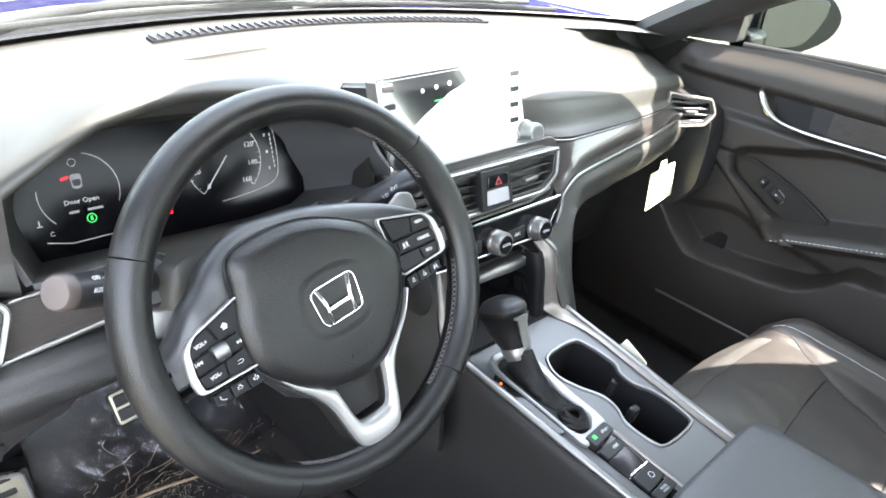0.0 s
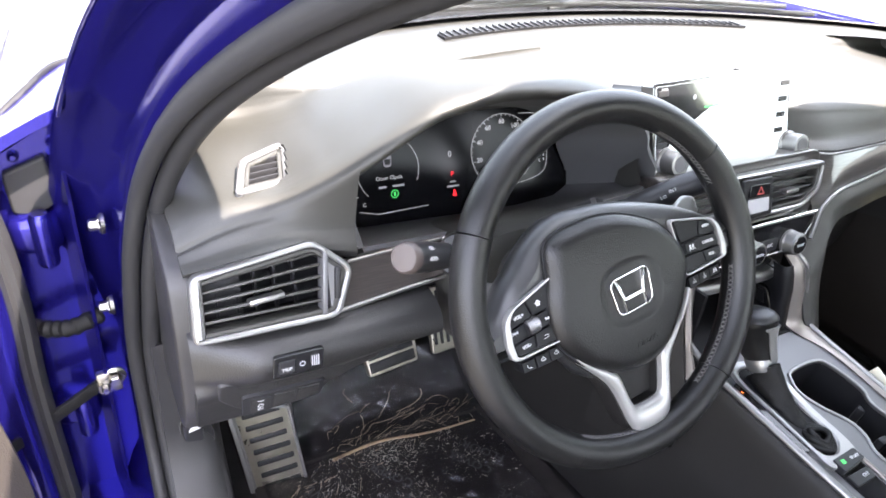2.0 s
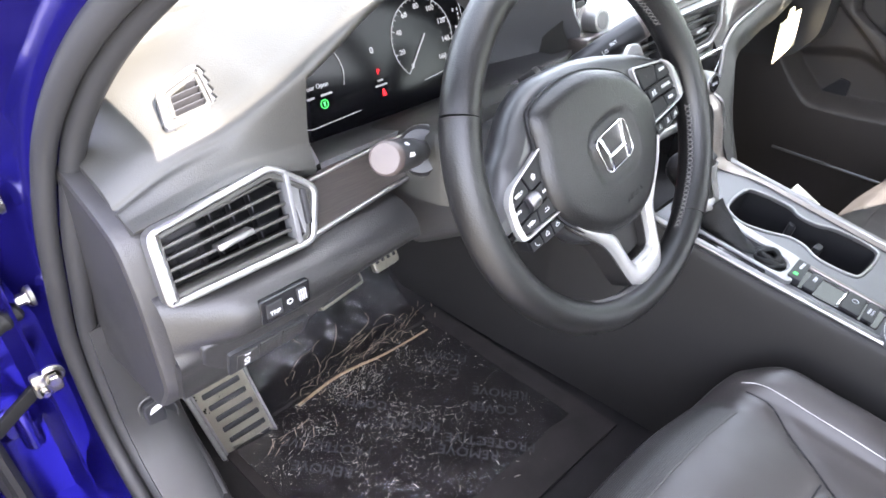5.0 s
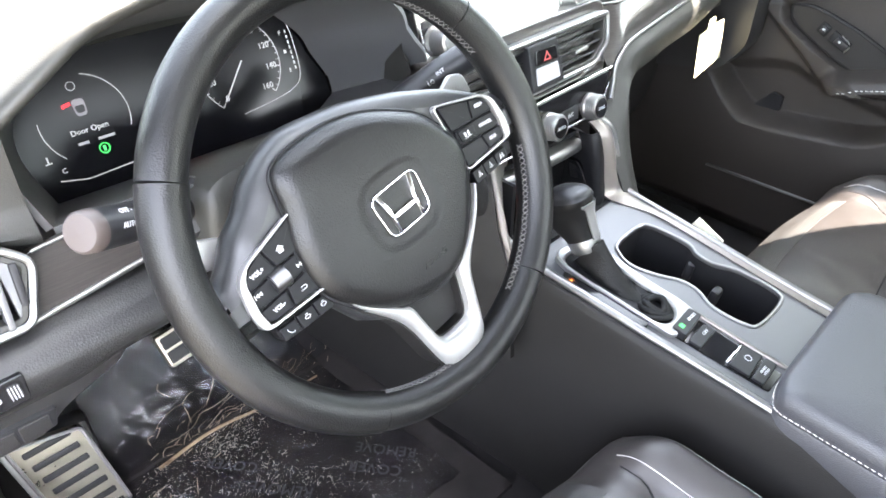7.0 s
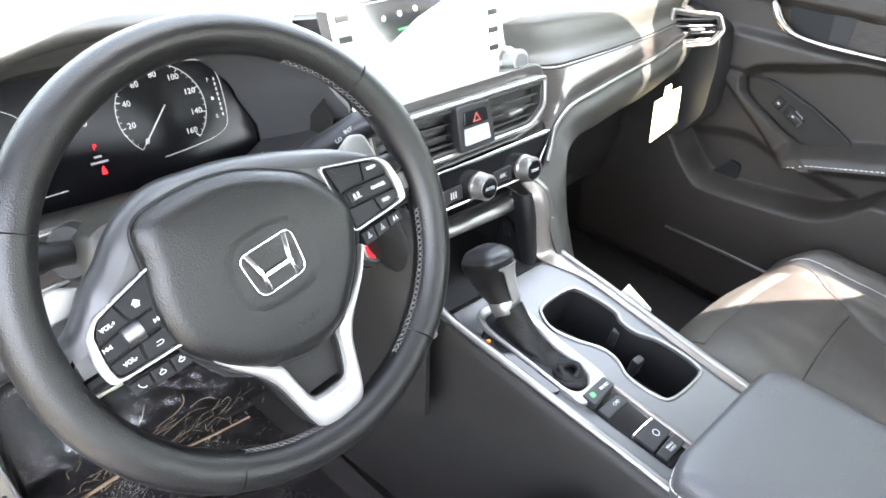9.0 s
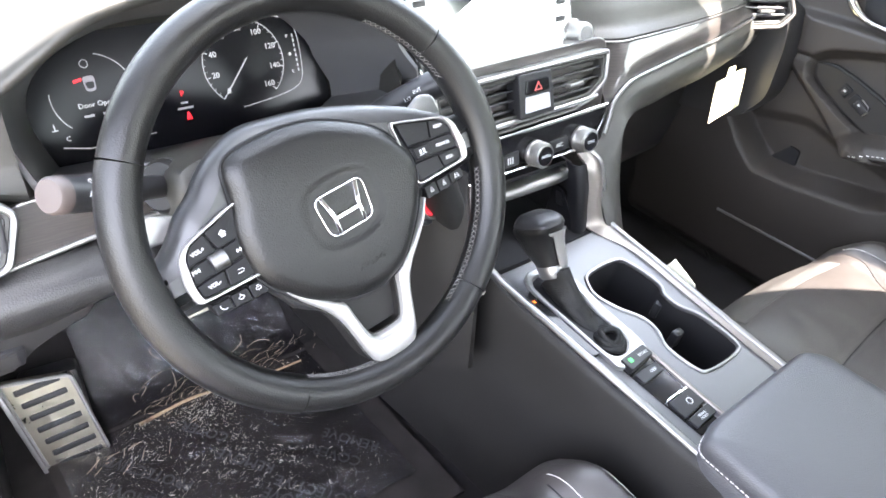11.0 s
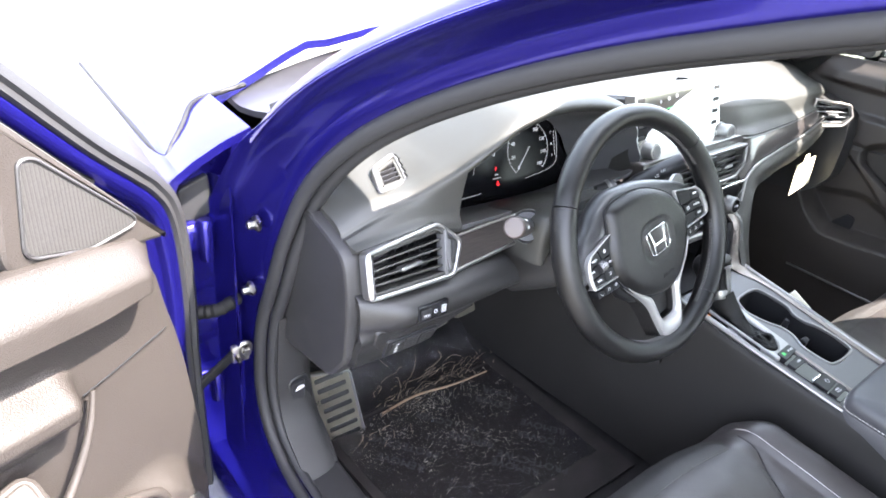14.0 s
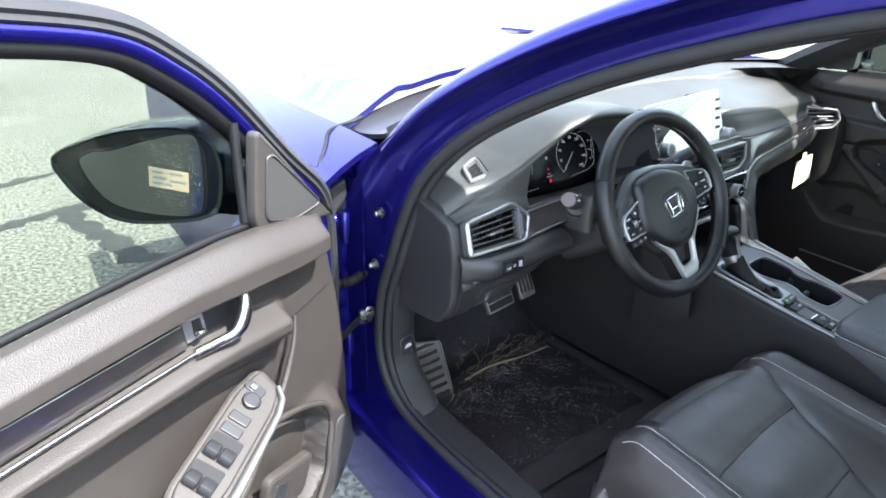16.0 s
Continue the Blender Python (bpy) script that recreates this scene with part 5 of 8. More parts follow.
for s in (-1, 1):
    o = rounded([(s * x, y) for x, y in ((0.074, 0.0385), (0.130, 0.0230), (0.1400, 0.0135), (0.1445, -0.0100), (0.1420, -0.0230), (0.1350, -0.0250), (0.0800, -0.0262))], 0.006)
    inn = rounded([(s * x, y) for x, y in ((0.0755, 0.0365), (0.1285, 0.0212), (0.1350, 0.0125), (0.1375, -0.0100), (0.1360, -0.0212), (0.1325, -0.0232), (0.0805, -0.0244))], 0.005)
    if s > 0:
        o, inn = o[::-1], inn[::-1]
    sp = part("spoke", ring(o, inn, -0.012, 0.009, PW, 0.0008), SPOKE, wheel, "satin silver spoke frame")
    part("key_pad", prism(grow(inn, -0.0004), -0.012, 0.0040, PW, 0.0005), DARK, sp, "black key bed")
    KB = {"upper_inner": [(0.0800, 0.0345), (0.1130, 0.0250), (0.1090, 0.0085), (0.0840, 0.0105)], "upper_outer": [(0.1145, 0.0245), (0.1275, 0.0200), (0.1335, 0.0125), (0.1350, 0.0055), (0.1105, 0.0083)],
          "lower_inner": [(0.0850, -0.0060), (0.1110, -0.0085), (0.1130, -0.0228), (0.0840, -0.0235)], "lower_outer": [(0.1125, -0.0087), (0.1365, -0.0108), (0.1350, -0.0198), (0.1320, -0.0218), (0.1145, -0.0227)]}
    for pts in KB.values():
        part("key", prism(rounded([(s * x, y) for x, y in pts][::-s], 0.0018), 0.003, 0.0066, PW, 0.0009), KEYPAD, sp, "smooth black key")
    part("rocker", prism(rounded([(s * x, y) for x, y in ((0.0860, 0.0090), (0.1100, 0.0070), (0.1340, 0.0040), (0.1365, -0.0070), (0.1320, -0.0092), (0.0865, -0.0045))][::-s], 0.0025), 0.003, 0.0062, PW, 0.0009), KEYPAD, sp, "smooth black rocker")
    if s > 0:
        for t, x, y, z, c in (("RES/+", 0.1225, 0.0160, 0.0069, 0.0042), ("CANCEL", 0.1215, -0.0012, 0.0066, 0.0042), ("SET/-", 0.1230, -0.0155, 0.0069, 0.0042)):
            words(t, c, PW @ T((x, y, z)) @ Matrix.Rotation(-0.12, 4, "Z"), WHITE, sp, bold=0.0001)
        part("rocker_half", prism(rounded([(0.0880, 0.0075), (0.1065, 0.0058), (0.1070, -0.0045), (0.0885, -0.0030)], 0.002), 0.005, 0.0078, PW, 0.0008), KEYPAD, sp)
        for x in (0.0945, 0.0985):
            part("key_mark", box((0.0022, 0.004, 0.0004), PW @ T((x, 0.0018, 0.0079)), 0), WHITE, sp)
        part("key_mark", box((0.0085, 0.0006, 0.0004), PW @ T((0.0968, -0.0012, 0.0079)), 0), WHITE, sp)
    else:
        for t, x, y in (("VOL+", -0.1240, 0.0135), ("VOL-", -0.1235, -0.0155)):
            words(t, 0.0046, PW @ T((x, y, 0.0069)) @ Matrix.Rotation(0.08, 4, "Z"), WHITE, sp, bold=0.0001)
        part("home_mark", prism([(-0.1025, 0.0155), (-0.0985, 0.0155), (-0.0985, 0.0182), (-0.0970, 0.0182), (-0.1005, 0.0212), (-0.1040, 0.0182), (-0.1025, 0.0182)], 0.0062, 0.0069, PW, 0), WHITE, sp)
        part("back_mark", tube([PW @ Vector((-0.1005 + x, -0.0155 + y, 0.0068)) for x, y in ((-0.0020, 0.0016), (0.0018, 0.0016), (0.0028, 0.0004), (0.0018, -0.0010), (-0.0030, -0.0010))], 0.0004, 4), WHITE, sp)
        for x, d in ((-0.1285, -1), (-0.0965, 1)):
            for k in (0, 1):
                part("key_mark", prism([(x + 0.0028 * k * d, -0.0014), (x + (0.0028 * k + 0.0026) * d, 0.0003), (x + 0.0028 * k * d, 0.0020)][::d], 0.0058, 0.0066, PW, 0), WHITE, sp)
            part("key_mark", box((0.0007, 0.0036, 0.0004), PW @ T((x + 0.0060 * d, 0.0003, 0.0064)), 0), WHITE, sp)
    low = [(s * x, y) for x, y in ((0.0860, -0.0300), (0.1330, -0.0290), (0.1330, -0.0390), (0.1290, -0.0420), (0.0960, -0.0440), (0.0880, -0.0425))]
    part("lower_bed", prism(rounded(low[::-s], 0.003), -0.012, 0.0005, PW, 0.0005), DARK, sp)
    for x0, x1, y0 in ((0.0865, 0.1005, -0.0430), (0.1013, 0.1165, -0.0425), (0.1173, 0.1325, -0.0410)):
        part("lower_key", prism(rounded([(s * x0, -0.0305), (s * x1, -0.0300), (s * x1, y0 + 0.0005), (s * x0, y0)][::-s], 0.0018), -0.01, 0.004, PW, 0.0012), KEYPAD, sp, "black lower key")
    for q, x in enumerate((0.1250, 0.1090, 0.0935)):
        y = -0.0357
        if s < 0 and q == 0:
            marks = [[(-0.0020, 0.0022), (-0.0022, 0.0005), (-0.0008, -0.0014), (0.0012, -0.0024), (0.0024, -0.0018)]]
        elif s < 0:
            marks = [[(0.0024 * math.cos(a * 0.7), 0.0013 * math.sin(a * 0.7)) for a in range(10)], [(-0.0008, 0.0024), (0.0010, 0.0024)]]
        elif q == 0:
            marks = [[(-0.0012, 0.0024), (-0.0026, -0.0022)], [(0.0012, 0.0024), (0.0026, -0.0022)], [(-0.0012, 0.0008), (0.0012, 0.0008), (0.0014, -0.0014), (-0.0014, -0.0014), (-0.0012, 0.0008)]]
        else:
            marks = [[(-0.0024, -0.0020), (0.0024, -0.0020)], [(-0.0018, -0.0005), (0.0018, -0.0005)], [(-0.0010, 0.0010), (0.0010, 0.0010)], [(-0.0004, 0.0024), (0.0004, 0.0024)]]
        for mk in marks:
            part("key_mark", tube([PW @ Vector((s * x + dx, y + dy, 0.0042)) for dx, dy in mk], 0.0004, 4), WHITE, sp)
# ribbed silver roller on the left pad
roll = part("roller", tube([PW @ Vector((-0.1190, -0.0005, 0.0045)), PW @ Vector((-0.1055, 0.0005, 0.0045))], 0.0078, 20), SMOOTH, wheel, "ribbed grey roller")
bm = bmesh.new()
for k in range(11):
    x = -0.1180 + 0.00115 * k
    tube([PW @ Vector((x, 0.0079 * math.sin(a), 0.0045 + 0.0079 * math.cos(a))) for a in [-1.5 + 0.3 * q for q in range(11)]], 0.0003, 4, bm=bm)
part("roller_rib", bm, SILVER, roll)
# silver V spoke below, broad at its foot, with a dark triangular well
VH = [(0.0835, -0.037), (0.070, -0.060), (0.0475, -0.0865), (0.038, -0.1035), (0.0325, -0.123), (0.0275, -0.143), (0.0215, -0.156), (0.010, -0.1605)]
VI = [(0.008, -0.1315), (0.0165, -0.129), (0.021, -0.12), (0.0255, -0.102), (0.0285, -0.089), (0.036, -0.082), (0.0665, -0.058), (0.0805, -0.037)]
pairs = list(zip(VH, VI[::-1]))
vline = [((-a[0], a[1]), (-b[0], b[1])) for a, b in pairs] + pairs[::-1]
outer_l = spline([(a[0], a[1], 0) for a, b in vline], 5)
inner_l = spline([(b[0], b[1], 0) for a, b in vline], 5)
crown = ((0.0, -0.001), (0.05, 0.0045), (0.14, 0.0068), (0.35, 0.0080), (0.65, 0.0078), (0.86, 0.0066), (0.95, 0.0045), (1.0, -0.001))
part("lower_spoke", sheet([[WM @ Vector((*a.lerp(b, t).xy, z)) for t, z in crown] for a, b in zip(outer_l, inner_l)], 0.002), SPOKE, wheel, "satin silver V-shaped lower spoke", 60)
part("lower_spoke_body", sheet([[WM @ Vector((*a.lerp(b, t).xy, z)) for t, z in ((0.03, -0.001), (0.03, -0.026), (0.97, -0.026), (0.97, -0.001))] for a, b in zip(outer_l, inner_l)], 0.002), KSIDE, wheel, "black body of the lower spoke", 40)
rows = [[WM @ Vector((x, y, z)) for x, y in ((-0.040, -0.080), (-0.030, -0.100), (-0.021, -0.128), (0.021, -0.128), (0.030, -0.100), (0.040, -0.080))] for z in (-0.034, -0.010)]
part("lower_spoke_back", loft(rows), KSIDE, wheel, "charcoal well of the lower spoke")
# shift paddles
for s in (-1, 1):
    part("paddle", prism(rounded([(s * 0.10, 0.028), (s * 0.139, 0.047), (s * 0.153, 0.042), (s * 0.1555, 0.0225), (s * 0.139, 0.022), (s * 0.1, 0.008)][::s], 0.005), -0.036, -0.030, WM, 0.002), SPOKE, wheel, "silver shift paddle")

# ---- steering column and stalks ----
col = thing("steering_column", (-0.369, 0.2, 0.75), "black steering column shroud with two control stalks", "steering column")
rows = []
for t, hw, hh in ((0, 0.06, 0.055), (0.3, 0.075, 0.065), (0.7, 0.085, 0.072), (1, 0.09, 0.075)):
    mm = WM @ T((0, 0.0 - 0.01 * t, -0.045 - 0.19 * t)) @ Matrix.Rotation(radians(-9), 4, "Z")
    o = rounded([(-hw, -hh), (hw, -hh), (hw, hh * 0.75), (-hw, hh * 0.75)], 0.035, 6)
    rows.append([mm @ Vector((x, y, 0)) for x, y in o])
part("shroud", loft(rows), HARD, col, "black grained column shroud", 50)
rows = []
for y, z, k in ((0.125, 0.805, 0.88), (0.127, 0.845, 0.92), (0.135, 0.858, 0.96), (0.16, 0.853, 1.0), (0.2, 0.836, 1.0), (0.25, 0.812, 1.02), (0.295, 0.789, 1.05)):
    rows.append(spline([(-0.37 + k * x, y, max(z + dz, 0.772 - 0.1 * (y - 0.125))) for x, dz in ((-0.108, -0.09), (-0.106, -0.035), (-0.094, -0.008), (-0.06, 0.001), (0.0, 0.002), (0.06, -0.003), (0.11, -0.014), (0.13, -0.04), (0.134, -0.09))], 4))
part("upper_cover", sheet(rows, -0.004), DASH, col, "charcoal upper column cover", 50)


ENDCAP = material("warm_grey_plastic", (0.058, 0.046, 0.042), 0.45, grain=0.3, grain_size=1500, blotch=0.08, spec=0.4)


def stalk(p0, p1, tip_label):
    p0, p1 = Vector(p0), Vector(p1)
    d = (p1 - p0)
    m = T(p0) @ d.to_track_quat("Z", "Y").to_matrix().to_4x4()
    L = d.length
    part("collar", lathe([(0.026, 0.0), (0.026, 0.026), (0.022, 0.032), (0.014, 0.032)], m, 28), SMOOTH, col, "black collar ring")
    part("collar_ring", lathe([(0.0262, 0.018), (0.0268, 0.020), (0.0268, 0.0225), (0.0262, 0.0245)], m, 28), SILVER, col, "silver ring round the collar")
    s = part("stalk", lathe([(0.010, 0), (0.011, L * 0.35), (0.0138, L * 0.42), (0.0146, L * 0.6)], m, 28), SMOOTH, col, "black control stalk")
    part("stalk_knob", lathe([(0.0146, L * 0.6), (0.0152, L * 0.7), (0.0154, L * 0.93)], m, 28), SMOOTH, s, tip_label)
    part("stalk_end", lathe([(0.0154, L * 0.93), (0.0148, L * 0.985), (0.0128, L), (0.0, L * 1.004)], m, 28), ENDCAP, s, "warm grey end cap")
    d = d.normalized()
    out = Vector((0.05, -0.72, 0.68))
    for t, f, a in (("OFF -", 0.78, 16), ("AUTO -", 0.78, -24)) if p1.x < -0.4 else (("INT", 0.7, 0), ("LO", 0.62, 14)):
        w = (Matrix.Rotation(radians(a), 3, d) @ (out - d * out.dot(d))).normalized()
        xx = -d if p1.x < -0.4 else d
        yy = w.cross(xx)
        pos = p0 + d * L * f + w * 0.0156
        words(t, 0.0058, Matrix(((xx.x, yy.x, w.x, pos.x), (xx.y, yy.y, w.y, pos.y), (xx.z, yy.z, w.z, pos.z), (0, 0, 0, 1))), WHITE, s, "lettering", 0.0003)


stalk((-0.452, 0.175, 0.812), (-0.572, 0.098, 0.878), "grey end of the lamp stalk")
stalk((-0.29, 0.175, 0.822), (-0.17, 0.11, 0.90), "end of the wiper stalk")

# start button and switch pods
stb = thing("start_button", (-0.148, 0.17, 0.68), "round red-lit engine start button in a silver ring", "button")
km = face_at((-0.148, 0.166, 0.697), 24, 8)
part("surround", lathe([(0.03, -0.05), (0.029, -0.012), (0.0262, -0.006), (0.02, -0.006)], km, 32), SMOOTH, stb, "black round surround")
part("ring", lathe([(0.0200, -0.02), (0.0200, 0.001), (0.0190, 0.0034), (0.0172, 0.0040), (0.0152, 0.0022), (0.0150, -0.004)], km, 36), SILVER, stb, "satin silver ring")
part("red_ring", lathe([(0.0150, -0.004), (0.0146, 0.0008), (0.0128, 0.0022), (0.0110, 0.0020)], km, 32), glow("red_ring", (0.75, 0.03, 0.045), 0.05), stb, "lit red ring")
part("cap", lathe([(0.0112, -0.004), (0.0110, 0.0022), (0.0095, 0.0030), (0.0, 0.0026)], km, 32), glow("red_cap", (0.42, 0.012, 0.02), 0.02), stb, "dim red button cap")
words("ENGINE\nSTART\nSTOP", 0.0034, km @ T((0, 0.0045, 0.0031)), DIMGREY, stb, "lettering", 0.0003)
# grained pillar trim that runs down beside the button
PT = [(-0.156, 0.134, 0.742), (-0.143, 0.134, 0.712), (-0.131, 0.133, 0.688), (-0.119, 0.130, 0.662), (-0.108, 0.124, 0.632), (-0.099, 0.114, 0.602), (-0.096, 0.104, 0.580)]
part("pillar_trim", sheet([spline([(x - 0.014, y + 0.030, z - 0.006), (x - 0.008, y + 0.006, z - 0.002), (x + 0.004, y, z), (x + 0.018, y + 0.006, z + 0.004), (x + 0.024, y + 0.03, z + 0.004)], 3) for x, y, z in spline(PT, 4)], -0.004), KNEE, thing("stack_trim", PT[-1], "grained black trim beside the center stack", "trim"), "", 60)
swp = thing("switch_panel", (-0.6605, 0.141, 0.733), "black trip and dimmer switch panel", "switch")
km = face_at((-0.6605, 0.1405, 0.7465), 4)
part("plate", prism(rounded([(-0.027, -0.0125), (0.025, -0.0115), (0.027, 0.0125), (-0.025, 0.0125)], 0.003), -0.01, 0.002, km, 0.001), PIANO, swp)
part("trip_key", prism(rounded([(-0.021, -0.008), (-0.005, -0.008), (-0.004, 0.007), (-0.020, 0.007)], 0.001), 0, 0.0035, km, 0.0006), SMOOTH, swp)
words("TRIP", 0.0055, km @ T((-0.0125, -0.003, 0.0038)), WHITE, swp)
part("dimmer_wheel", box((0.010, 0.014, 0.008), km @ T((0.017, 0.001, 0.0)), 0.003), RUBBER, swp)
for q in range(4):
    part("wheel_rib", box((0.0008, 0.012, 0.001), km @ T((0.0135 + 0.0022 * q, 0.001, 0.0042)), 0), GREYPRINT, swp)
part("key_mark", tube([km @ Vector((0.004 + 0.0026 * math.cos(a * 0.4), -0.001 + 0.0026 * math.sin(a * 0.4), 0.0022)) for a in range(16)], 0.0005, 4), WHITE, swp)
sw2 = thing("switch_panel", (-0.667, 0.18, 0.652), "black lower switch panel with assist keys", "switch")
km = face_at((-0.667, 0.1765, 0.673), -20)
part("plate", prism(rounded([(-0.044, -0.021), (0.042, -0.014), (0.046, 0.016), (-0.046, 0.021)], 0.004), -0.01, 0.003, km, 0.001), SMOOTH, sw2)
for x0, x1 in ((-0.037, -0.015), (-0.012, 0.011), (0.014, 0.038)):
    part("assist_key", prism(rounded([(x0, -0.014), (x1, -0.012), (x1, 0.012), (x0, 0.014)], 0.0015), 0, 0.0042, km, 0.0008), HARD, sw2)
words("OFF", 0.0036, km @ T((-0.026, -0.0095, 0.0045)), WHITE, sw2)
part("key_mark", tube([km @ Vector((-0.026 + 0.0028 * math.cos(a * 0.4), -0.002 + 0.0034 * math.sin(a * 0.4), 0.0043)) for a in range(16)], 0.0006, 4), WHITE, sw2)
part("key_mark", tube([km @ Vector((-0.026 + 0.0032 * math.cos(3.3 + a * 0.3), 0.0105 + 0.0022 * math.sin(3.3 + a * 0.3), 0.0043)) for a in range(9)], 0.0006, 4), WHITE, sw2)


# ---- centre console ----
KS = 0.154
KM = Matrix.Translation((0, 0, 0.5934)) @ Matrix.Rotation(math.atan(KS), 4, "X") @ Matrix.Rotation(radians(-1.5), 4, "Y") @ T((0.0, 0, 0))
KM = KM @ T((0, 0, -0.001))
cons = thing("center_console", (0.03, -0.1, 0.25), "grey and black center console with silver side rails", "console")
CUP = [(0.02, 0.018), (0.035, 0.03), (0.085, 0.032), (0.102, 0.02), (0.112, -0.03), (0.103, -0.05), (0.104, -0.075), (0.12, -0.105), (0.125, -0.155), (0.11, -0.168), (0.055, -0.168), (0.04, -0.155), (0.034, -0.115), (0.044, -0.09), (0.043, -0.065), (0.025, -0.035), (0.014, -0.005)]
cup = [(p.x, p.y) for p in spline([(x, y, 0) for x, y in CUP], 4, True)]
# body below
rows = []
for y, l, r, z in ((0.6, -0.15, 0.15, 0.66), (0.3, -0.125, 0.145, 0.655), (0.16, -0.108, 0.142, 0.645), (0.06, -0.098, 0.142, 0.609), (-0.1, -0.084, 0.148, 0.587), (-0.26, -0.074, 0.158, 0.575), (-0.62, -0.074, 0.162, 0.57)):
    rows.append([(l - 0.03, y, 0.24), (l - 0.03, y, 0.34), (l - 0.012, y, 0.48), (l - 0.004, y, z - 0.02), (l + 0.004, y, z - 0.008), (r - 0.004, y, z - 0.008), (r + 0.004, y, z - 0.02), (r + 0.012, y, 0.48), (r + 0.03, y, 0.34), (r + 0.03, y, 0.24)])


def side(rows, i0, i1):
    return [[r[k] for k in range(i0, i1)] for r in rows]


part("side_wall", sheet([spline(r, 3) for r in side(rows, 0, 5)], 0.012), KSIDE, cons, "charcoal console side wall", 50)
part("side_wall", sheet([spline(r, 3) for r in side(rows, 5, 10)], 0.012), KSIDE, cons, "charcoal console side wall", 50)


def plate_with_hole(outer, hole, z0, z1, m):
    """A plate with an opening, its two rims joined by angle."""
    bm = bmesh.new()
    cx = sum(p[0] for p in hole) / len(hole)
    cy = sum(p[1] for p in hole) / len(hole)
    big = []
    k = len(outer)
    for hx, hy in hole:
        d = Vector((hx - cx, hy - cy))
        best = 9
        for i in range(k):
            a, b = Vector(outer[i]), Vector(outer[(i + 1) % k])
            e = b - a
            den = d.x * e.y - d.y * e.x
            if abs(den) < 1e-12:
                continue
            w = a - Vector((cx, cy))
            t = (w.x * e.y - w.y * e.x) / den
            s = (w.x * d.y - w.y * d.x) / den
            if t > 0 and -1e-6 <= s <= 1 + 1e-6:
                best = min(best, t)
        big.append((cx + d.x * best, cy + d.y * best))
    return ring(big, hole, z0, z1, m, 0.0008, bm)


# grey top plate round the cup holder, and the driver's half with shifter
part("top_plate", plate_with_hole([(0.004, -0.235), (0.145, -0.235), (0.140, 0.085), (0.10, 0.115), (-0.005, 0.12)], cup, -0.012, 0.0, KM), GREY, cons, "satin grey top plate")
part("cup_rim", ring(grow(cup, 0.0035), grow(cup, -0.001), -0.004, 0.003, KM, 0.0012), SILVER, cons, "silver cup holder rim")
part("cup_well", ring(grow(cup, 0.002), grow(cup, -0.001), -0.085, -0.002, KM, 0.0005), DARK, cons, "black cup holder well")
part("cup_floor", prism(grow(cup, 0.001), -0.09, -0.083, KM, 0), RUBBER, cons, "black cup holder floor")
for x, y, r in ((0.105, -0.05, 0.3), (0.048, -0.075, 0.2), (0.085, -0.1, 0.0)):
    part("cup_tab", box((0.018, 0.012, 0.03), KM @ T((x, y, -0.03)) @ Matrix.Rotation(r, 4, "Z"), 0.004), SMOOTH, cons)
drv = rounded([(-0.085, 0.10), (-0.062, -0.238), (0.006, -0.238), (0.0, 0.10)], 0.004)
part("shift_plate", prism(drv, -0.014, -0.002, KM, 0.001), GREY, cons, "satin grey shift plate")
# shift gate
gate = [(p.x, p.y) for p in spline([(x, y, 0) for x, y in ((-0.050, 0.071), (-0.0625, 0.045), (-0.058, -0.035), (-0.0535, -0.085), (-0.050, -0.107), (-0.0278, -0.112), (0.000, -0.107), (0.0075, -0.085), (0.004, -0.03), (0.004, 0.035), (-0.02, 0.065))], 4, True)]
gate_in = [(p.x, p.y) for p in spline([(x, y, 0) for x, y in ((-0.047, 0.058), (-0.0590, 0.038), (-0.0545, -0.032), (-0.0500, -0.075), (-0.043, -0.091), (-0.028, -0.094), (-0.0177, -0.0885), (-0.008, -0.0746), (-0.0105, -0.025), (-0.0085, 0.030), (-0.022, 0.054))], 4, True)]
part("gate_ring", ring(gate, gate_in, -0.006, 0.007, KM, 0.0025), SPOKE, cons, "satin silver shift surround")
part("gate_floor", prism(grow(gate, -0.004), -0.008, 0.001, KM, 0), DARK, cons)
part("gear_strip", prism(rounded([(-0.0785, 0.036), (-0.067, 0.046), (-0.0530, -0.076), (-0.0610, -0.079), (-0.0725, -0.071)], 0.006), -0.004, 0.003, KM, 0.001), PIANO, cons, "gloss black gear indicator strip")
part("gear_lamp", box((0.004, 0.004, 0.001), KM @ T((-0.073, 0.028, 0.0025)), 0), glow("amber_lamp", (0.9, 0.2, 0.03), 0.3), cons, "lit amber gear letter")
for k in range(4):
    part("gear_mark", box((0.004, 0.005, 0.0005), KM @ T((-0.0705 + 0.0025 * k, 0.008 - 0.02 * k, 0.0024)), 0), GREYPRINT, cons)
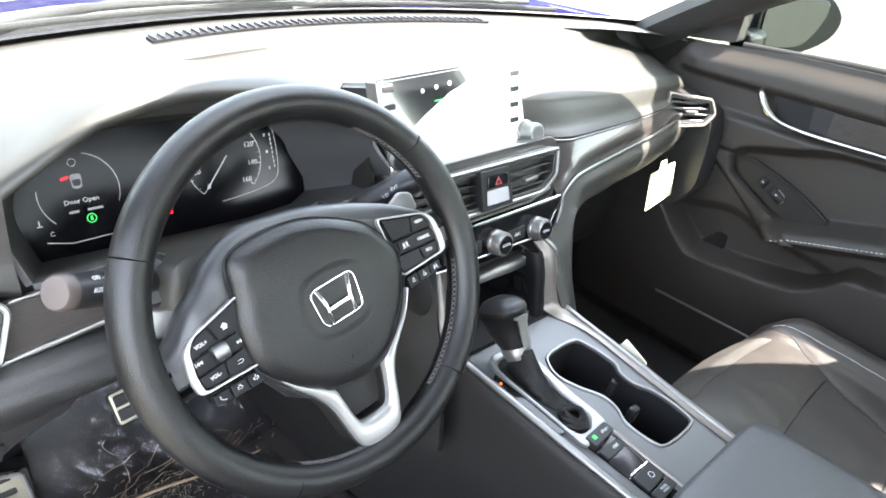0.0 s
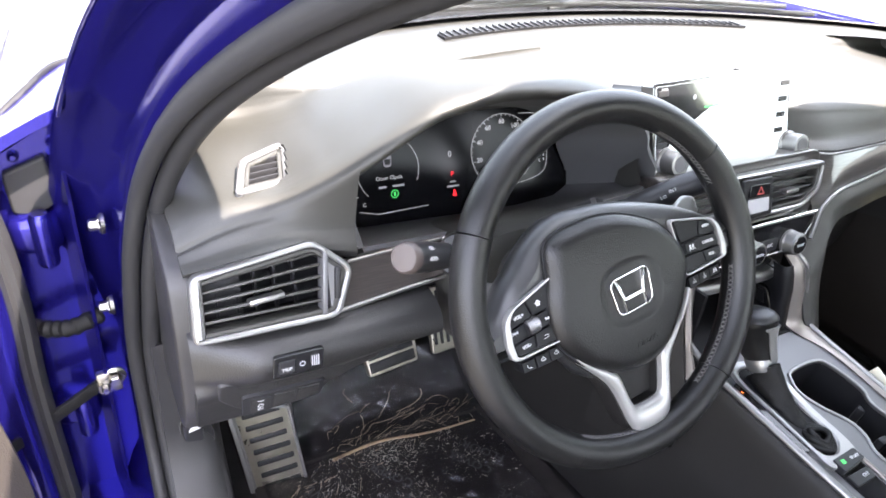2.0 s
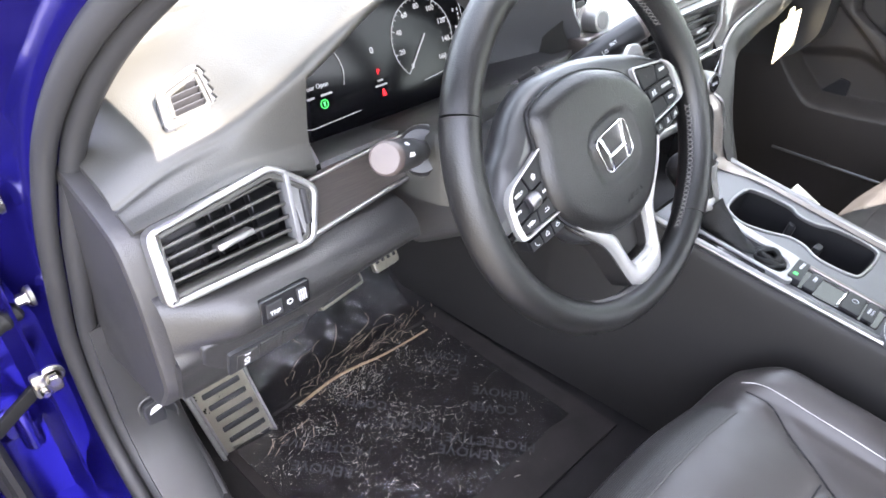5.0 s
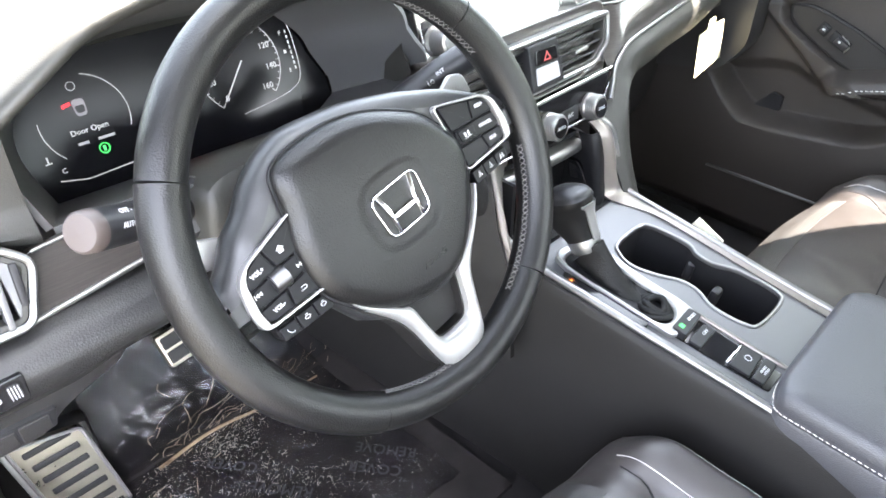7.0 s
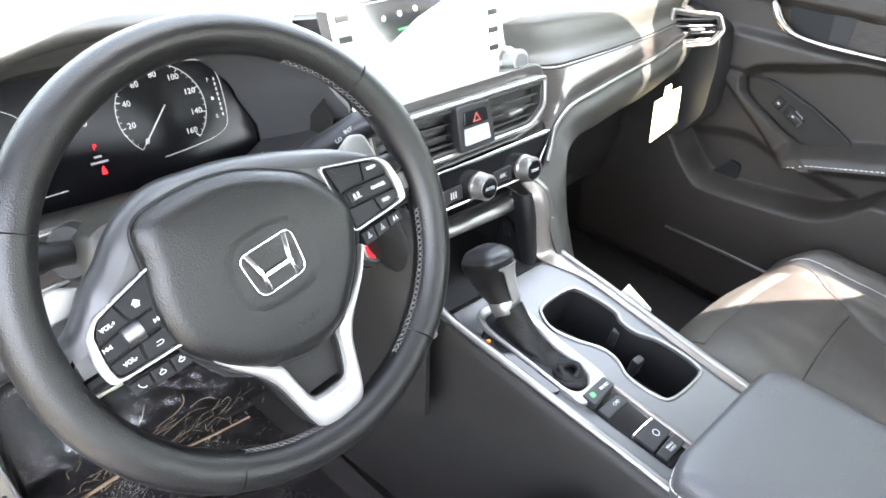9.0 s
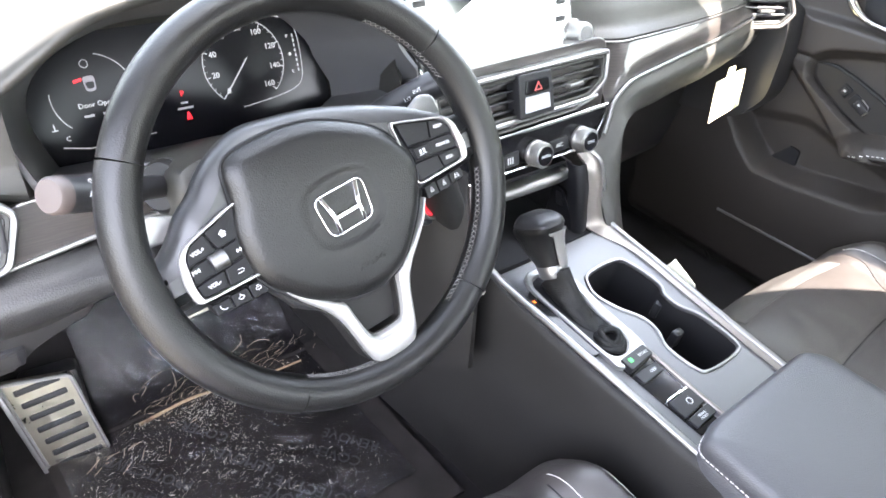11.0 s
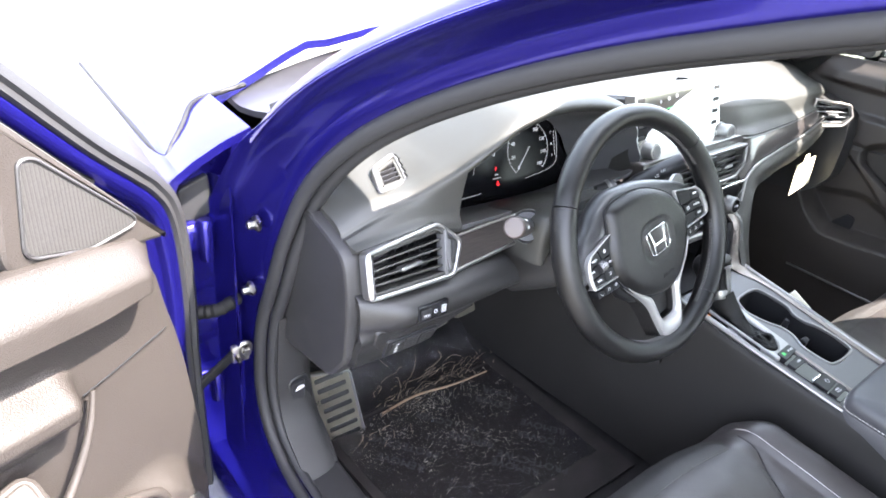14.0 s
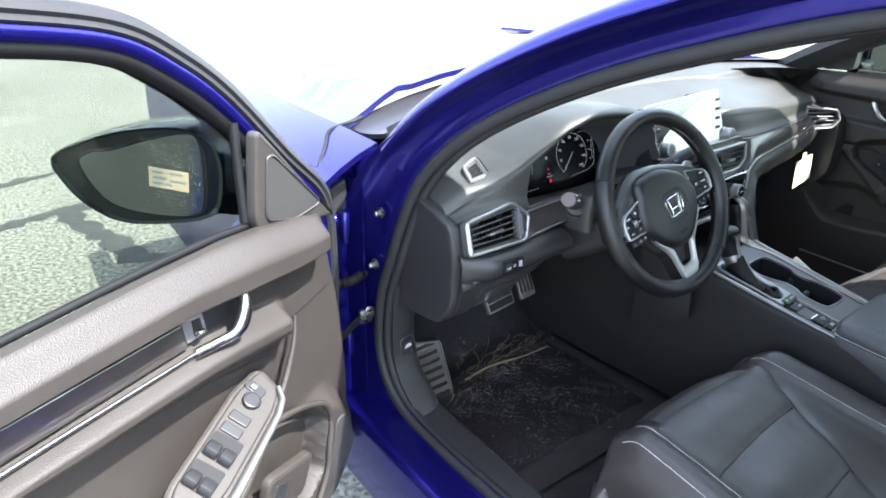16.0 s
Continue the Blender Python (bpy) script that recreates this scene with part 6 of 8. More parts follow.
# switches behind the shifter
for name, pts, lbl in (("mode_switch", [(-0.0445, -0.1005), (-0.0005, -0.0975), (0.0015, -0.1145), (-0.0435, -0.1195)], "black drive mode switch"), ("stop_switch", [(-0.0405, -0.1235), (-0.0025, -0.1225), (-0.0005, -0.1375), (-0.0390, -0.1395)], "black idle-stop switch"),
                       ("brake_switch", [(-0.0345, -0.1735), (0.0065, -0.1715), (0.0090, -0.1955), (-0.0325, -0.1990)], "black parking brake switch"), ("hold_switch", [(-0.0315, -0.2015), (0.0095, -0.1982), (0.0110, -0.2130), (-0.0300, -0.2160)], "black brake hold switch")):
    hz = 0.0095 if name == "mode_switch" else 0.003
    b = part(name, prism(rounded(pts, 0.003), -0.004, hz, KM, 0.0012), SMOOTH, cons, lbl)
    c = [sum(p[i] for p in pts) / 4 for i in (0, 1)]
    if name == "mode_switch":
        words("SPORT", 0.0056, KM @ T((c[0] + 0.010, c[1], hz + 0.0003)), WHITE, b)
        part("key_mark", box((0.006, 0.006, 0.0004), KM @ T((c[0] - 0.012, c[1], hz + 0.0002)), 0), GREEN, b, "green lit mark")
    elif name == "stop_switch":
        words("OFF", 0.0065, KM @ T((c[0] + 0.007, c[1], 0.0033)), WHITE, b)
    elif name == "hold_switch":
        words("BRAKE\nHOLD", 0.0044, KM @ T((c[0], c[1], 0.0033)), WHITE, b)
    else:
        part("key_mark", tube([KM @ Vector((c[0] + 0.004 + 0.004 * math.cos(a * 0.42), c[1] + 0.004 * math.sin(a * 0.42), 0.0033)) for a in range(16)], 0.0006, 4), WHITE, b)
part("switch_bed", prism(rounded([(-0.0465, -0.099), (0.0025, -0.096), (0.0130, -0.222), (-0.0315, -0.224)], 0.004), -0.003, -0.0003, KM, 0.0005), PIANO, cons, "gloss black switch bed")
part("silver_key", box((0.040, 0.0035, 0.006), KM @ T((-0.0145, -0.1705, 0.001)) @ Matrix.Rotation(0.04, 4, "Z"), 0.0015), CHROME, cons, "chrome pull edge")
# silver rails either side
RL = spline([(-0.10, 0.16, 0.645), (-0.093, 0.09, 0.612), (-0.088, 0.05, 0.603), (-0.078, -0.06, 0.587), (-0.07, -0.16, 0.575), (-0.066, -0.25, 0.567)], 6)
part("rail", tube(RL, 0.0055, 10, up=(1, 0, 0)), SILVER, cons, "satin silver rail", 60)
RR = spline([(0.108, 0.134, 0.724), (0.121, 0.121, 0.709), (0.129, 0.114, 0.682), (0.133, 0.103, 0.642), (0.136, 0.088, 0.618), (0.140, 0.06, 0.6085), (0.1425, 0.01, 0.6005), (0.143, -0.06, 0.5905), (0.145, -0.15, 0.577), (0.149, -0.235, 0.5645)], 6)
part("rail", tube(RR, 0.0045, 10, up=(1, 0, 0)), SILVER, cons, "satin silver rail", 60)
part("ridge", tube([KM @ Vector(p) for p in ((0.0045, -0.100, 0.001), (0.0065, -0.135, 0.002), (0.0105, -0.185, 0.002), (0.0150, -0.223, 0.001))], 0.0032, 8), BRONZE, cons, "bronze-grey raised ridge", 60)
# upright wings from console to centre stack
for s in (1, -1):
    if s > 0:
        W = [[(0.084, 0.134, 0.726), (0.096, 0.128, 0.727), (0.108, 0.134, 0.724)], [(0.091, 0.117, 0.708), (0.106, 0.113, 0.709), (0.121, 0.121, 0.709)], [(0.092, 0.110, 0.680), (0.110, 0.104, 0.681), (0.129, 0.114, 0.682)], [(0.092, 0.104, 0.645), (0.112, 0.097, 0.643), (0.133, 0.103, 0.642)], [(0.092, 0.098, 0.622), (0.114, 0.090, 0.620), (0.136, 0.088, 0.618)], [(0.106, 0.078, 0.6095), (0.124, 0.068, 0.6105), (0.140, 0.06, 0.6075)], [(0.125, 0.03, 0.6035), (0.133, 0.02, 0.6040), (0.1425, 0.01, 0.6005)], [(0.129, -0.06, 0.5895), (0.136, -0.06, 0.5915), (0.143, -0.06, 0.5895)], [(0.131, -0.15, 0.5755), (0.138, -0.15, 0.5775), (0.145, -0.15, 0.576)], [(0.135, -0.235, 0.5625), (0.142, -0.235, 0.5645), (0.149, -0.235, 0.5635)]]
        W = list(zip(*[spline([r[i] for r in W], 4) for i in range(3)]))
    else:
        W = [[(s * x, y, z) for x, y, z in row] for row in ([(0.06, 0.155, 0.712), (0.098, 0.146, 0.722), (0.104, 0.15, 0.72)], [(0.075, 0.16, 0.67), (0.112, 0.112, 0.675), (0.12, 0.13, 0.67)], [(0.085, 0.16, 0.63), (0.118, 0.092, 0.638), (0.128, 0.11, 0.63)], [(0.09, 0.14, 0.60), (0.126, 0.066, 0.611), (0.138, 0.08, 0.60)])]
    part("wing", sheet([spline(r, 4) for r in W], 0.006 * s), BRONZE, cons, "satin bronze-grey upright wing", 60)
    if s < 0:
        part("outer_wing", sheet([spline([(s * 0.108, 0.147, 0.742), (s * 0.135, 0.16, 0.755), (s * 0.165, 0.19, 0.75)], 4), spline([(s * 0.126, 0.11, 0.66), (s * 0.145, 0.15, 0.655), (s * 0.165, 0.2, 0.65)], 4), spline([(s * 0.14, 0.07, 0.60), (s * 0.155, 0.12, 0.58), (s * 0.165, 0.2, 0.56)], 4), spline([(s * 0.155, 0.05, 0.50), (s * 0.165, 0.12, 0.45), (s * 0.17, 0.2, 0.42)], 4)], 0.008 * s), KSIDE, cons, "charcoal wing side", 60)
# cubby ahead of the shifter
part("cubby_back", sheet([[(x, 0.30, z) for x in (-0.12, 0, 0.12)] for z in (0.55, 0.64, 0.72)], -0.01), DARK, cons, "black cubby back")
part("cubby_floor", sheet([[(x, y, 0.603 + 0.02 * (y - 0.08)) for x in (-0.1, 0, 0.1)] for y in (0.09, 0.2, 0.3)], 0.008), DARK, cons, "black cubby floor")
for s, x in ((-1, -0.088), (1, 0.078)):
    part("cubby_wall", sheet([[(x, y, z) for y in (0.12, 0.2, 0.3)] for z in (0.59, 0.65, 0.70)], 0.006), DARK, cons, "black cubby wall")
LIP = [(-0.10, 0.146, 0.690), (-0.05, 0.142, 0.6875), (0.0, 0.140, 0.6875), (0.05, 0.139, 0.6880), (0.072, 0.139, 0.6895), (0.084, 0.140, 0.6950), (0.086, 0.142, 0.702)]
part("cubby_lip", sheet([spline([(x, y + 0.004, z - 0.0065), (x, y - 0.001, z - 0.0045), (x, y, z + 0.0035), (x, y + 0.006, z + 0.0055), (x, y + 0.03, z + 0.007)], 3) for x, y, z in spline(LIP, 5)], -0.002), SILVER, cons, "satin silver cubby lip", 60)
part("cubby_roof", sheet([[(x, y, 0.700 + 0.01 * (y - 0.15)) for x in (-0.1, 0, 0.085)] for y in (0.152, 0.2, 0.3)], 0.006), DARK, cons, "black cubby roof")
SIDEWAYS = Matrix(((0, 0, -1, 0), (1, 0, 0, 0), (0, 1, 0, 0), (0, 0, 0, 1)))
pad = part("cubby_pad", prism(rounded([(0.158, 0.667), (0.137, 0.668), (0.122, 0.650), (0.111, 0.628), (0.104, 0.606), (0.165, 0.604)], 0.006), -0.079, -0.0725, SIDEWAYS, 0.002), PIANO, cons, "gloss black cubby side pad")
part("pad_slot", prism(rounded([(0.150, 0.660), (0.139, 0.661), (0.131, 0.642), (0.145, 0.640)], 0.003), -0.0735, -0.0717, SIDEWAYS, 0.0006), DARK, pad, "dark slot in the side pad")
part("cubby_frame", sheet([spline([(0.076, y + 0.022, z), (0.0765, y + 0.006, z), (0.082, y + 0.001, z + 0.001), (0.094, y + 0.004, z)], 3) for y, z in ((0.120, 0.712), (0.114, 0.700), (0.107, 0.675), (0.102, 0.645), (0.096, 0.618), (0.096, 0.604))], -0.003), KEYPAD, cons, "gloss black cubby frame", 60)
# armrest
arm = thing("armrest", (0.037, -0.42, 0.52), "black padded leather armrest lid with pale stitching", "armrest")
out = rounded([(-0.092, -0.64), (0.185, -0.64), (0.170, -0.245), (0.150, -0.2235), (-0.045, -0.2275), (-0.0765, -0.2385)], [0.02, 0.02, 0.02, 0.012, 0.012, 0.012], 5)
rows = []
for d, z in ((0.006, 0.515), (0.0, 0.522), (0.0, 0.572), (0.0015, 0.5745), (-0.0005, 0.577), (-0.0005, 0.592), (0.002, 0.599), (0.006, 0.6035), (0.010, 0.6055)):
    rows.append([(x, y, z) for x, y in grow(out, -d)])
for q, z in ((0.9, 0.6070), (0.7, 0.6085), (0.3, 0.6095)):
    rows.append([(0.045 + (x - 0.045) * q, -0.43 + (y + 0.43) * q, z) for x, y in grow(out, -0.010)])
part("lid", loft(rows), ARMREST, arm, "black padded lid", 60)
bm = bmesh.new()
edge = [Vector((x, y, 0.5800)) for x, y in grow(out, 0.0006)]
for a, b in zip(edge, edge[1:] + edge[:1]):
    k = max(1, int((b - a).length / 0.0062))
    for q in range(k):
        tube([a.lerp(b, q / k), a.lerp(b, (q + 0.62) / k)], 0.0007, 4, bm=bm)
part("stitching", bm, THREAD, arm, "pale stitching")

# ---- shifter ----
shf = thing("gear_shifter", (-0.03, -0.02, 0.59), "black leather gear shifter with a silver collar and gaiter", "gear shifter")
SX = -0.044
# rear and front edge of the lever from its collar to its crown: y, z, y, z, half width
LEVER = [(0.0190, 0.6320, 0.0470, 0.6120, 0.0165), (0.0270, 0.6460, 0.0610, 0.6250, 0.0175), (0.0330, 0.6620, 0.0780, 0.6360, 0.0205), (0.0375, 0.6790, 0.0910, 0.6490, 0.0225), (0.0395, 0.6910, 0.0980, 0.6590, 0.0245),
         (0.0405, 0.6990, 0.1000, 0.6680, 0.0252), (0.0440, 0.7045, 0.0995, 0.6770, 0.0240), (0.0520, 0.7075, 0.0970, 0.6860, 0.0205), (0.0620, 0.7075, 0.0890, 0.6950, 0.0140), (0.0710, 0.7050, 0.0800, 0.7010, 0.0050)]


def lean(k):
    """Sideways lean of the lever, towards the passenger at its foot."""
    return 0.009 * (1 - step(k, 0.0, 4.5))


def lever_row(k, swell=0.0):
    ry, rz, fy, fz, w = (smooth_interp(k, list(range(len(LEVER))), [q[i] for q in LEVER]) for i in range(5))
    c, h = Vector((SX + lean(k), (ry + fy) / 2, (rz + fz) / 2)), Vector((0, (fy - ry) / 2, (fz - rz) / 2))
    h = h * (1 + swell / max(h.length, 0.004))
    e = 0.85 - 0.2 * step(k, 2.5, 4.5)
    return [c + Vector(((w + swell) * math.copysign(abs(math.cos(a)) ** e, math.cos(a)), 0, 0)) + h * math.copysign(abs(math.sin(a)) ** e, math.sin(a)) for a in [2 * math.pi * j / 36 for j in range(36)]]


rows = []
g0, g1 = Vector((-0.0280, -0.016, 0.5850)), Vector((SX + lean(0), 0.033, 0.6220))
for q in range(25):
    t = q / 24
    c = Vector((g0.x + (g1.x - g0.x) * t ** 1.1, g0.y + (g1.y - g0.y) * t ** 1.15, g0.z + (g1.z - g0.z) * t ** 1.7))
    rx, ry = 0.0215 + (0.0150 - 0.0215) * t ** 0.5, 0.066 + (0.0160 - 0.066) * t ** 0.42
    w = 1 + 0.05 * math.sin(t * 34) * (1 - t)
    rows.append([c + Vector((rx * w * math.cos(a) * (1 + 0.07 * math.sin(3 * a + 7 * t)), ry * w * math.sin(a) * (1 + 0.04 * math.sin(4 * a + 11 * t)), 0.024 * t ** 1.5 * -math.sin(a) - 0.006 * (1 - t) * math.sin(a) ** 2)) for a in [2 * math.pi * j / 40 for j in range(40)]])
part("gaiter", loft(rows), GAITER, shf, "creased black leather gaiter", 70)
bm = bmesh.new()
for j in (3, 6):
    for k in range(1, 22):
        a, b = Vector(rows[k][j]), Vector(rows[k + 1][j])
        tube([a + Vector((0.0005, 0, 0.0008)), a.lerp(b, 0.6) + Vector((0.0005, 0, 0.0008))], 0.0005, 4, bm=bm)
part("stitching", bm, GREYTHREAD, shf, "grey gaiter seam")
bm = bmesh.new()
for q in range(3):
    tube([(-0.028 + (0.0185 - 0.0035 * q) * math.cos(a), -0.066 + (0.022 - 0.005 * q) * math.sin(a), 0.5815 + 0.004 * q + 0.003 * math.sin(2 * a + q)) for a in [2 * math.pi * j / 28 for j in range(28)]], 0.0042, 8, True, bm)
part("gaiter_fold", bm, GAITER, shf, "folded black leather at the gaiter's foot", 70)
part("collar", loft([lever_row(k, w) for k, w in ((-0.0, 0.0008), (0.15, 0.0018), (0.8, 0.0012), (1.0, 0.0002))]), SILVER, shf, "satin silver collar", 50)
part("knob", loft([lever_row(0.9 + 4.4 * q / 16) for q in range(17)]), LEATHER, shf, "black leather shift knob", 70)
part("knob_seam", tube(lever_row(5.27, 0.0001), 0.0009, 6, True), DARK, shf, "dark seam under the knob cap", 60)
part("knob_cap", loft([lever_row(5.3 + 3.7 * q / 14, 0.0006) for q in range(15)]), SMOOTH, shf, "smooth dark knob cap", 70)
strip = []
for k in range(13):
    row = lever_row(0.85 + 3.35 * k / 12, 0.0012)
    strip.append([row[j % 36] for j in range(26 - (1 if k > 10 else 0), 37 - (1 if k > 10 else 0))])
part("knob_strip", sheet(strip, 0.002), BRIGHT, shf, "satin silver strip down the knob", 50)


# ---- driver's door, standing open ----
HINGE = Vector((-0.87, 0.43, 0.0))
da = math.atan2(-0.45, -0.89)
D3 = Vector((math.cos(da), math.sin(da), 0))
N3 = Vector((-D3.y, D3.x, 0))
N3 = N3 if N3.y < 0 else -N3


def dp(a, o, z):
    """A place on the driver's door: along it from the hinge, out from its middle towards the seats, up."""
    return HINGE + D3 * a + N3 * o + Vector((0, 0, z))


door = thing("driver_door", (HINGE.x, HINGE.y, 0.3), "open driver door with blue edge and charcoal inner trim", "car door")
rows = []
for a in (0.044, 0.048, 0.06, 0.08, 0.11, 0.2, 0.3, 0.36, 0.6, 0.9, 1.1):
    q = 0.012 if a == 0.044 else 0.0
    top = smooth_interp(a, [0.044, 0.06, 0.085, 0.11, 0.17, 0.26, 1.1], [0.79, 0.85, 0.885, 0.90, 0.885, 0.84, 0.84])
    rows.append([dp(a, 0.0 - q, top), dp(a, -0.03, top + 0.01 - q), dp(a, -0.06 + q, top), dp(a, -0.09 + q, 0.72), dp(a, -0.09 + q, 0.5), dp(a, -0.06 + q, 0.3), dp(a, -0.03, 0.27 + q), dp(a, 0.0 - q, 0.27 + q), dp(a, 0.004 - q, 0.5), dp(a, 0.004 - q, 0.72)])
part("shell", loft(rows), BLUE, door, "glossy blue door shell", 50)

TOPA, TOPZ = [0.05, 0.13, 0.275, 0.42, 0.6, 1.1], [0.86, 0.872, 0.910, 0.928, 0.933, 0.936]
LOWA, LOWZ = [0.1, 0.167, 0.25, 0.4, 0.53, 1.1], [0.825, 0.825, 0.825, 0.840, 0.860, 0.88]
ARMA, ARMZ = [0.2, 0.29, 0.38, 0.475, 0.575, 0.70, 0.79, 1.1], [0.685, 0.691, 0.704, 0.724, 0.736, 0.750, 0.764, 0.795]
CHRA, CHRZ = [0.2, 0.32, 0.43, 0.55, 1.1], [0.772, 0.780, 0.795, 0.803, 0.820]


def door_off(a, z):
    """How far the driver door's inner trim stands out."""
    zt, zl, za, zc = (smooth_interp(a, u, v) for u, v in ((TOPA, TOPZ), (LOWA, LOWZ), (ARMA, ARMZ), (CHRA, CHRZ)))
    o = 0.072 + 0.010 * step(a, 0.1, 0.3)
    t = (z - zl) / max(0.01, zt - zl)
    if t > 0:
        o += 0.045 * step(t, 0.0, 0.22) * (1 - 0.75 * step(t, 0.5, 1.05)) * step(a, 0.165, 0.215)
    t = (z - za) / max(0.01, zc - za)
    if 0 < t < 1.15:
        o += 0.042 * step(t, 0.0, 0.6) * (1 - step(t, 0.7, 1.14)) * step(a, 0.296, 0.325)
    if z < za:
        o -= 0.008 * step(a, 0.33, 0.36) * step(za - z, 0.0, 0.012)
    # lower bin
    f = 0.10 + 0.10 * max(0.0, (0.36 - z) / 0.08) + 0.06 * max(0.0, (z - 0.42) / 0.09)
    o += 0.03 * step(a, f, f + 0.05) * step(z, 0.27, 0.31) * (1 - step(z, 0.48, 0.55))
    # grab pocket sunk into the trim
    d = min(((bx - ax) * (z - az) - (bz - az) * (a - ax)) / math.hypot(bx - ax, bz - az) for (ax, az), (bx, bz) in zip(POCKET, POCKET[1:] + POCKET[:1]))
    o -= 0.05 * step(d, 0.0, 0.014)
    return o


POCKET = [(0.33, 0.33), (0.46, 0.47), (0.40, 0.575), (0.30, 0.548), (0.235, 0.518), (0.217, 0.478), (0.248, 0.375)]
EA = [0.28, 0.337, 0.424, 0.575, 0.648, 0.757, 0.808, 0.86, 0.9]
EV = [0.14, 0.122, 0.11, 0.13, 0.139, 0.156, 0.165, 0.168, 0.168]
LEVEL = [0.0, 0.12, 0.30, 0.42, 0.62, 0.66, 0.74, 1.0]
rows = []
for k in range(181):
    row = []
    for q in range(161):
        u = (q / 160) ** 1.3
        zz = 0.28 + 0.68 * k / 180
        e = smooth_interp(zz, EA, EV)
        a = e + (1.1 - e) * u
        zt, zl, za, zc = (smooth_interp(a, m0, m1) for m0, m1 in ((TOPA, TOPZ), (LOWA, LOWZ), (ARMA, ARMZ), (CHRA, CHRZ)))
        z = smooth_interp(k / 180, LEVEL, [0.28, 0.40, 0.56, za - 0.012, zc - 0.012, zc + 0.008, zl, zt])
        row.append(dp(a, door_off(a, z) - (0.068 if q == 0 else 0.004 if q == 1 else 0), z))
    rows.append(row)
for back, drop in ((0.015, 0.0), (0.035, 0.012)):
    rows.append([p - N3 * back - Vector((0, 0, drop)) for p in rows[180]])
part("inner_trim", sheet(rows, 0.008), DOORTRIM, door, "charcoal grained inner trim", 40)
part("trim_seam", tube([dp(0.157, 0.0755, 0.738), dp(0.17, 0.077, 0.737), dp(0.24, 0.081, 0.731), dp(0.293, 0.086, 0.731)], 0.0012, 5), DARK, door, "", 60)

OUT = [(0.04, 0.30), (0.043, 0.445), (0.045, 0.595), (0.041, 0.70), (0.045, 0.80), (0.057, 0.862), (0.082, 0.903), (0.11, 0.932), (0.168, 0.988), (0.285, 1.114), (0.37, 1.182), (0.46, 1.232), (0.595, 1.262), (0.8, 1.29), (1.1, 1.305)]
ol = spline([(a, z, 0) for a, z in OUT], 6)


def frame_line(inward, o, start=0):
    """A line that runs along the window frame, a little inside its outer edge."""
    res = []
    for i in range(start, len(ol)):
        t = (ol[min(len(ol) - 1, i + 1)] - ol[max(0, i - 1)]).normalized()
        p = ol[i] + Vector((t.y, -t.x, 0)) * inward
        res.append(dp(p.x, o, p.y))
    return res


part("frame_seal", sheet([frame_line(i, o) for i, o in ((0.0, -0.03), (0.0, 0.0), (0.003, 0.010), (0.009, 0.014), (0.014, 0.010), (0.018, 0.014), (0.022, 0.006))], 0.006), RUBBER, door, "grey rubber frame seal", 60)
part("frame_flange", sheet([frame_line(i, o) for i, o in ((0.020, -0.004), (0.023, 0.006), (0.029, 0.012), (0.038, 0.011), (0.043, -0.002))], 0.005), BLUE, door, "blue painted window frame", 60)
part("frame_run", sheet([frame_line(i, o, 46) for i, o in ((0.042, 0.004), (0.048, 0.007), (0.056, 0.003), (0.058, -0.012))], 0.005), BELT, door, "black glass run", 60)
part("frame_skin", sheet([frame_line(i, o) for i, o in ((0.0, -0.028), (0.015, -0.045), (0.04, -0.045), (0.055, -0.03))], -0.006), BLACKPAINT, door, "black outer window frame", 60)
rows = []
for p in frame_line(0.05, -0.012, 48):
    q = p - HINGE
    a = q.dot(D3)
    rows.append([dp(a, 0.048, 0.88), dp(a, 0.022, (0.90 + p.z) / 2), dp(a, -0.012, p.z)])
gl = part("window_glass", sheet(rows, 0.004), GLASS, door, "clear side window", 60)
gl.visible_shadow = False
part("belt_seal", tube([dp(a, 0.062, smooth_interp(a, TOPA, TOPZ) - 0.002) for a in (0.33, 0.4, 0.5, 0.6, 0.8, 1.1)], 0.006, 8), BELT, door, "black belt seal", 60)
DM = Matrix.Translation(HINGE) @ Matrix(((D3.x, 0, N3.x, 0), (D3.y, 0, N3.y, 0), (0, 1, 0, 0), (0, 0, 0, 1)))
part("tweeter_sail", prism(rounded([(0.14, 0.868), (0.33, 0.9), (0.342, 0.93), (0.325, 1.06), (0.312, 1.062)], [0.008, 0.02, 0.01, 0.01, 0.01]), 0.066, 0.083, DM, 0.006), DOORTRIM, door, "charcoal corner sail")
SPK = bpy.data.materials.new("speaker_mesh")
SPK.use_nodes = True
_n, _l = SPK.node_tree.nodes, SPK.node_tree.links
_v, _g, _r = _n.new("ShaderNodeTexVoronoi"), _n.new("ShaderNodeNewGeometry"), _n.new("ShaderNodeValToRGB")
_v.inputs["Scale"].default_value, _v.inputs["Randomness"].default_value = 520, 0.15
_r.color_ramp.elements[0].color, _r.color_ramp.elements[0].position = (0.006, 0.006, 0.006, 1), 0.3
_r.color_ramp.elements[1].color, _r.color_ramp.elements[1].position = (0.035, 0.0335, 0.032, 1), 0.5
_l.new(_g.outputs["Position"], _v.inputs["Vector"]), _l.new(_v.outputs["Distance"], _r.inputs["Fac"]), _l.new(_r.outputs[0], _n["Principled BSDF"].inputs["Base Color"])
gr = rounded([(0.185, 0.908), (0.25, 0.904), (0.318, 0.925), (0.305, 1.02), (0.292, 1.018)], 0.014)
part("glass_channel", tube([dp(0.343, 0.062, 0.925), dp(0.334, 0.052, 1.0), dp(0.322, 0.04, 1.07)], 0.007, 8), BELT, door, "black upright glass channel", 60)
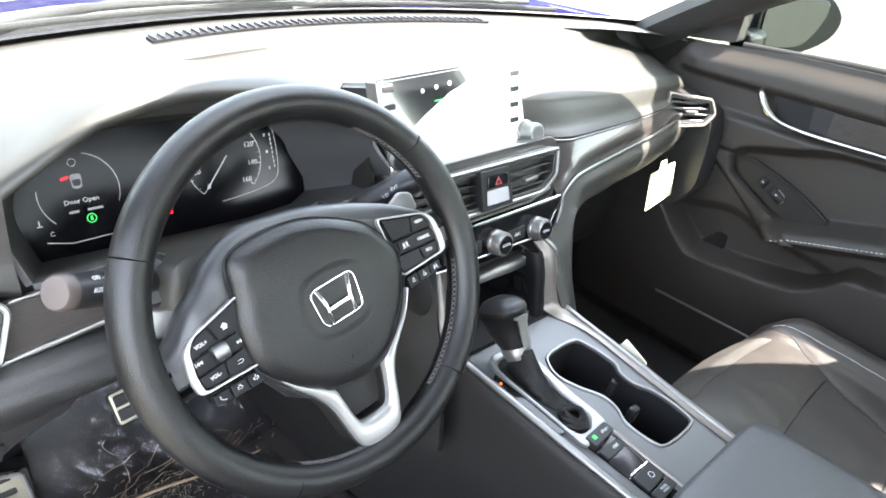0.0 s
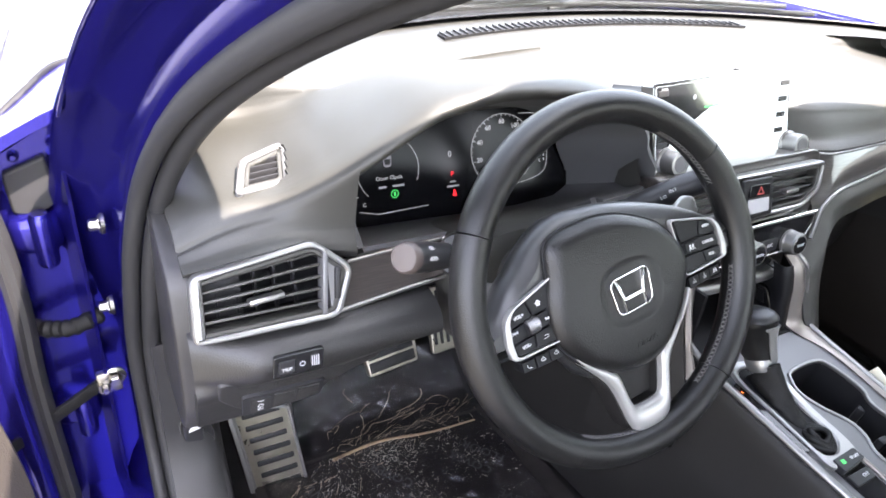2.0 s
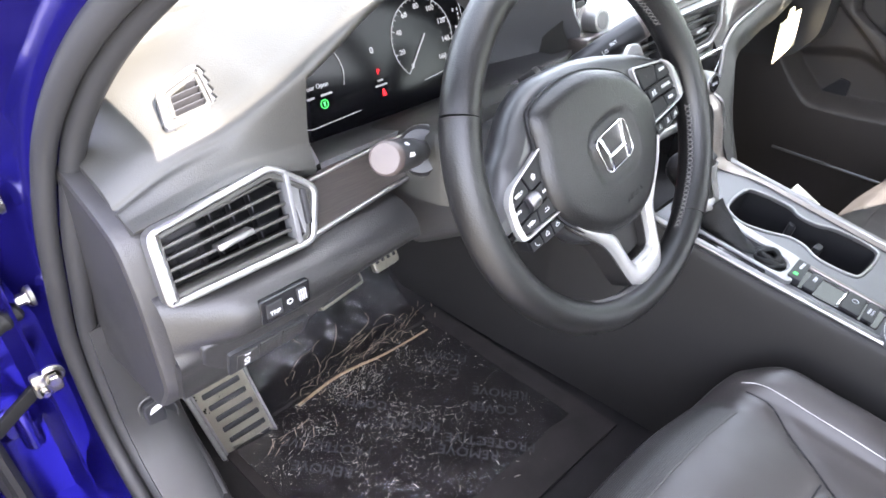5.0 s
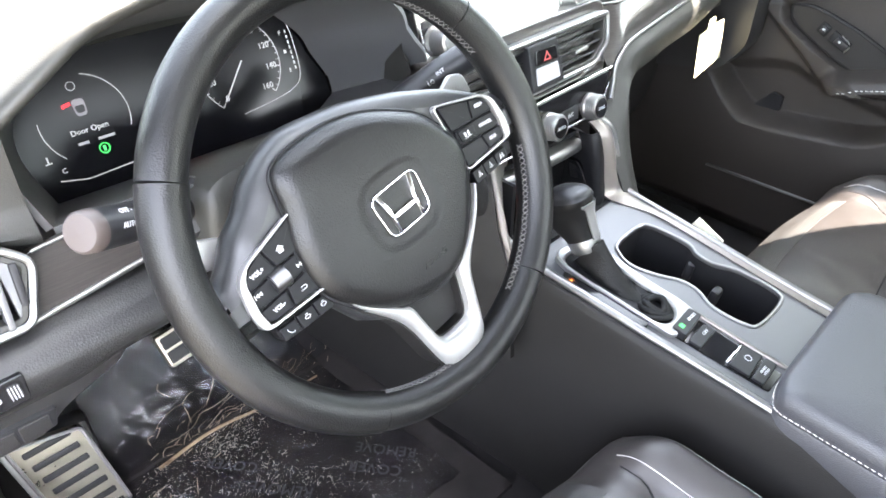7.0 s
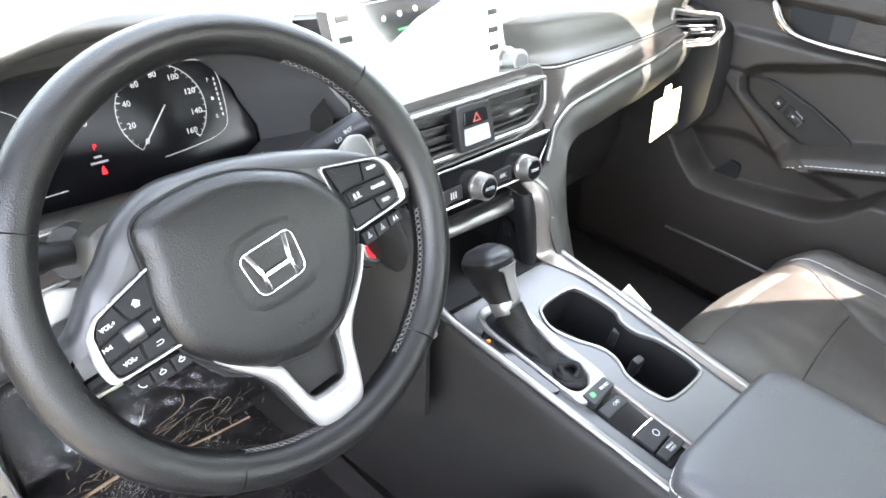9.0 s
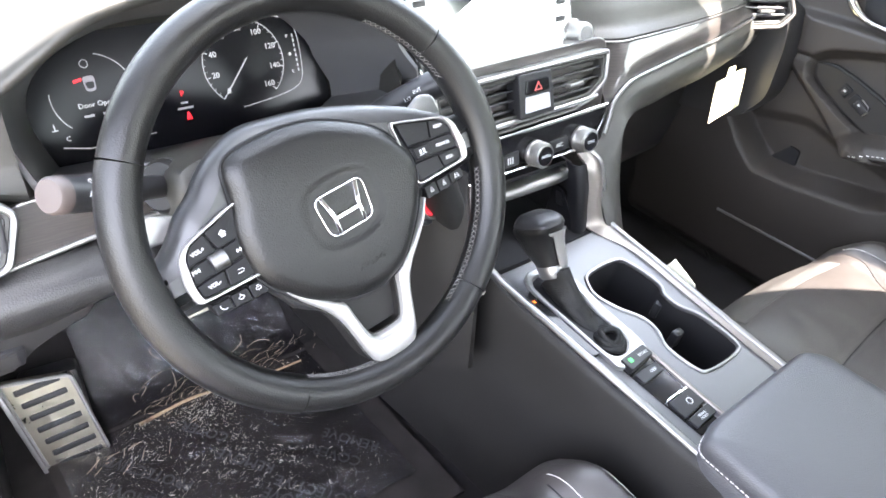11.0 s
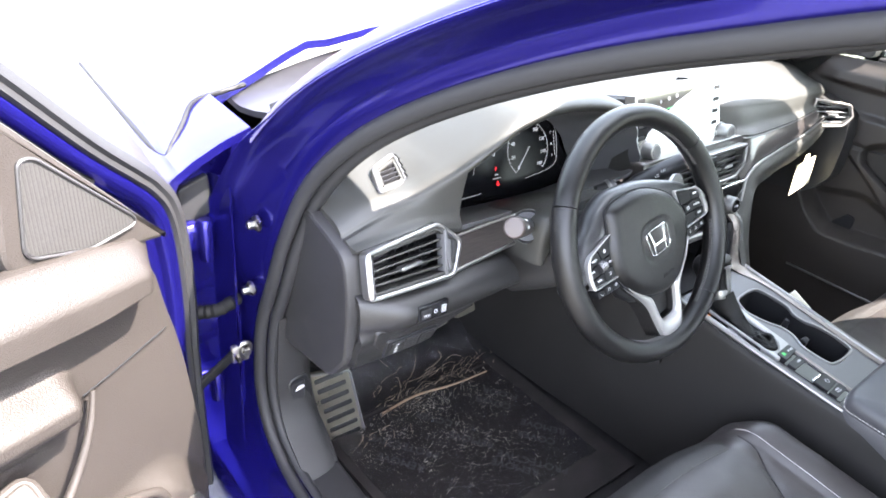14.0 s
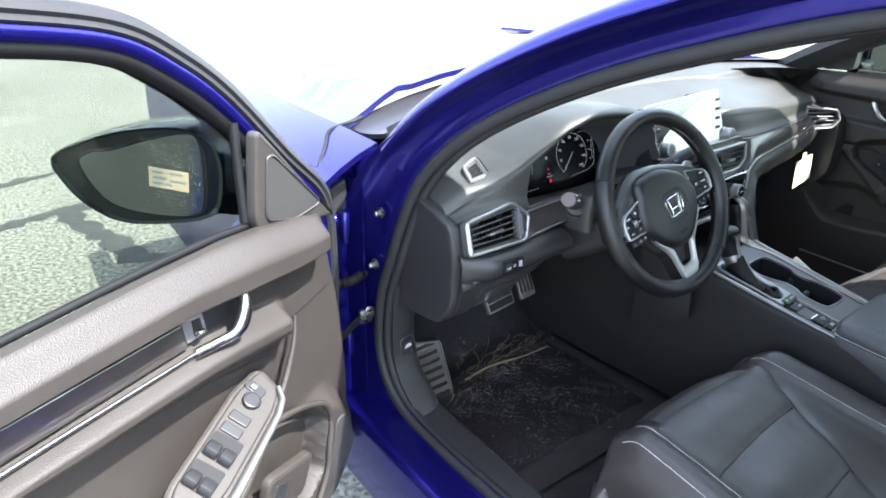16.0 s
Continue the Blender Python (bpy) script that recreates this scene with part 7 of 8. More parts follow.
part("grille_rim", ring(grow(gr, 0.004), gr, 0.075, 0.0865, DM, 0.0015), HARD, door, "black grille rim")
part("tweeter_grille", prism(gr, 0.07, 0.0845, DM, 0.001), SPK, door, "black tweeter grille mesh")
def dq(a, o, z):
    """A place on the driver's door, in the group round the release handle."""
    return dp(a, o, z - 0.013)


part("decor_strip", prism(rounded([(0.51, 0.823), (0.515, 0.862), (1.1, 0.885), (1.1, 0.842)], 0.003), 0.07, 0.096, DM @ T((0, -0.013, 0)), 0.002), DECOR, door, "dark brushed decor strip")
part("trim_line", tube(spline([dq(a, 0.106 + 0.008 * step(a, 0.5, 0.46), z) for a, z in ((0.455, 0.816), (0.5, 0.815), (0.556, 0.818), (0.65, 0.823), (0.79, 0.829), (1.1, 0.838))], 6), 0.0028, 8), SATINCHROME, door, "thin silver trim line", 60)
part("handle_recess", prism(rounded([(0.395, 0.815), (0.385, 0.848), (0.515, 0.866), (0.512, 0.822)], 0.008), 0.06, 0.0865, DM @ T((0, -0.013, 0)), 0.002), SMOOTH, door, "black handle recess")
part("pull_handle", tube(spline([dq(0.418, 0.106, 0.872), dq(0.42, 0.118, 0.858), dq(0.43, 0.124, 0.836), dq(0.448, 0.122, 0.82), dq(0.475, 0.113, 0.815), dq(0.51, 0.107, 0.8155)], 6), [0.0065 + 0.0035 * math.sin(min(1, i / 20) * 3.1) for i in range(31)], 10, flat=1.3), SATINCHROME, door, "polished metal release handle", 60)
part("lock_plate", prism(rounded([(0.472, 0.826), (0.51, 0.827), (0.515, 0.868), (0.478, 0.864)], 0.004), 0.08, 0.0945, DM @ T((0, -0.013, 0)), 0.002), GREY, door, "grey lock plate")
part("lock_slot", prism(rounded([(0.48, 0.832), (0.497, 0.832), (0.499, 0.858), (0.483, 0.856)], 0.003), 0.09, 0.0955, DM @ T((0, -0.013, 0)), 0.0005), DARK, door)
part("lock_knob", tube([dq(0.483, 0.097, 0.835), dq(0.496, 0.1, 0.838)], 0.0045, 10), SATINCHROME, door, "bright lock knob", 60)
# armrest shelf with the switch plate
KC = Vector((-1.231, 0.124, 0.678))
av = (N3 - Vector((0, 0, 0.6))).normalized()
an = D3.cross(av)
an = an if an.z > 0 else -an
SA = Matrix(((D3.x, av.x, an.x, KC.x), (D3.y, av.y, an.y, KC.y), (D3.z, av.z, an.z, KC.z), (0, 0, 0, 1))) @ T((0.0, 0.014, 0)) @ Matrix.Rotation(radians(13.5), 4, "Z")
po = rounded([(-0.086, -0.012), (-0.071, 0.030), (-0.036, 0.040), (0.120, 0.048), (0.152, 0.040), (0.176, -0.004), (0.150, -0.014), (-0.03, -0.021)], 0.012)
part("armrest_body", prism(grow(po, 0.010), -0.07, -0.003, SA, 0.006), DOORTRIM, door, "charcoal door armrest")
plate = part("switch_plate", prism(po, -0.02, 0.002, SA, 0.003), DOORTRIM, door, "satin charcoal switch plate")
part("plate_edge", tube([SA @ Vector(p) for p in ((-0.078, 0.026, 0.000), (-0.060, 0.043, 0.002), (-0.030, 0.0505, 0.004), (0.050, 0.056, 0.004), (0.110, 0.060, 0.002), (0.150, 0.060, -0.004), (0.185, 0.056, -0.012))], [0.004, 0.0055, 0.0065, 0.0075, 0.008, 0.0075, 0.006], 10, flat=0.7), SILVER, plate, "satin silver edge of the switch plate", 60)
part("mirror_knob", lathe([(0.0150, 0), (0.0150, 0.004), (0.0135, 0.0065), (0.0115, 0.0070), (0.0105, 0.0062)], SA @ T((-0.0265, 0.0045, 0.002)), 28), SMOOTH, plate, "round mirror knob")
SS = SA @ T((-0.0495, -0.0015, 0)) @ Matrix.Rotation(radians(-6), 4, "Z")
sw = part("mirror_switch", prism(rounded([(-0.0085, -0.0175), (0.0085, -0.0175), (0.0085, 0.0175), (-0.0085, 0.0175)], 0.007), 0, 0.0045, SS, 0.0012), SMOOTH, plate, "black mirror selector")
part("selector_tab", box((0.010, 0.011, 0.006), SS @ T((0, -0.003, 0.005)), 0.003), GREY, sw)
for x in (0.010, 0.0335):
    part("lock_switch", prism(rounded([(x - 0.0085, -0.0115), (x + 0.0085, -0.0115), (x + 0.0085, 0.0215), (x - 0.0085, 0.0215)], 0.003), 0, 0.0055, SA, 0.0018), SMOOTH, plate, "charcoal lock switch")
for x in (0.066, 0.118):
    part("switch_well", prism(rounded([(x - 0.021, -0.014), (x + 0.021, -0.014), (x + 0.023, 0.033), (x - 0.023, 0.033)], 0.004), 0, 0.0030, SA, 0.0005), DARK, plate, "black switch well")
    for y in (-0.0015, 0.0215):
        part("window_switch", box((0.024, 0.0215, 0.015), SA @ T((x + 0.0095, y, 0.005)) @ Matrix.Rotation(-0.38, 4, "Y"), 0.004), SMOOTH, plate, "charcoal window switch")
        part("switch_mark", box((0.003, 0.008, 0.0005), SA @ T((x + 0.015, y, 0.0115)), 0), WHITE, plate)
part("armrest_edge", tube(spline([dp(0.288, 0.098, 0.742), dp(0.308, 0.107, 0.70), dp(0.35, 0.115, 0.645), dp(0.42, 0.13, 0.595), dp(0.50, 0.15, 0.56), dp(0.62, 0.18, 0.545)], 6), [0.003 + 0.007 * i / 30 for i in range(31)], 10), DOORTRIM, door, "rounded armrest edge", 60)
# grab pocket and boot switch
part("pocket_rim", tube(spline([dp(0.40, 0.095, 0.578), dp(0.30, 0.098, 0.553), dp(0.25, 0.102, 0.532), dp(0.224, 0.105, 0.510), dp(0.216, 0.107, 0.470), dp(0.232, 0.112, 0.42), dp(0.250, 0.116, 0.368), dp(0.31, 0.120, 0.30)], 6), 0.0065, 10), DOORTRIM, door, "rounded pocket rim", 60)
part("switch_boss", prism(rounded([(0.27, 0.44), (0.40, 0.47), (0.42, 0.39), (0.31, 0.365)], 0.02), 0.09, 0.107, DM, 0.008), DOORTRIM, door, "charcoal switch boss")
bs = part("boot_switch", prism(rounded([(0.352, 0.455), (0.382, 0.468), (0.393, 0.443), (0.362, 0.43)], 0.004), 0.1, 0.1105, DM, 0.002), SMOOTH, door, "black boot release switch")
bs.matrix_basis = bs.matrix_basis @ T((0, 0, -0.02))
part("speaker_panel", prism(rounded([(0.155, 0.45), (0.20, 0.46), (0.23, 0.36), (0.30, 0.27), (0.21, 0.285), (0.14, 0.36)], 0.02), 0.08, 0.1085, DM, 0.004), SPK, door, "black speaker mesh panel")
# mirror
mn = (D3 * math.cos(radians(21)) + N3 * math.sin(radians(21)))
mu = Vector((-mn.y, mn.x, 0))
mu = mu if mu.dot(N3) > 0 else -mu
mo = dp(0.385, -0.15, 0.975)
MM = Matrix(((mu.x, 0, mn.x, mo.x), (mu.y, 0, mn.y, mo.y), (0, 1, 0, mo.z), (0, 0, 0, 1)))
ho = [(p.x, p.y) for p in spline([(x, y, 0) for x, y in ((-0.1, 0.016), (-0.079, 0.038), (0.008, 0.07), (0.099, 0.084), (0.141, 0.077), (0.172, 0.05), (0.174, -0.008), (0.15, -0.059), (0.055, -0.078), (-0.01, -0.076), (-0.061, -0.048), (-0.09, -0.011))], 4, True)]
go = [(p.x, p.y) for p in spline([(x, y, 0) for x, y in ((-0.051, 0.019), (-0.03, 0.035), (0.002, 0.04), (0.06, 0.058), (0.123, 0.073), (0.141, 0.062), (0.144, 0.017), (0.131, -0.051), (0.067, -0.061), (-0.001, -0.05), (-0.033, -0.024))], 4, True)]
rows = []
for s, z in ((0.93, 0.004), (0.985, 0.008), (1.0, 0.0), (1.0, -0.03), (0.93, -0.075), (0.75, -0.115), (0.4, -0.14)):
    rows.append([MM @ Vector((0.04 + (x - 0.04) * s, y * s, z)) for x, y in ho])
mir = part("mirror_housing", loft(rows), BLACKPAINT, door, "glossy black mirror housing", 60)
part("mirror_bed", prism(grow(go, 0.004), 0.0, 0.0055, MM, 0.001), RUBBER, mir, "black mirror surround")
part("mirror_glass", prism(go, 0.004, 0.0068, MM, 0.0005), MIRROR, mir, "mirror glass with water marks")
STICK = MM @ T((0.088, 0.0, 0.0074)) @ Matrix.Rotation(-0.12, 4, "Z")
stk = part("mirror_sticker", box((0.062, 0.032, 0.0008), STICK, 0), material("sticker_paper", (0.78, 0.60, 0.42), 0.6, blotch=0.05), mir, "cream paper sticker")
for x, y, w in ((-0.018, 0.009, 0.016), (0.012, 0.010, 0.02), (-0.014, 0.0, 0.022), (0.014, -0.002, 0.026), (-0.01, -0.009, 0.03)):
    part("print_bar", box((w, 0.004, 0.0003), STICK @ T((x, y, 0.0006)), 0), GREYPRINT, stk)
rnd = random.Random(3)
bm = bmesh.new()
for k in range(900):
    x, y = rnd.gauss(0.1, 0.03), rnd.gauss(0.0, 0.036)
    if x > 0.137 or x < 0.0 or not -0.05 < y < 0.058 or abs(x - 0.088) < 0.034 and abs(y) < 0.02:
        continue
    r = rnd.uniform(0.0003, 0.0008)
    lathe([(r, 0.0066), (r * 0.8, 0.0066 + r * 0.4), (r * 0.3, 0.0066 + r * 0.6)], MM @ T((x, y, 0)), 6, bm)
part("water_drops", bm, DROP, mir, "small water drops on the glass")
part("mirror_foot", loft([[q + Vector((0, 0, h)) for h in (-0.035, -0.015, 0.015, 0.03)] + [q - mn * 0.05 + Vector((0, 0, h)) for h in (0.03, 0.015, -0.015, -0.035)] for q in (MM @ Vector((0.15, 0.0, -0.02)), dp(0.34, -0.03, 0.955), dp(0.30, 0.01, 0.945))]), BLACKPAINT, door, "black mirror foot", 50)

# ---- passenger's door, closed ----
pdoor = thing("passenger_door", (0.86, -0.1, 0.3), "closed passenger door with charcoal inner trim", "car door")
PX = Matrix(((0, 0, 1, 0), (1, 0, 0, 0), (0, 1, 0, 0), (0, 0, 0, 1)))


def belt(y):
    return 0.965 - 0.085 * max(0, y - 0.1) - 0.06 * min(0, y - 0.1) * 0.6


def pd_off(y, z):
    zt = belt(y)
    o = 0.028
    t = (z - 0.875) / (zt - 0.875)
    if t > 0:
        o += 0.03 * step(t, 0, 0.3) * (1 - 0.8 * step(t, 0.5, 1.0)) * step(-y, -0.36, -0.28)
    zh = smooth_interp(y, [-0.4, -0.051, 0.041, 0.134, 0.157], [0.825, 0.81, 0.785, 0.759, 0.742])
    o += 0.02 * step(z, zh - 0.004, zh + 0.014) * (1 - step(z, 0.812, 0.83)) * step(-y, -0.24, -0.18)
    za = 0.633 - 0.3 * (y - 0.045)
    ya = smooth_interp(z, [0.60, 0.62, 0.711, 0.728, 0.76], [0.05, 0.069, 0.186, 0.208, 0.24])
    yb = smooth_interp(z, [0.60, 0.6315, 0.6555, 0.694, 0.71, 0.742, 0.78], [-0.10, -0.012, 0.052, 0.126, 0.150, 0.158, 0.16])
    o += 0.014 * step(-y, -ya - 0.010, -ya + 0.012) * (1 - step(-y, -yb - 0.010, -yb + 0.004)) * step(z, 0.606, 0.618) * (1 - step(z, zh - 0.008, zh + 0.006))
    o -= 0.016 * step(-y, -yb - 0.010, -yb + 0.006) * step(z, za - 0.03, za - 0.005) * (1 - step(z, zh - 0.014, zh + 0.002))
    o += 0.066 * step(z, za - 0.062, za - 0.026) * (1 - step(z, za - 0.014, za + 0.010)) * step(-y, -0.060, -0.005)
    zb = smooth_interp(y, [-0.6, -0.156, -0.114, -0.082, -0.054, 0.02, 0.10, 0.163, 0.221, 0.25, 0.30], [0.63, 0.607, 0.571, 0.547, 0.5355, 0.5235, 0.514, 0.511, 0.551, 0.585, 0.64])
    o += 0.052 * (1 - step(z, zb - 0.014, zb + 0.010)) * step(z, 0.22, 0.27) * (1 - 0.4 * step(-z, -0.5, -0.3))
    zt = smooth_interp(y, [-0.3, 0.063, 0.121, 0.248, 0.3], [0.55, 0.606, 0.622, 0.60, 0.60])
    o -= 0.018 * step(z, zb - 0.006, zb + 0.012) * (1 - step(z, zt - 0.02, zt + 0.012))
    return o


rows = []
for i in range(241):
    row = []
    for j in range(361):
        y = 0.46 - 1.22 * j / 360
        z = 0.2 + (belt(y) - 0.2) * i / 240
        row.append((0.80 - pd_off(y, z), y, z))
    rows.append(row)
part("inner_trim", sheet(rows, -0.01), DOORTRIM, pdoor, "charcoal grained inner trim", 40)
part("outer_skin", sheet([[(x, y, z) for y in (0.40, 0, -0.76)] for x, z in ((0.83, 0.93), (0.89, 0.8), (0.91, 0.6), (0.9, 0.28))], -0.01), BLUE, pdoor, "blue outer skin", 50)
part("pull_handle", tube(spline([(0.758, 0.142, 0.892), (0.748, 0.132, 0.878), (0.745, 0.115, 0.857), (0.747, 0.085, 0.84), (0.752, 0.04, 0.833), (0.756, -0.02, 0.832)], 6), [0.005 + 0.004 * math.sin(min(1, i / 18) * 3.1) for i in range(31)], 10), SATINCHROME, pdoor, "polished metal release handle", 60)
part("trim_line", tube([(0.757, y, 0.832 - 0.03 * (y + 0.02)) for y in (0.03, -0.2, -0.5, -0.75)], 0.004, 8), SATINCHROME, pdoor, "bright trim line", 60)
part("decor_strip", prism(rounded([(-0.005, 0.838), (-0.76, 0.858), (-0.76, 0.905), (-0.005, 0.884)], 0.003), 0.80, 0.759, PX, 0), DECOR, pdoor, "dark brushed decor strip")
part("handle_recess", prism(rounded([(0.10, 0.838), (0.0, 0.835), (0.0, 0.888), (0.115, 0.885)], 0.008), 0.80, 0.766, PX, 0), DARK, pdoor, "black handle recess")
part("lock_plate", prism(rounded([(0.03, 0.84), (-0.008, 0.838), (-0.008, 0.885), (0.035, 0.887)], 0.003), 0.80, 0.762, PX, 0), SMOOTH, pdoor, "black lock plate")
part("sail", prism(rounded([(0.37, 0.945), (0.245, 1.05), (0.225, 1.045), (0.228, 0.96)], 0.012), 0.80, 0.765, PX, 0), HARD, pdoor, "charcoal corner sail")
part("switch_plate", prism(rounded([(0.150, 0.738), (0.144, 0.713), (0.122, 0.696), (0.048, 0.658), (-0.012, 0.636), (-0.070, 0.648), (-0.069, 0.670), (-0.033, 0.690), (0.016, 0.712), (0.076, 0.732), (0.115, 0.741)], 0.008), 0.80, 0.772, PX, -0.003), KSIDE, pdoor, "charcoal window switch plate")
for y, z, w in ((0.080, 0.706, 0.014), (0.046, 0.690, 0.034)):
    tm = T((0.7715, y, z)) @ Matrix.Rotation(radians(27), 4, "X")
    part("switch_well", box((0.005, w + 0.006, 0.022), tm, 0.002), DARK, pdoor)
    part("window_switch", box((0.010, w * 0.8, 0.015), tm @ T((-0.002, -0.001 if w < 0.02 else -0.006, 0)), 0.003), SMOOTH, pdoor, "black window switch")
    part("switch_mark", box((0.001, 0.005, 0.003), tm @ T((-0.0074, -0.001, 0.002)), 0), WHITE, pdoor)
part("switch_edge", tube([T((0.7690, 0.046, 0.690)) @ Matrix.Rotation(radians(27), 4, "X") @ Vector(p) for p in ((0, 0.004, 0.0115), (0, -0.014, 0.0105), (-0.002, -0.021, 0.004), (-0.002, -0.020, -0.008))], 0.0011, 6), SILVER, pdoor, "bright edge round the switch", 60)
part("pocket_cup", prism(rounded([(0.186, 0.49), (0.178, 0.512), (0.140, 0.556), (0.118, 0.552), (0.116, 0.49)], 0.006), 0.80, 0.784, PX, 0), DARK, pdoor, "dark door pocket cup")
bm = bmesh.new()
for k in range(60):
    y = 0.0 - 0.008 * k
    za = 0.633 - 0.3 * (y - 0.045) - 0.022
    x = 0.7995 - pd_off(y, za)
    tube([(x - 0.001, y, za), (x - 0.001, y - 0.005, za + 0.001)], 0.0006, 4, bm=bm)
part("stitching", bm, THREAD, pdoor, "pale armrest stitching")
FRP = spline([(0.80, 0.40, 0.925), (0.765, 0.28, 1.03), (0.72, 0.08, 1.125), (0.68, -0.12, 1.205), (0.64, -0.4, 1.285), (0.62, -0.8, 1.32)], 6)
part("window_frame", tube(FRP, 0.02, 10), RUBBER, pdoor, "dark window frame", 60)
rows = [[(0.80, p.y, 0.93), ((0.80 + p.x) / 2 + 0.015, p.y, (0.93 + p.z) / 2), (p.x, p.y, p.z)] for p in FRP]
gl = part("window_glass", sheet(rows, 0.004), GLASS, pdoor, "clear side window", 60)
gl.visible_shadow = False
part("belt_seal", tube([(0.79, y, belt(y)) for y in (0.22, 0.0, -0.3, -0.75)], 0.008, 8), RUBBER, pdoor, "black belt seal", 60)
PM2 = face_at((0.985, 0.215, 0.995), 0, -30)
ph = [(p.x, p.y) for p in spline([(x, y, 0) for x, y in ((-0.085, 0.045), (0.0, 0.07), (0.08, 0.06), (0.125, 0.02), (0.11, -0.03), (0.03, -0.068), (-0.06, -0.066), (-0.088, -0.03))], 4, True)]
rows = [[PM2 @ Vector((x * s, y * s, z)) for x, y in ph] for s, z in ((0.95, 0.004), (1.0, 0.0), (1.0, -0.03), (0.9, -0.08), (0.6, -0.12))]
mirp = part("mirror_housing", loft(rows), BLACKPAINT, pdoor, "glossy dark mirror housing", 60)
pg = [(p.x, p.y) for p in spline([(x, y, 0) for x, y in ((-0.078, 0.03), (-0.05, 0.05), (0.03, 0.058), (0.075, 0.045), (0.07, 0.0), (0.03, -0.048), (-0.05, -0.052), (-0.075, -0.035))], 4, True)]
part("mirror_glass", prism(pg, 0.0, 0.007, PM2, 0.001), MIRROR, mirp, "mirror glass")
part("mirror_foot", box((0.09, 0.05, 0.045), T((0.87, 0.25, 0.955)), 0.015, 3), BLACKPAINT, pdoor, "black mirror foot")

# ---- seats ----
RIB = material("ribbed_leather", (0.035, 0.033, 0.032), 0.42, grain=0.3, grain_size=1500, blotch=0.1)


def seat(cx, y0, name, label):
    """A seat cushion: bolsters either side, a centre panel with cross seams, a ribbed front band, stitching along the bolsters."""
    s = thing(name, (cx, -0.4, 0.3), label, "car seat", "front seats")
    def top(u, v):
        e = abs(u)
        z = 0.496 - 0.03 * v
        z += 0.030 * step(e, 0.60, 0.84) - 0.05 * step(e, 0.88, 1.04)
        z -= 0.004 * math.exp(-((e - 0.70) / 0.02) ** 2) * step(v, 0.02, 0.1)
        w = min(0.70, 0.84 - 1.06 * v)
        z -= 0.004 * math.exp(-((u - w) / 0.022) ** 2) * step(v, 0.06, 0.12)
        for c in (0.335, 0.60):
            z -= 0.004 * math.exp(-((v - c + 0.04 * u) / 0.013) ** 2) * (1 - step(u, w - 0.05, w)) * step(u, -0.72, -0.66)
        z += 0.004 * math.cos((v - 0.19) * 20) * (1 - step(e, 0.4, 0.6)) * step(v, 0.04, 0.12)
        z += 0.0025 * noise.noise((u * 3.1, v * 4.0, cx)) + 0.0010 * noise.noise((u * 9, v * 12, cx))
        z -= 0.06 * (1 - step(v, -0.04, 0.14)) ** 1.6
        return z

    def place(u, v):
        hw = 0.262 + 0.012 * v
        return Vector((cx + u * hw, y0 - 0.56 * v - 0.045 * abs(u) ** 2.5 * (1 - v), top(u, v)))

    rows = []
    for i in range(86):
        v = (i / 85) ** 1.25
        line = [place(-1 + 2 * j / 110, v) for j in range(111)]
        a0, a1 = line[0], line[-1]
        skirt = [Vector((-0.006, 0, -0.012)), Vector((-0.008, 0, -0.05)), Vector((0.004, 0, 0.32 - a0.z))]
        rows.append([a0 + q for q in skirt[::-1]] + line + [a1 + Vector((-q.x, 0, q.z)) for q in skirt])
    front = [[p + Vector((0, -0.03, 0.30 - p.z)) for p in rows[0]], [p + Vector((0, 0.004, -0.06)) for p in rows[0]], [p + Vector((0, 0.008, -0.02)) for p in rows[0]]]
    part("cushion", sheet(front + rows, 0.02), SEAT, s, "black leather cushion", 70)
    rows = []
    for i in range(80):
        v = 0.004 + 0.10 * i / 79
        rows.append([place(-0.56 + 1.12 * j / 24, v) + Vector((0, 0.0003, 0.0004 + 0.0004 * math.sin(i * 1.6))) for j in range(25)])
    part("ribbed_band", sheet(rows, -0.001), RIB, s, "finely ribbed front band", 70)
    for u0, v0, v1 in ((-0.735, 0.05, 0.75), (0.735, 0.05, 0.75), (0.93, 0.04, 0.75), (-0.93, 0.04, 0.75)):
        bm = bmesh.new()
        n = 170
        pts = [place(u0, v0 + (v1 - v0) * k / n) + Vector((0, 0, 0.001)) for k in range(n + 1)]
        for a, b in zip(pts, pts[1:]):
            tube([a, a.lerp(b, 0.62)], 0.0006, 4, bm=bm)
        part("stitching", bm, THREAD, s, "pale stitching")
    lines = [[place(min(0.70, 0.84 - 1.06 * v), v) for v in [0.075 + 0.65 * k / 40 for k in range(41)]], [place(-0.70, v) for v in [0.075 + 0.65 * k / 40 for k in range(41)]]]
    for c, r in ((0.335, 0.48), (0.60, 0.20)):
        lines.append([place(u, c - 0.04 * u) for u in [-0.70 + (r + 0.70) * k / 40 for k in range(41)]])
    for line in lines:
        part("seam", tube([p + Vector((0, 0, 0.0004)) for p in line], 0.0013, 5), DARK, s, "dark sewn seam", 60)
    part("seat_base", box((0.46, 0.48, 0.14), T((cx, y0 - 0.32, 0.31)), 0.03, 3), HARD, s, "black seat base")
    return s


seat(-0.372, -0.082, "driver_seat", "black leather driver seat with pale stitching and ribbed front")
seat(0.42, -0.04, "passenger_seat", "black leather passenger seat with pale stitching and ribbed front")

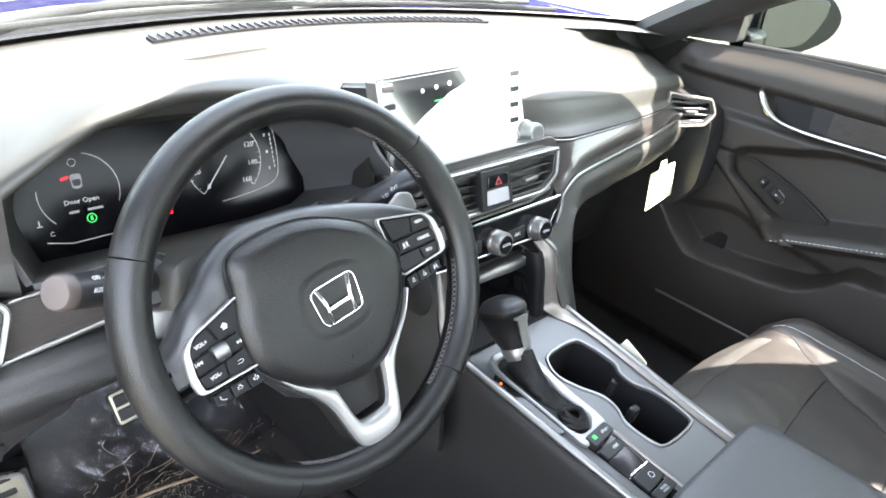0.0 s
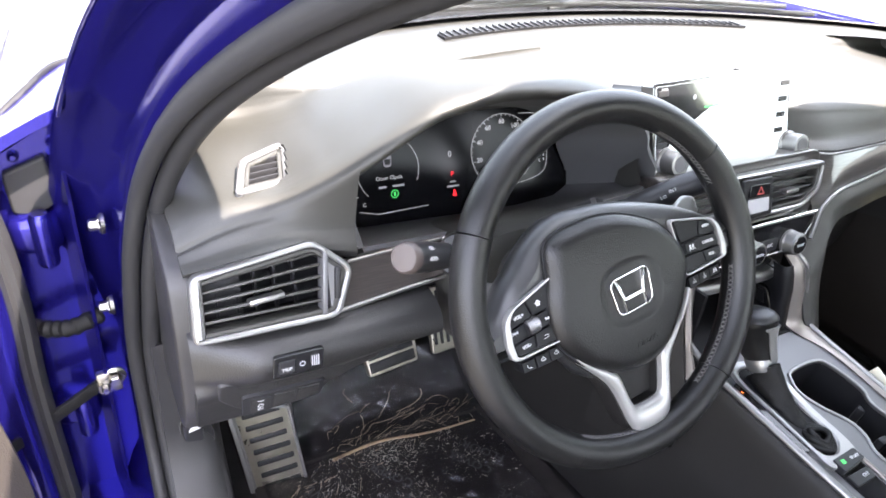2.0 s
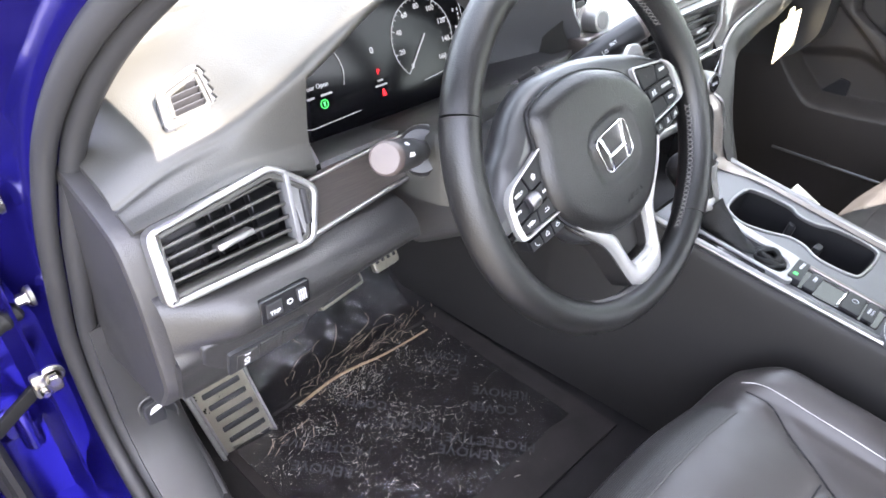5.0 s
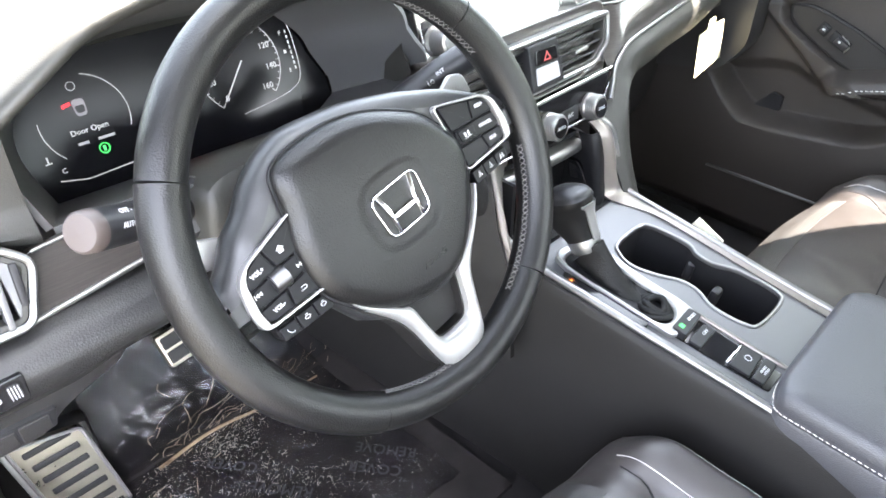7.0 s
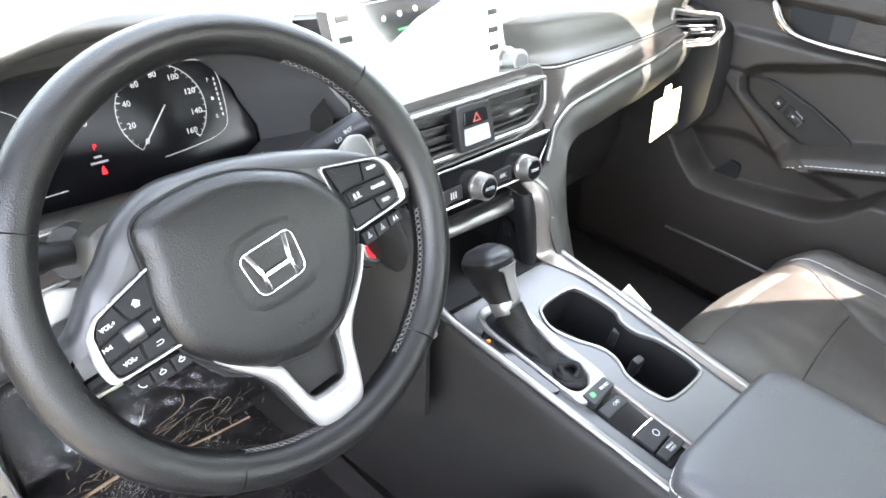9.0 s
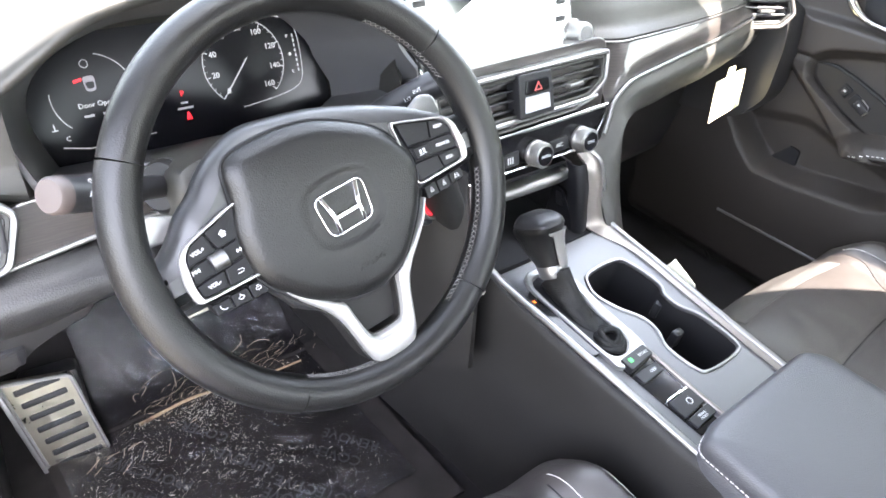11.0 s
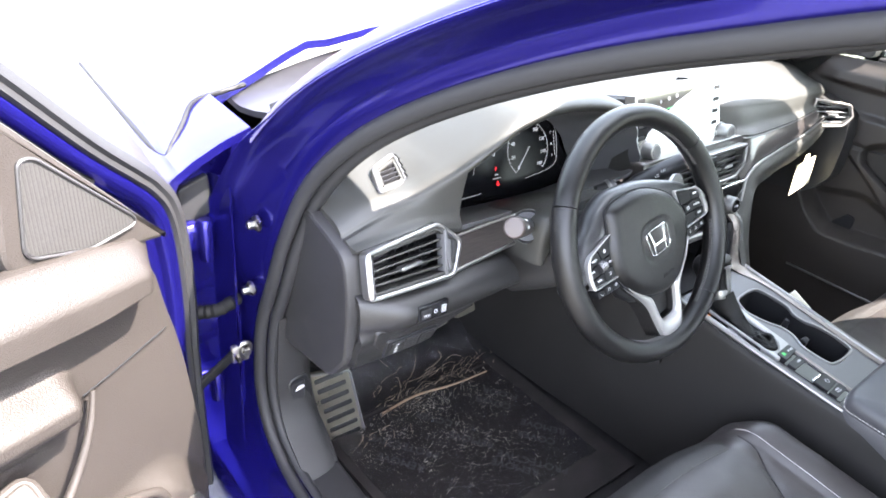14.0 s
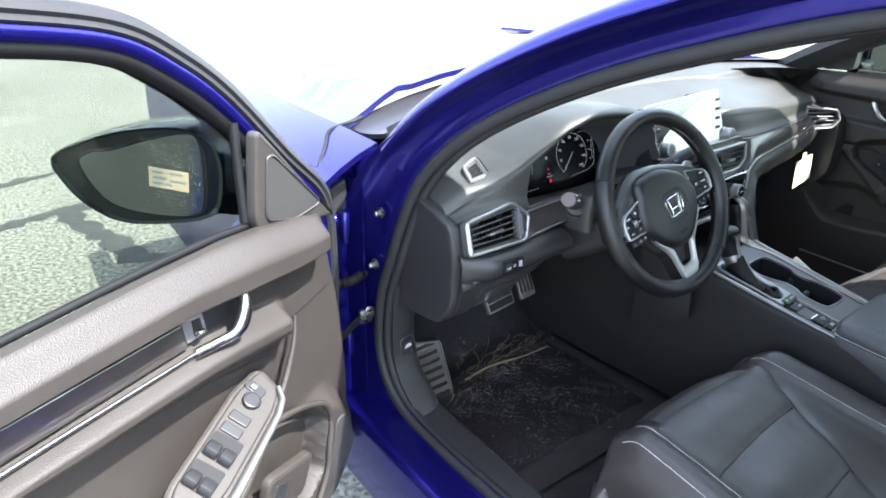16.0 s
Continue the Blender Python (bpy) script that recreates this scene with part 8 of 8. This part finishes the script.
# ---- floor ----
fl = []
for i in range(33):
    y = 0.85 - 1.6 * i / 32
    z = 0.205 + 0.33 * max(0, (y - 0.50) / 0.35) ** 1.2
    fl.append([(x, y, z + 0.02 * max(0, (abs(x) - 0.6) / 0.2)) for x in [-0.80 + 1.6 * k / 24 for k in range(25)]])
carpet = tagged(part("floor", sheet(fl, 0.02), CARPET, outward=True), "black carpeted car floor", "floor", kind="structure")
mat = thing("floor_mat", (-0.4, 0.25, 0.21), "black floor mat covered with clear dusty protective film", "floor mat")


def wave(x, y):
    return 0.004 * noise.noise((x * 22, y * 22, 1.0)) + 0.005 * max(0, noise.noise((x * 9, y * 14, 4.0))) + 0.0022 * noise.noise((x * 70, y * 70, 7.0))


rows = [[(-0.655 + 0.50 * k / 30 + 0.02 * (i / 24), 0.47 - 0.43 * i / 24, 0.221) for k in range(31)] for i in range(25)]
part("mat", sheet(rows, 0.007), MATPILE, mat, "black carpet mat", 70)
rows = []
for i in range(91):
    y = 0.448 - 0.34 * i / 90
    rows.append([(-0.64 + 0.44 * k / 110 + 0.02 * (i / 90), y + 0.004 * noise.noise((k * 0.1, 3.0, 0.0)), 0.227 + wave(-0.64 + 0.44 * k / 110, y)) for k in range(111)])
part("film", sheet(rows, -0.0005), FILM, mat, "clear crumpled protective film", 70)
rows = []
for i in range(61):
    y = 0.45 + 0.22 * i / 60
    z = 0.222 + 0.33 * max(0, (y - 0.50) / 0.35) ** 1.2 + 0.012
    rows.append([(-0.56 + 0.36 * k / 80, y, z + 0.55 * wave(-0.56 + 0.36 * k / 80, y)) for k in range(81)])
part("film", sheet(rows, -0.0005), FILM, mat, "clear crumpled protective film", 70)
INK = material("film_print", (0.01, 0.01, 0.011), 0.7, blotch=0.1)
for x, y, a, t in ((-0.24, 0.215, 128, "REMOVE"), (-0.275, 0.20, 128, "COVER"), (-0.25, 0.345, 128, "FLOOR"), (-0.285, 0.33, 128, "COVER"), (-0.33, 0.155, 128, "PROTECTIVE"), (-0.37, 0.165, 128, "REMOVE"), (-0.53, 0.33, 128, "PROTECTIVE"), (-0.56, 0.30, 128, "REMOVE"), (-0.43, 0.36, 128, "COVER"), (-0.40, 0.27, 128, "REMOVE")):
    words(t, 0.026, T((x, y, 0.2375)) @ Matrix.Rotation(radians(a), 4, "Z"), INK, mat, "film_print", 0.0002)
# dead pedal, brake, accelerator
ped = thing("footrest", (-0.62, 0.45, 0.22), "dusty metal footrest with rubber bars", "footrest")
PM = Matrix.Translation((-0.614, 0.461, 0.298)) @ Matrix.Rotation(radians(-6), 4, "Z") @ Matrix.Rotation(radians(74), 4, "X") @ T((0.001, -0.011, 0))
part("plate", prism(rounded([(-0.034, -0.094), (0.056, -0.09), (0.032, 0.075), (-0.064, 0.09)], 0.01), -0.008, 0.004, PM, 0.002), STEEL, ped, "dusty brushed metal plate")
foot_o = rounded([(-0.034, -0.094), (0.056, -0.09), (0.032, 0.075), (-0.064, 0.09)], 0.01)
part("plate_edge", prism([(-0.072, 0.086), (-0.0645, 0.087), (-0.0345, -0.092), (-0.042, -0.092)], -0.012, 0.0035, PM, 0.002), BRIGHT, ped, "bright bevelled edge of the plate")
part("plate_rim", ring(grow(foot_o, 0.001), grow(foot_o, -0.0045), 0.002, 0.0075, PM, 0.002), BRIGHT, ped, "bright worn rim of the plate")
for k in range(7):
    part("rubber_bar", box((0.064, 0.011, 0.006), PM @ T((0.012 - 0.0045 * k, -0.07 + 0.0235 * k, 0.003)) @ Matrix.Rotation(0.1, 4, "Z"), 0.003), RUBBER, ped)
part("foot", box((0.085, 0.17, 0.05), PM @ T((0, -0.01, -0.034)), 0.01), HARD, ped, "black plastic footrest body")
brk = thing("brake_pedal", (-0.405, 0.447, 0.41), "wide metal brake pedal with two black rubber bars", "pedal")
BM_ = Matrix.Translation((-0.405, 0.447, 0.437)) @ Matrix.Rotation(radians(8), 4, "Z") @ Matrix.Rotation(radians(60), 4, "X")
part("pad", prism(rounded([(-0.048, -0.026), (0.05, -0.026), (0.052, 0.026), (-0.05, 0.026)], 0.006), -0.008, 0.003, BM_, 0.002), STEEL, brk, "brushed metal pad")
for y in (-0.0112, 0.0112):
    part("rubber_bar", box((0.090, 0.0185, 0.006), BM_ @ T((0, y, 0.002)), 0.002), RUBBER, brk)
part("arm", tube(spline([(-0.40, 0.455, 0.445), (-0.39, 0.50, 0.52), (-0.38, 0.56, 0.66)], 6), 0.010, 8), HARD, brk, "black pedal arm", 60)
acc = thing("accelerator_pedal", (-0.287, 0.475, 0.38), "metal accelerator pedal with upright rubber bars", "pedal")
AM = Matrix.Translation((-0.287, 0.473, 0.43)) @ Matrix.Rotation(radians(62), 4, "X")
part("pad", prism(rounded([(-0.027, -0.034), (0.029, -0.03), (0.026, 0.09), (-0.026, 0.09)], 0.008), -0.008, 0.003, AM, 0.002), STEEL, acc, "brushed metal pad")
for k in range(4):
    part("rubber_bar", box((0.0065, 0.10, 0.006), AM @ T((-0.018 + 0.0125 * k, 0.033, 0.002)), 0.002), RUBBER, acc)
# hood release
hr = thing("bonnet_release", (-0.742, 0.388, 0.41), "black bonnet release lever with a white car mark", "lever")
HM = face_at((-0.7395, 0.3835, 0.441), 0, 4)
rel = rounded([(-0.0205, 0.036), (0.013, 0.041), (0.0255, -0.010), (0.0155, -0.038), (-0.021, -0.036)], [0.010, 0.010, 0.012, 0.012, 0.008])
part("pocket", prism(rel, -0.012, 0.0015, HM, 0.001), DARK, hr, "dark lever pocket")
part("pocket_rim", ring(grow(rel, 0.0022), grow(rel, -0.0006), -0.010, 0.0032, HM, 0.0012), HARD, hr, "raised charcoal rim of the pocket")
part("lever", prism(rounded([(-0.018, -0.030), (0.003, -0.030), (0.009, -0.004), (0.008, 0.032), (-0.018, 0.030)], 0.006), -0.004, 0.0065, HM, 0.003), SMOOTH, hr, "black lever")
part("car_mark", prism(rounded([(-0.0125, 0.0135), (0.006, 0.0165), (0.006, 0.0205), (0.000, 0.0245), (-0.008, 0.0225)], 0.0015), 0.006, 0.0072, HM, 0), WHITE, hr, "white car mark")
# kick panel
kick = [(0.2, 0.21), (0.85, 0.21), (0.85, 0.72), (0.50, 0.60), (0.335, 0.578), (0.36, 0.5), (0.33, 0.36)]
part("kick_panel", prism(rounded(kick, 0.02), 0.80, 0.765, Matrix(((0, 0, 1, 0), (1, 0, 0, 0), (0, 1, 0, 0), (0, 0, 0, 1))), -0.006), HARD, dash, "charcoal kick panel")
rows = []
for k in range(19):
    z = 0.225 + 0.40 * k / 18
    ys = smooth_interp(z, [0.22, 0.30, 0.34, 0.385, 0.43, 0.47, 0.53, 0.62], [0.20, 0.262, 0.295, 0.358, 0.384, 0.392, 0.391, 0.383])
    out = 0.012 * (1 - step(z, 0.24, 0.36))
    rows.append(spline([Vector(p) for p in ((-0.782, ys - 0.006, z), (-0.766 - out, ys - 0.005, z), (-0.748 - out, ys - 0.003, z), (-0.730 - out, ys + 0.001, z), (-0.716 - out, ys + 0.012, z), (-0.709 - out, ys + 0.036, z), (-0.706, 0.54, z), (-0.704, 0.74, z))], 4))
part("kick_panel", sheet(rows, 0.006), HARD, dash, "charcoal kick panel beside the footrest", 60)
part("kick_filler", prism(rounded([(0.46, 0.21), (0.85, 0.21), (0.85, 0.62), (0.54, 0.57), (0.49, 0.46), (0.47, 0.3)], 0.02), -0.765, -0.725, Matrix(((0, 0, 1, 0), (1, 0, 0, 0), (0, 1, 0, 0), (0, 0, 0, 1))), 0.006), HARD, dash, "charcoal filler beside the footrest")
part("lower_panel", prism(rounded([(-0.07, 0.05), (-0.07, 0.021), (-0.04, -0.022), (0.04, -0.017), (0.054, 0.0), (0.076, 0.014), (0.105, 0.029), (0.115, 0.05)], 0.006), -0.014, -0.001, face_at((-0.667, 0.1765, 0.673), -20), 0.003), HARD, dash, "charcoal lower knee panel")
# hanging price tag
tag = thing("hanging_tag", (0.615, 0.224, 0.61), "cream paper tag hanging from the dash over the footwell", "paper tag")
TAGPAPER = material("tag_paper", (0.80, 0.75, 0.50), 0.6, blotch=0.05)
TM = Matrix(((1, 0, 0, 0), (0, 0, -1, 0.226), (0, 1, 0, 0), (0, 0, 0, 1)))
part("card", prism([(0.5800, 0.618), (0.6740, 0.637), (0.6515, 0.718), (0.6170, 0.7165), (0.6115, 0.7310), (0.5920, 0.7300), (0.5925, 0.7100), (0.5620, 0.7070)], -0.0006, 0.0006, TM, 0), TAGPAPER, tag)
sheet_p = thing("paper_leaflet", (0.166, -0.03, 0.45), "white folded leaflet tucked between seat and console", "leaflet")
part("leaf", prism([(-0.066, 0.46), (0.012, 0.46), (-0.004, 0.578), (-0.0166, 0.603), (-0.058, 0.584)], 0.1645, 0.1660, Matrix(((0, 0, 1, 0), (1, 0, 0, 0), (0, 1, 0, 0), (0, 0, 0, 1))), 0), PAPER, sheet_p)
# straw and dirt
bm = bmesh.new()
rnd = random.Random(11)
for k in range(4200):
    x, y = rnd.gauss(-0.42, 0.115), 0.44 - abs(rnd.gauss(0, 0.15))
    if y < 0.07 or not -0.64 < x < -0.2 or noise.noise((x * 16, y * 16, 9.0)) < rnd.uniform(-0.45, 0.55):
        continue
    a, L = rnd.gauss(0.3, 0.9), rnd.uniform(0.0005, 0.0022) * rnd.choice((1, 1, 1, 1, 1, 1, 2.2, 5.0))
    p = Vector((x, y, 0.233 + rnd.uniform(0, 0.004)))
    tube([p, p + Vector((math.cos(a) * L, math.sin(a) * L, rnd.uniform(-0.001, 0.002)))], rnd.uniform(0.00012, 0.00034), 3, bm=bm)
tagged(part("dust", bm, DUST, None, outward=False), "pale dust specks on the floor film", "dust", kind="stuff")
bm = bmesh.new()
for k in range(40):
    x, y = rnd.gauss(-0.36, 0.085), 0.448 + abs(rnd.gauss(0, 0.028))
    a, L = rnd.gauss(0.55, 0.55), rnd.uniform(0.02, 0.085)
    bend = rnd.uniform(-0.35, 0.35)
    z = 0.233 + max(0, y - 0.48) * 0.7
    line = [(x + math.cos(a) * L * q + bend * L * math.sin(math.pi * q) * -math.sin(a), y + (math.sin(a) * L * q + bend * L * math.sin(math.pi * q) * math.cos(a)) * 0.6, z + 0.006 * math.sin(math.pi * q) + 0.45 * max(0, math.sin(a)) * L * q * 0.5) for q in (0, 0.33, 0.66, 1)]
    tube(spline(line, 3), rnd.uniform(0.0002, 0.00055), 4, bm=bm)
for k in range(60):
    x, y = rnd.gauss(-0.36, 0.1), 0.45 + rnd.gauss(0, 0.02)
    a, L = rnd.gauss(0.5, 0.8), rnd.uniform(0.004, 0.014)
    tube([(x, y, 0.234), (x + math.cos(a) * L, y + math.sin(a) * L, 0.236)], rnd.uniform(0.0003, 0.0006), 4, bm=bm)
for k in range(12):
    x, y = rnd.gauss(-0.57, 0.025), rnd.gauss(0.385, 0.018)
    a, L = rnd.gauss(0.7, 0.5), rnd.uniform(0.01, 0.03)
    p = Vector((x, y, 0.232))
    tube([p, p + Vector((math.cos(a) * L, math.sin(a) * L, 0.002))], rnd.uniform(0.0003, 0.0006), 4, bm=bm)
tagged(part("dirt", bm, STRAW, None, outward=False), "dry grass and dirt on the floor mat", "dirt", kind="stuff")
tw = part("straw_stalk", tube(spline([(-0.512, 0.438, 0.228), (-0.42, 0.444, 0.232), (-0.32, 0.43, 0.23), (-0.222, 0.424, 0.232)], 6), [0.0032 - 0.0014 * k / 18 for k in range(19)], 6), material("brown_stalk", (0.2, 0.135, 0.08), 0.8, blotch=0.5, blotch_size=70))
tagged(tw, "long dry straw stalk lying across the mat", "straw")

# woods beyond the lot, mirrored in the paint
WOOD = material("dark_foliage", (0.05, 0.07, 0.035), 0.9, blotch=0.4, blotch_size=0.5, spec=0.2)
rnd = random.Random(5)
verts, faces = [], []
for k in range(9000):
    a = rnd.uniform(-0.75, 0.75)
    h = 12.0 + 5.5 * noise.noise((a * 9, 0.0, 2.0)) + 2.5 * noise.noise((a * 30, 1.0, 2.0))
    z = h * (1 - rnd.random() ** 1.6) + 0.3
    d = 46 + rnd.uniform(-2, 3)
    c = Vector((math.sin(a) * d, math.cos(a) * d, z))
    r = rnd.uniform(0.25, 0.7)
    q = [c + Vector((rnd.uniform(-r, r), rnd.uniform(-r, r), rnd.uniform(-r, r))) for _ in range(3)]
    i = len(verts)
    verts += q
    faces.append((i, i + 1, i + 2))
bm = bmesh.new()
add(bm, verts, faces)
tagged(part("woods", bm, WOOD, None, outward=False), "dark trees standing far beyond the parking lot", "trees", kind="stuff")
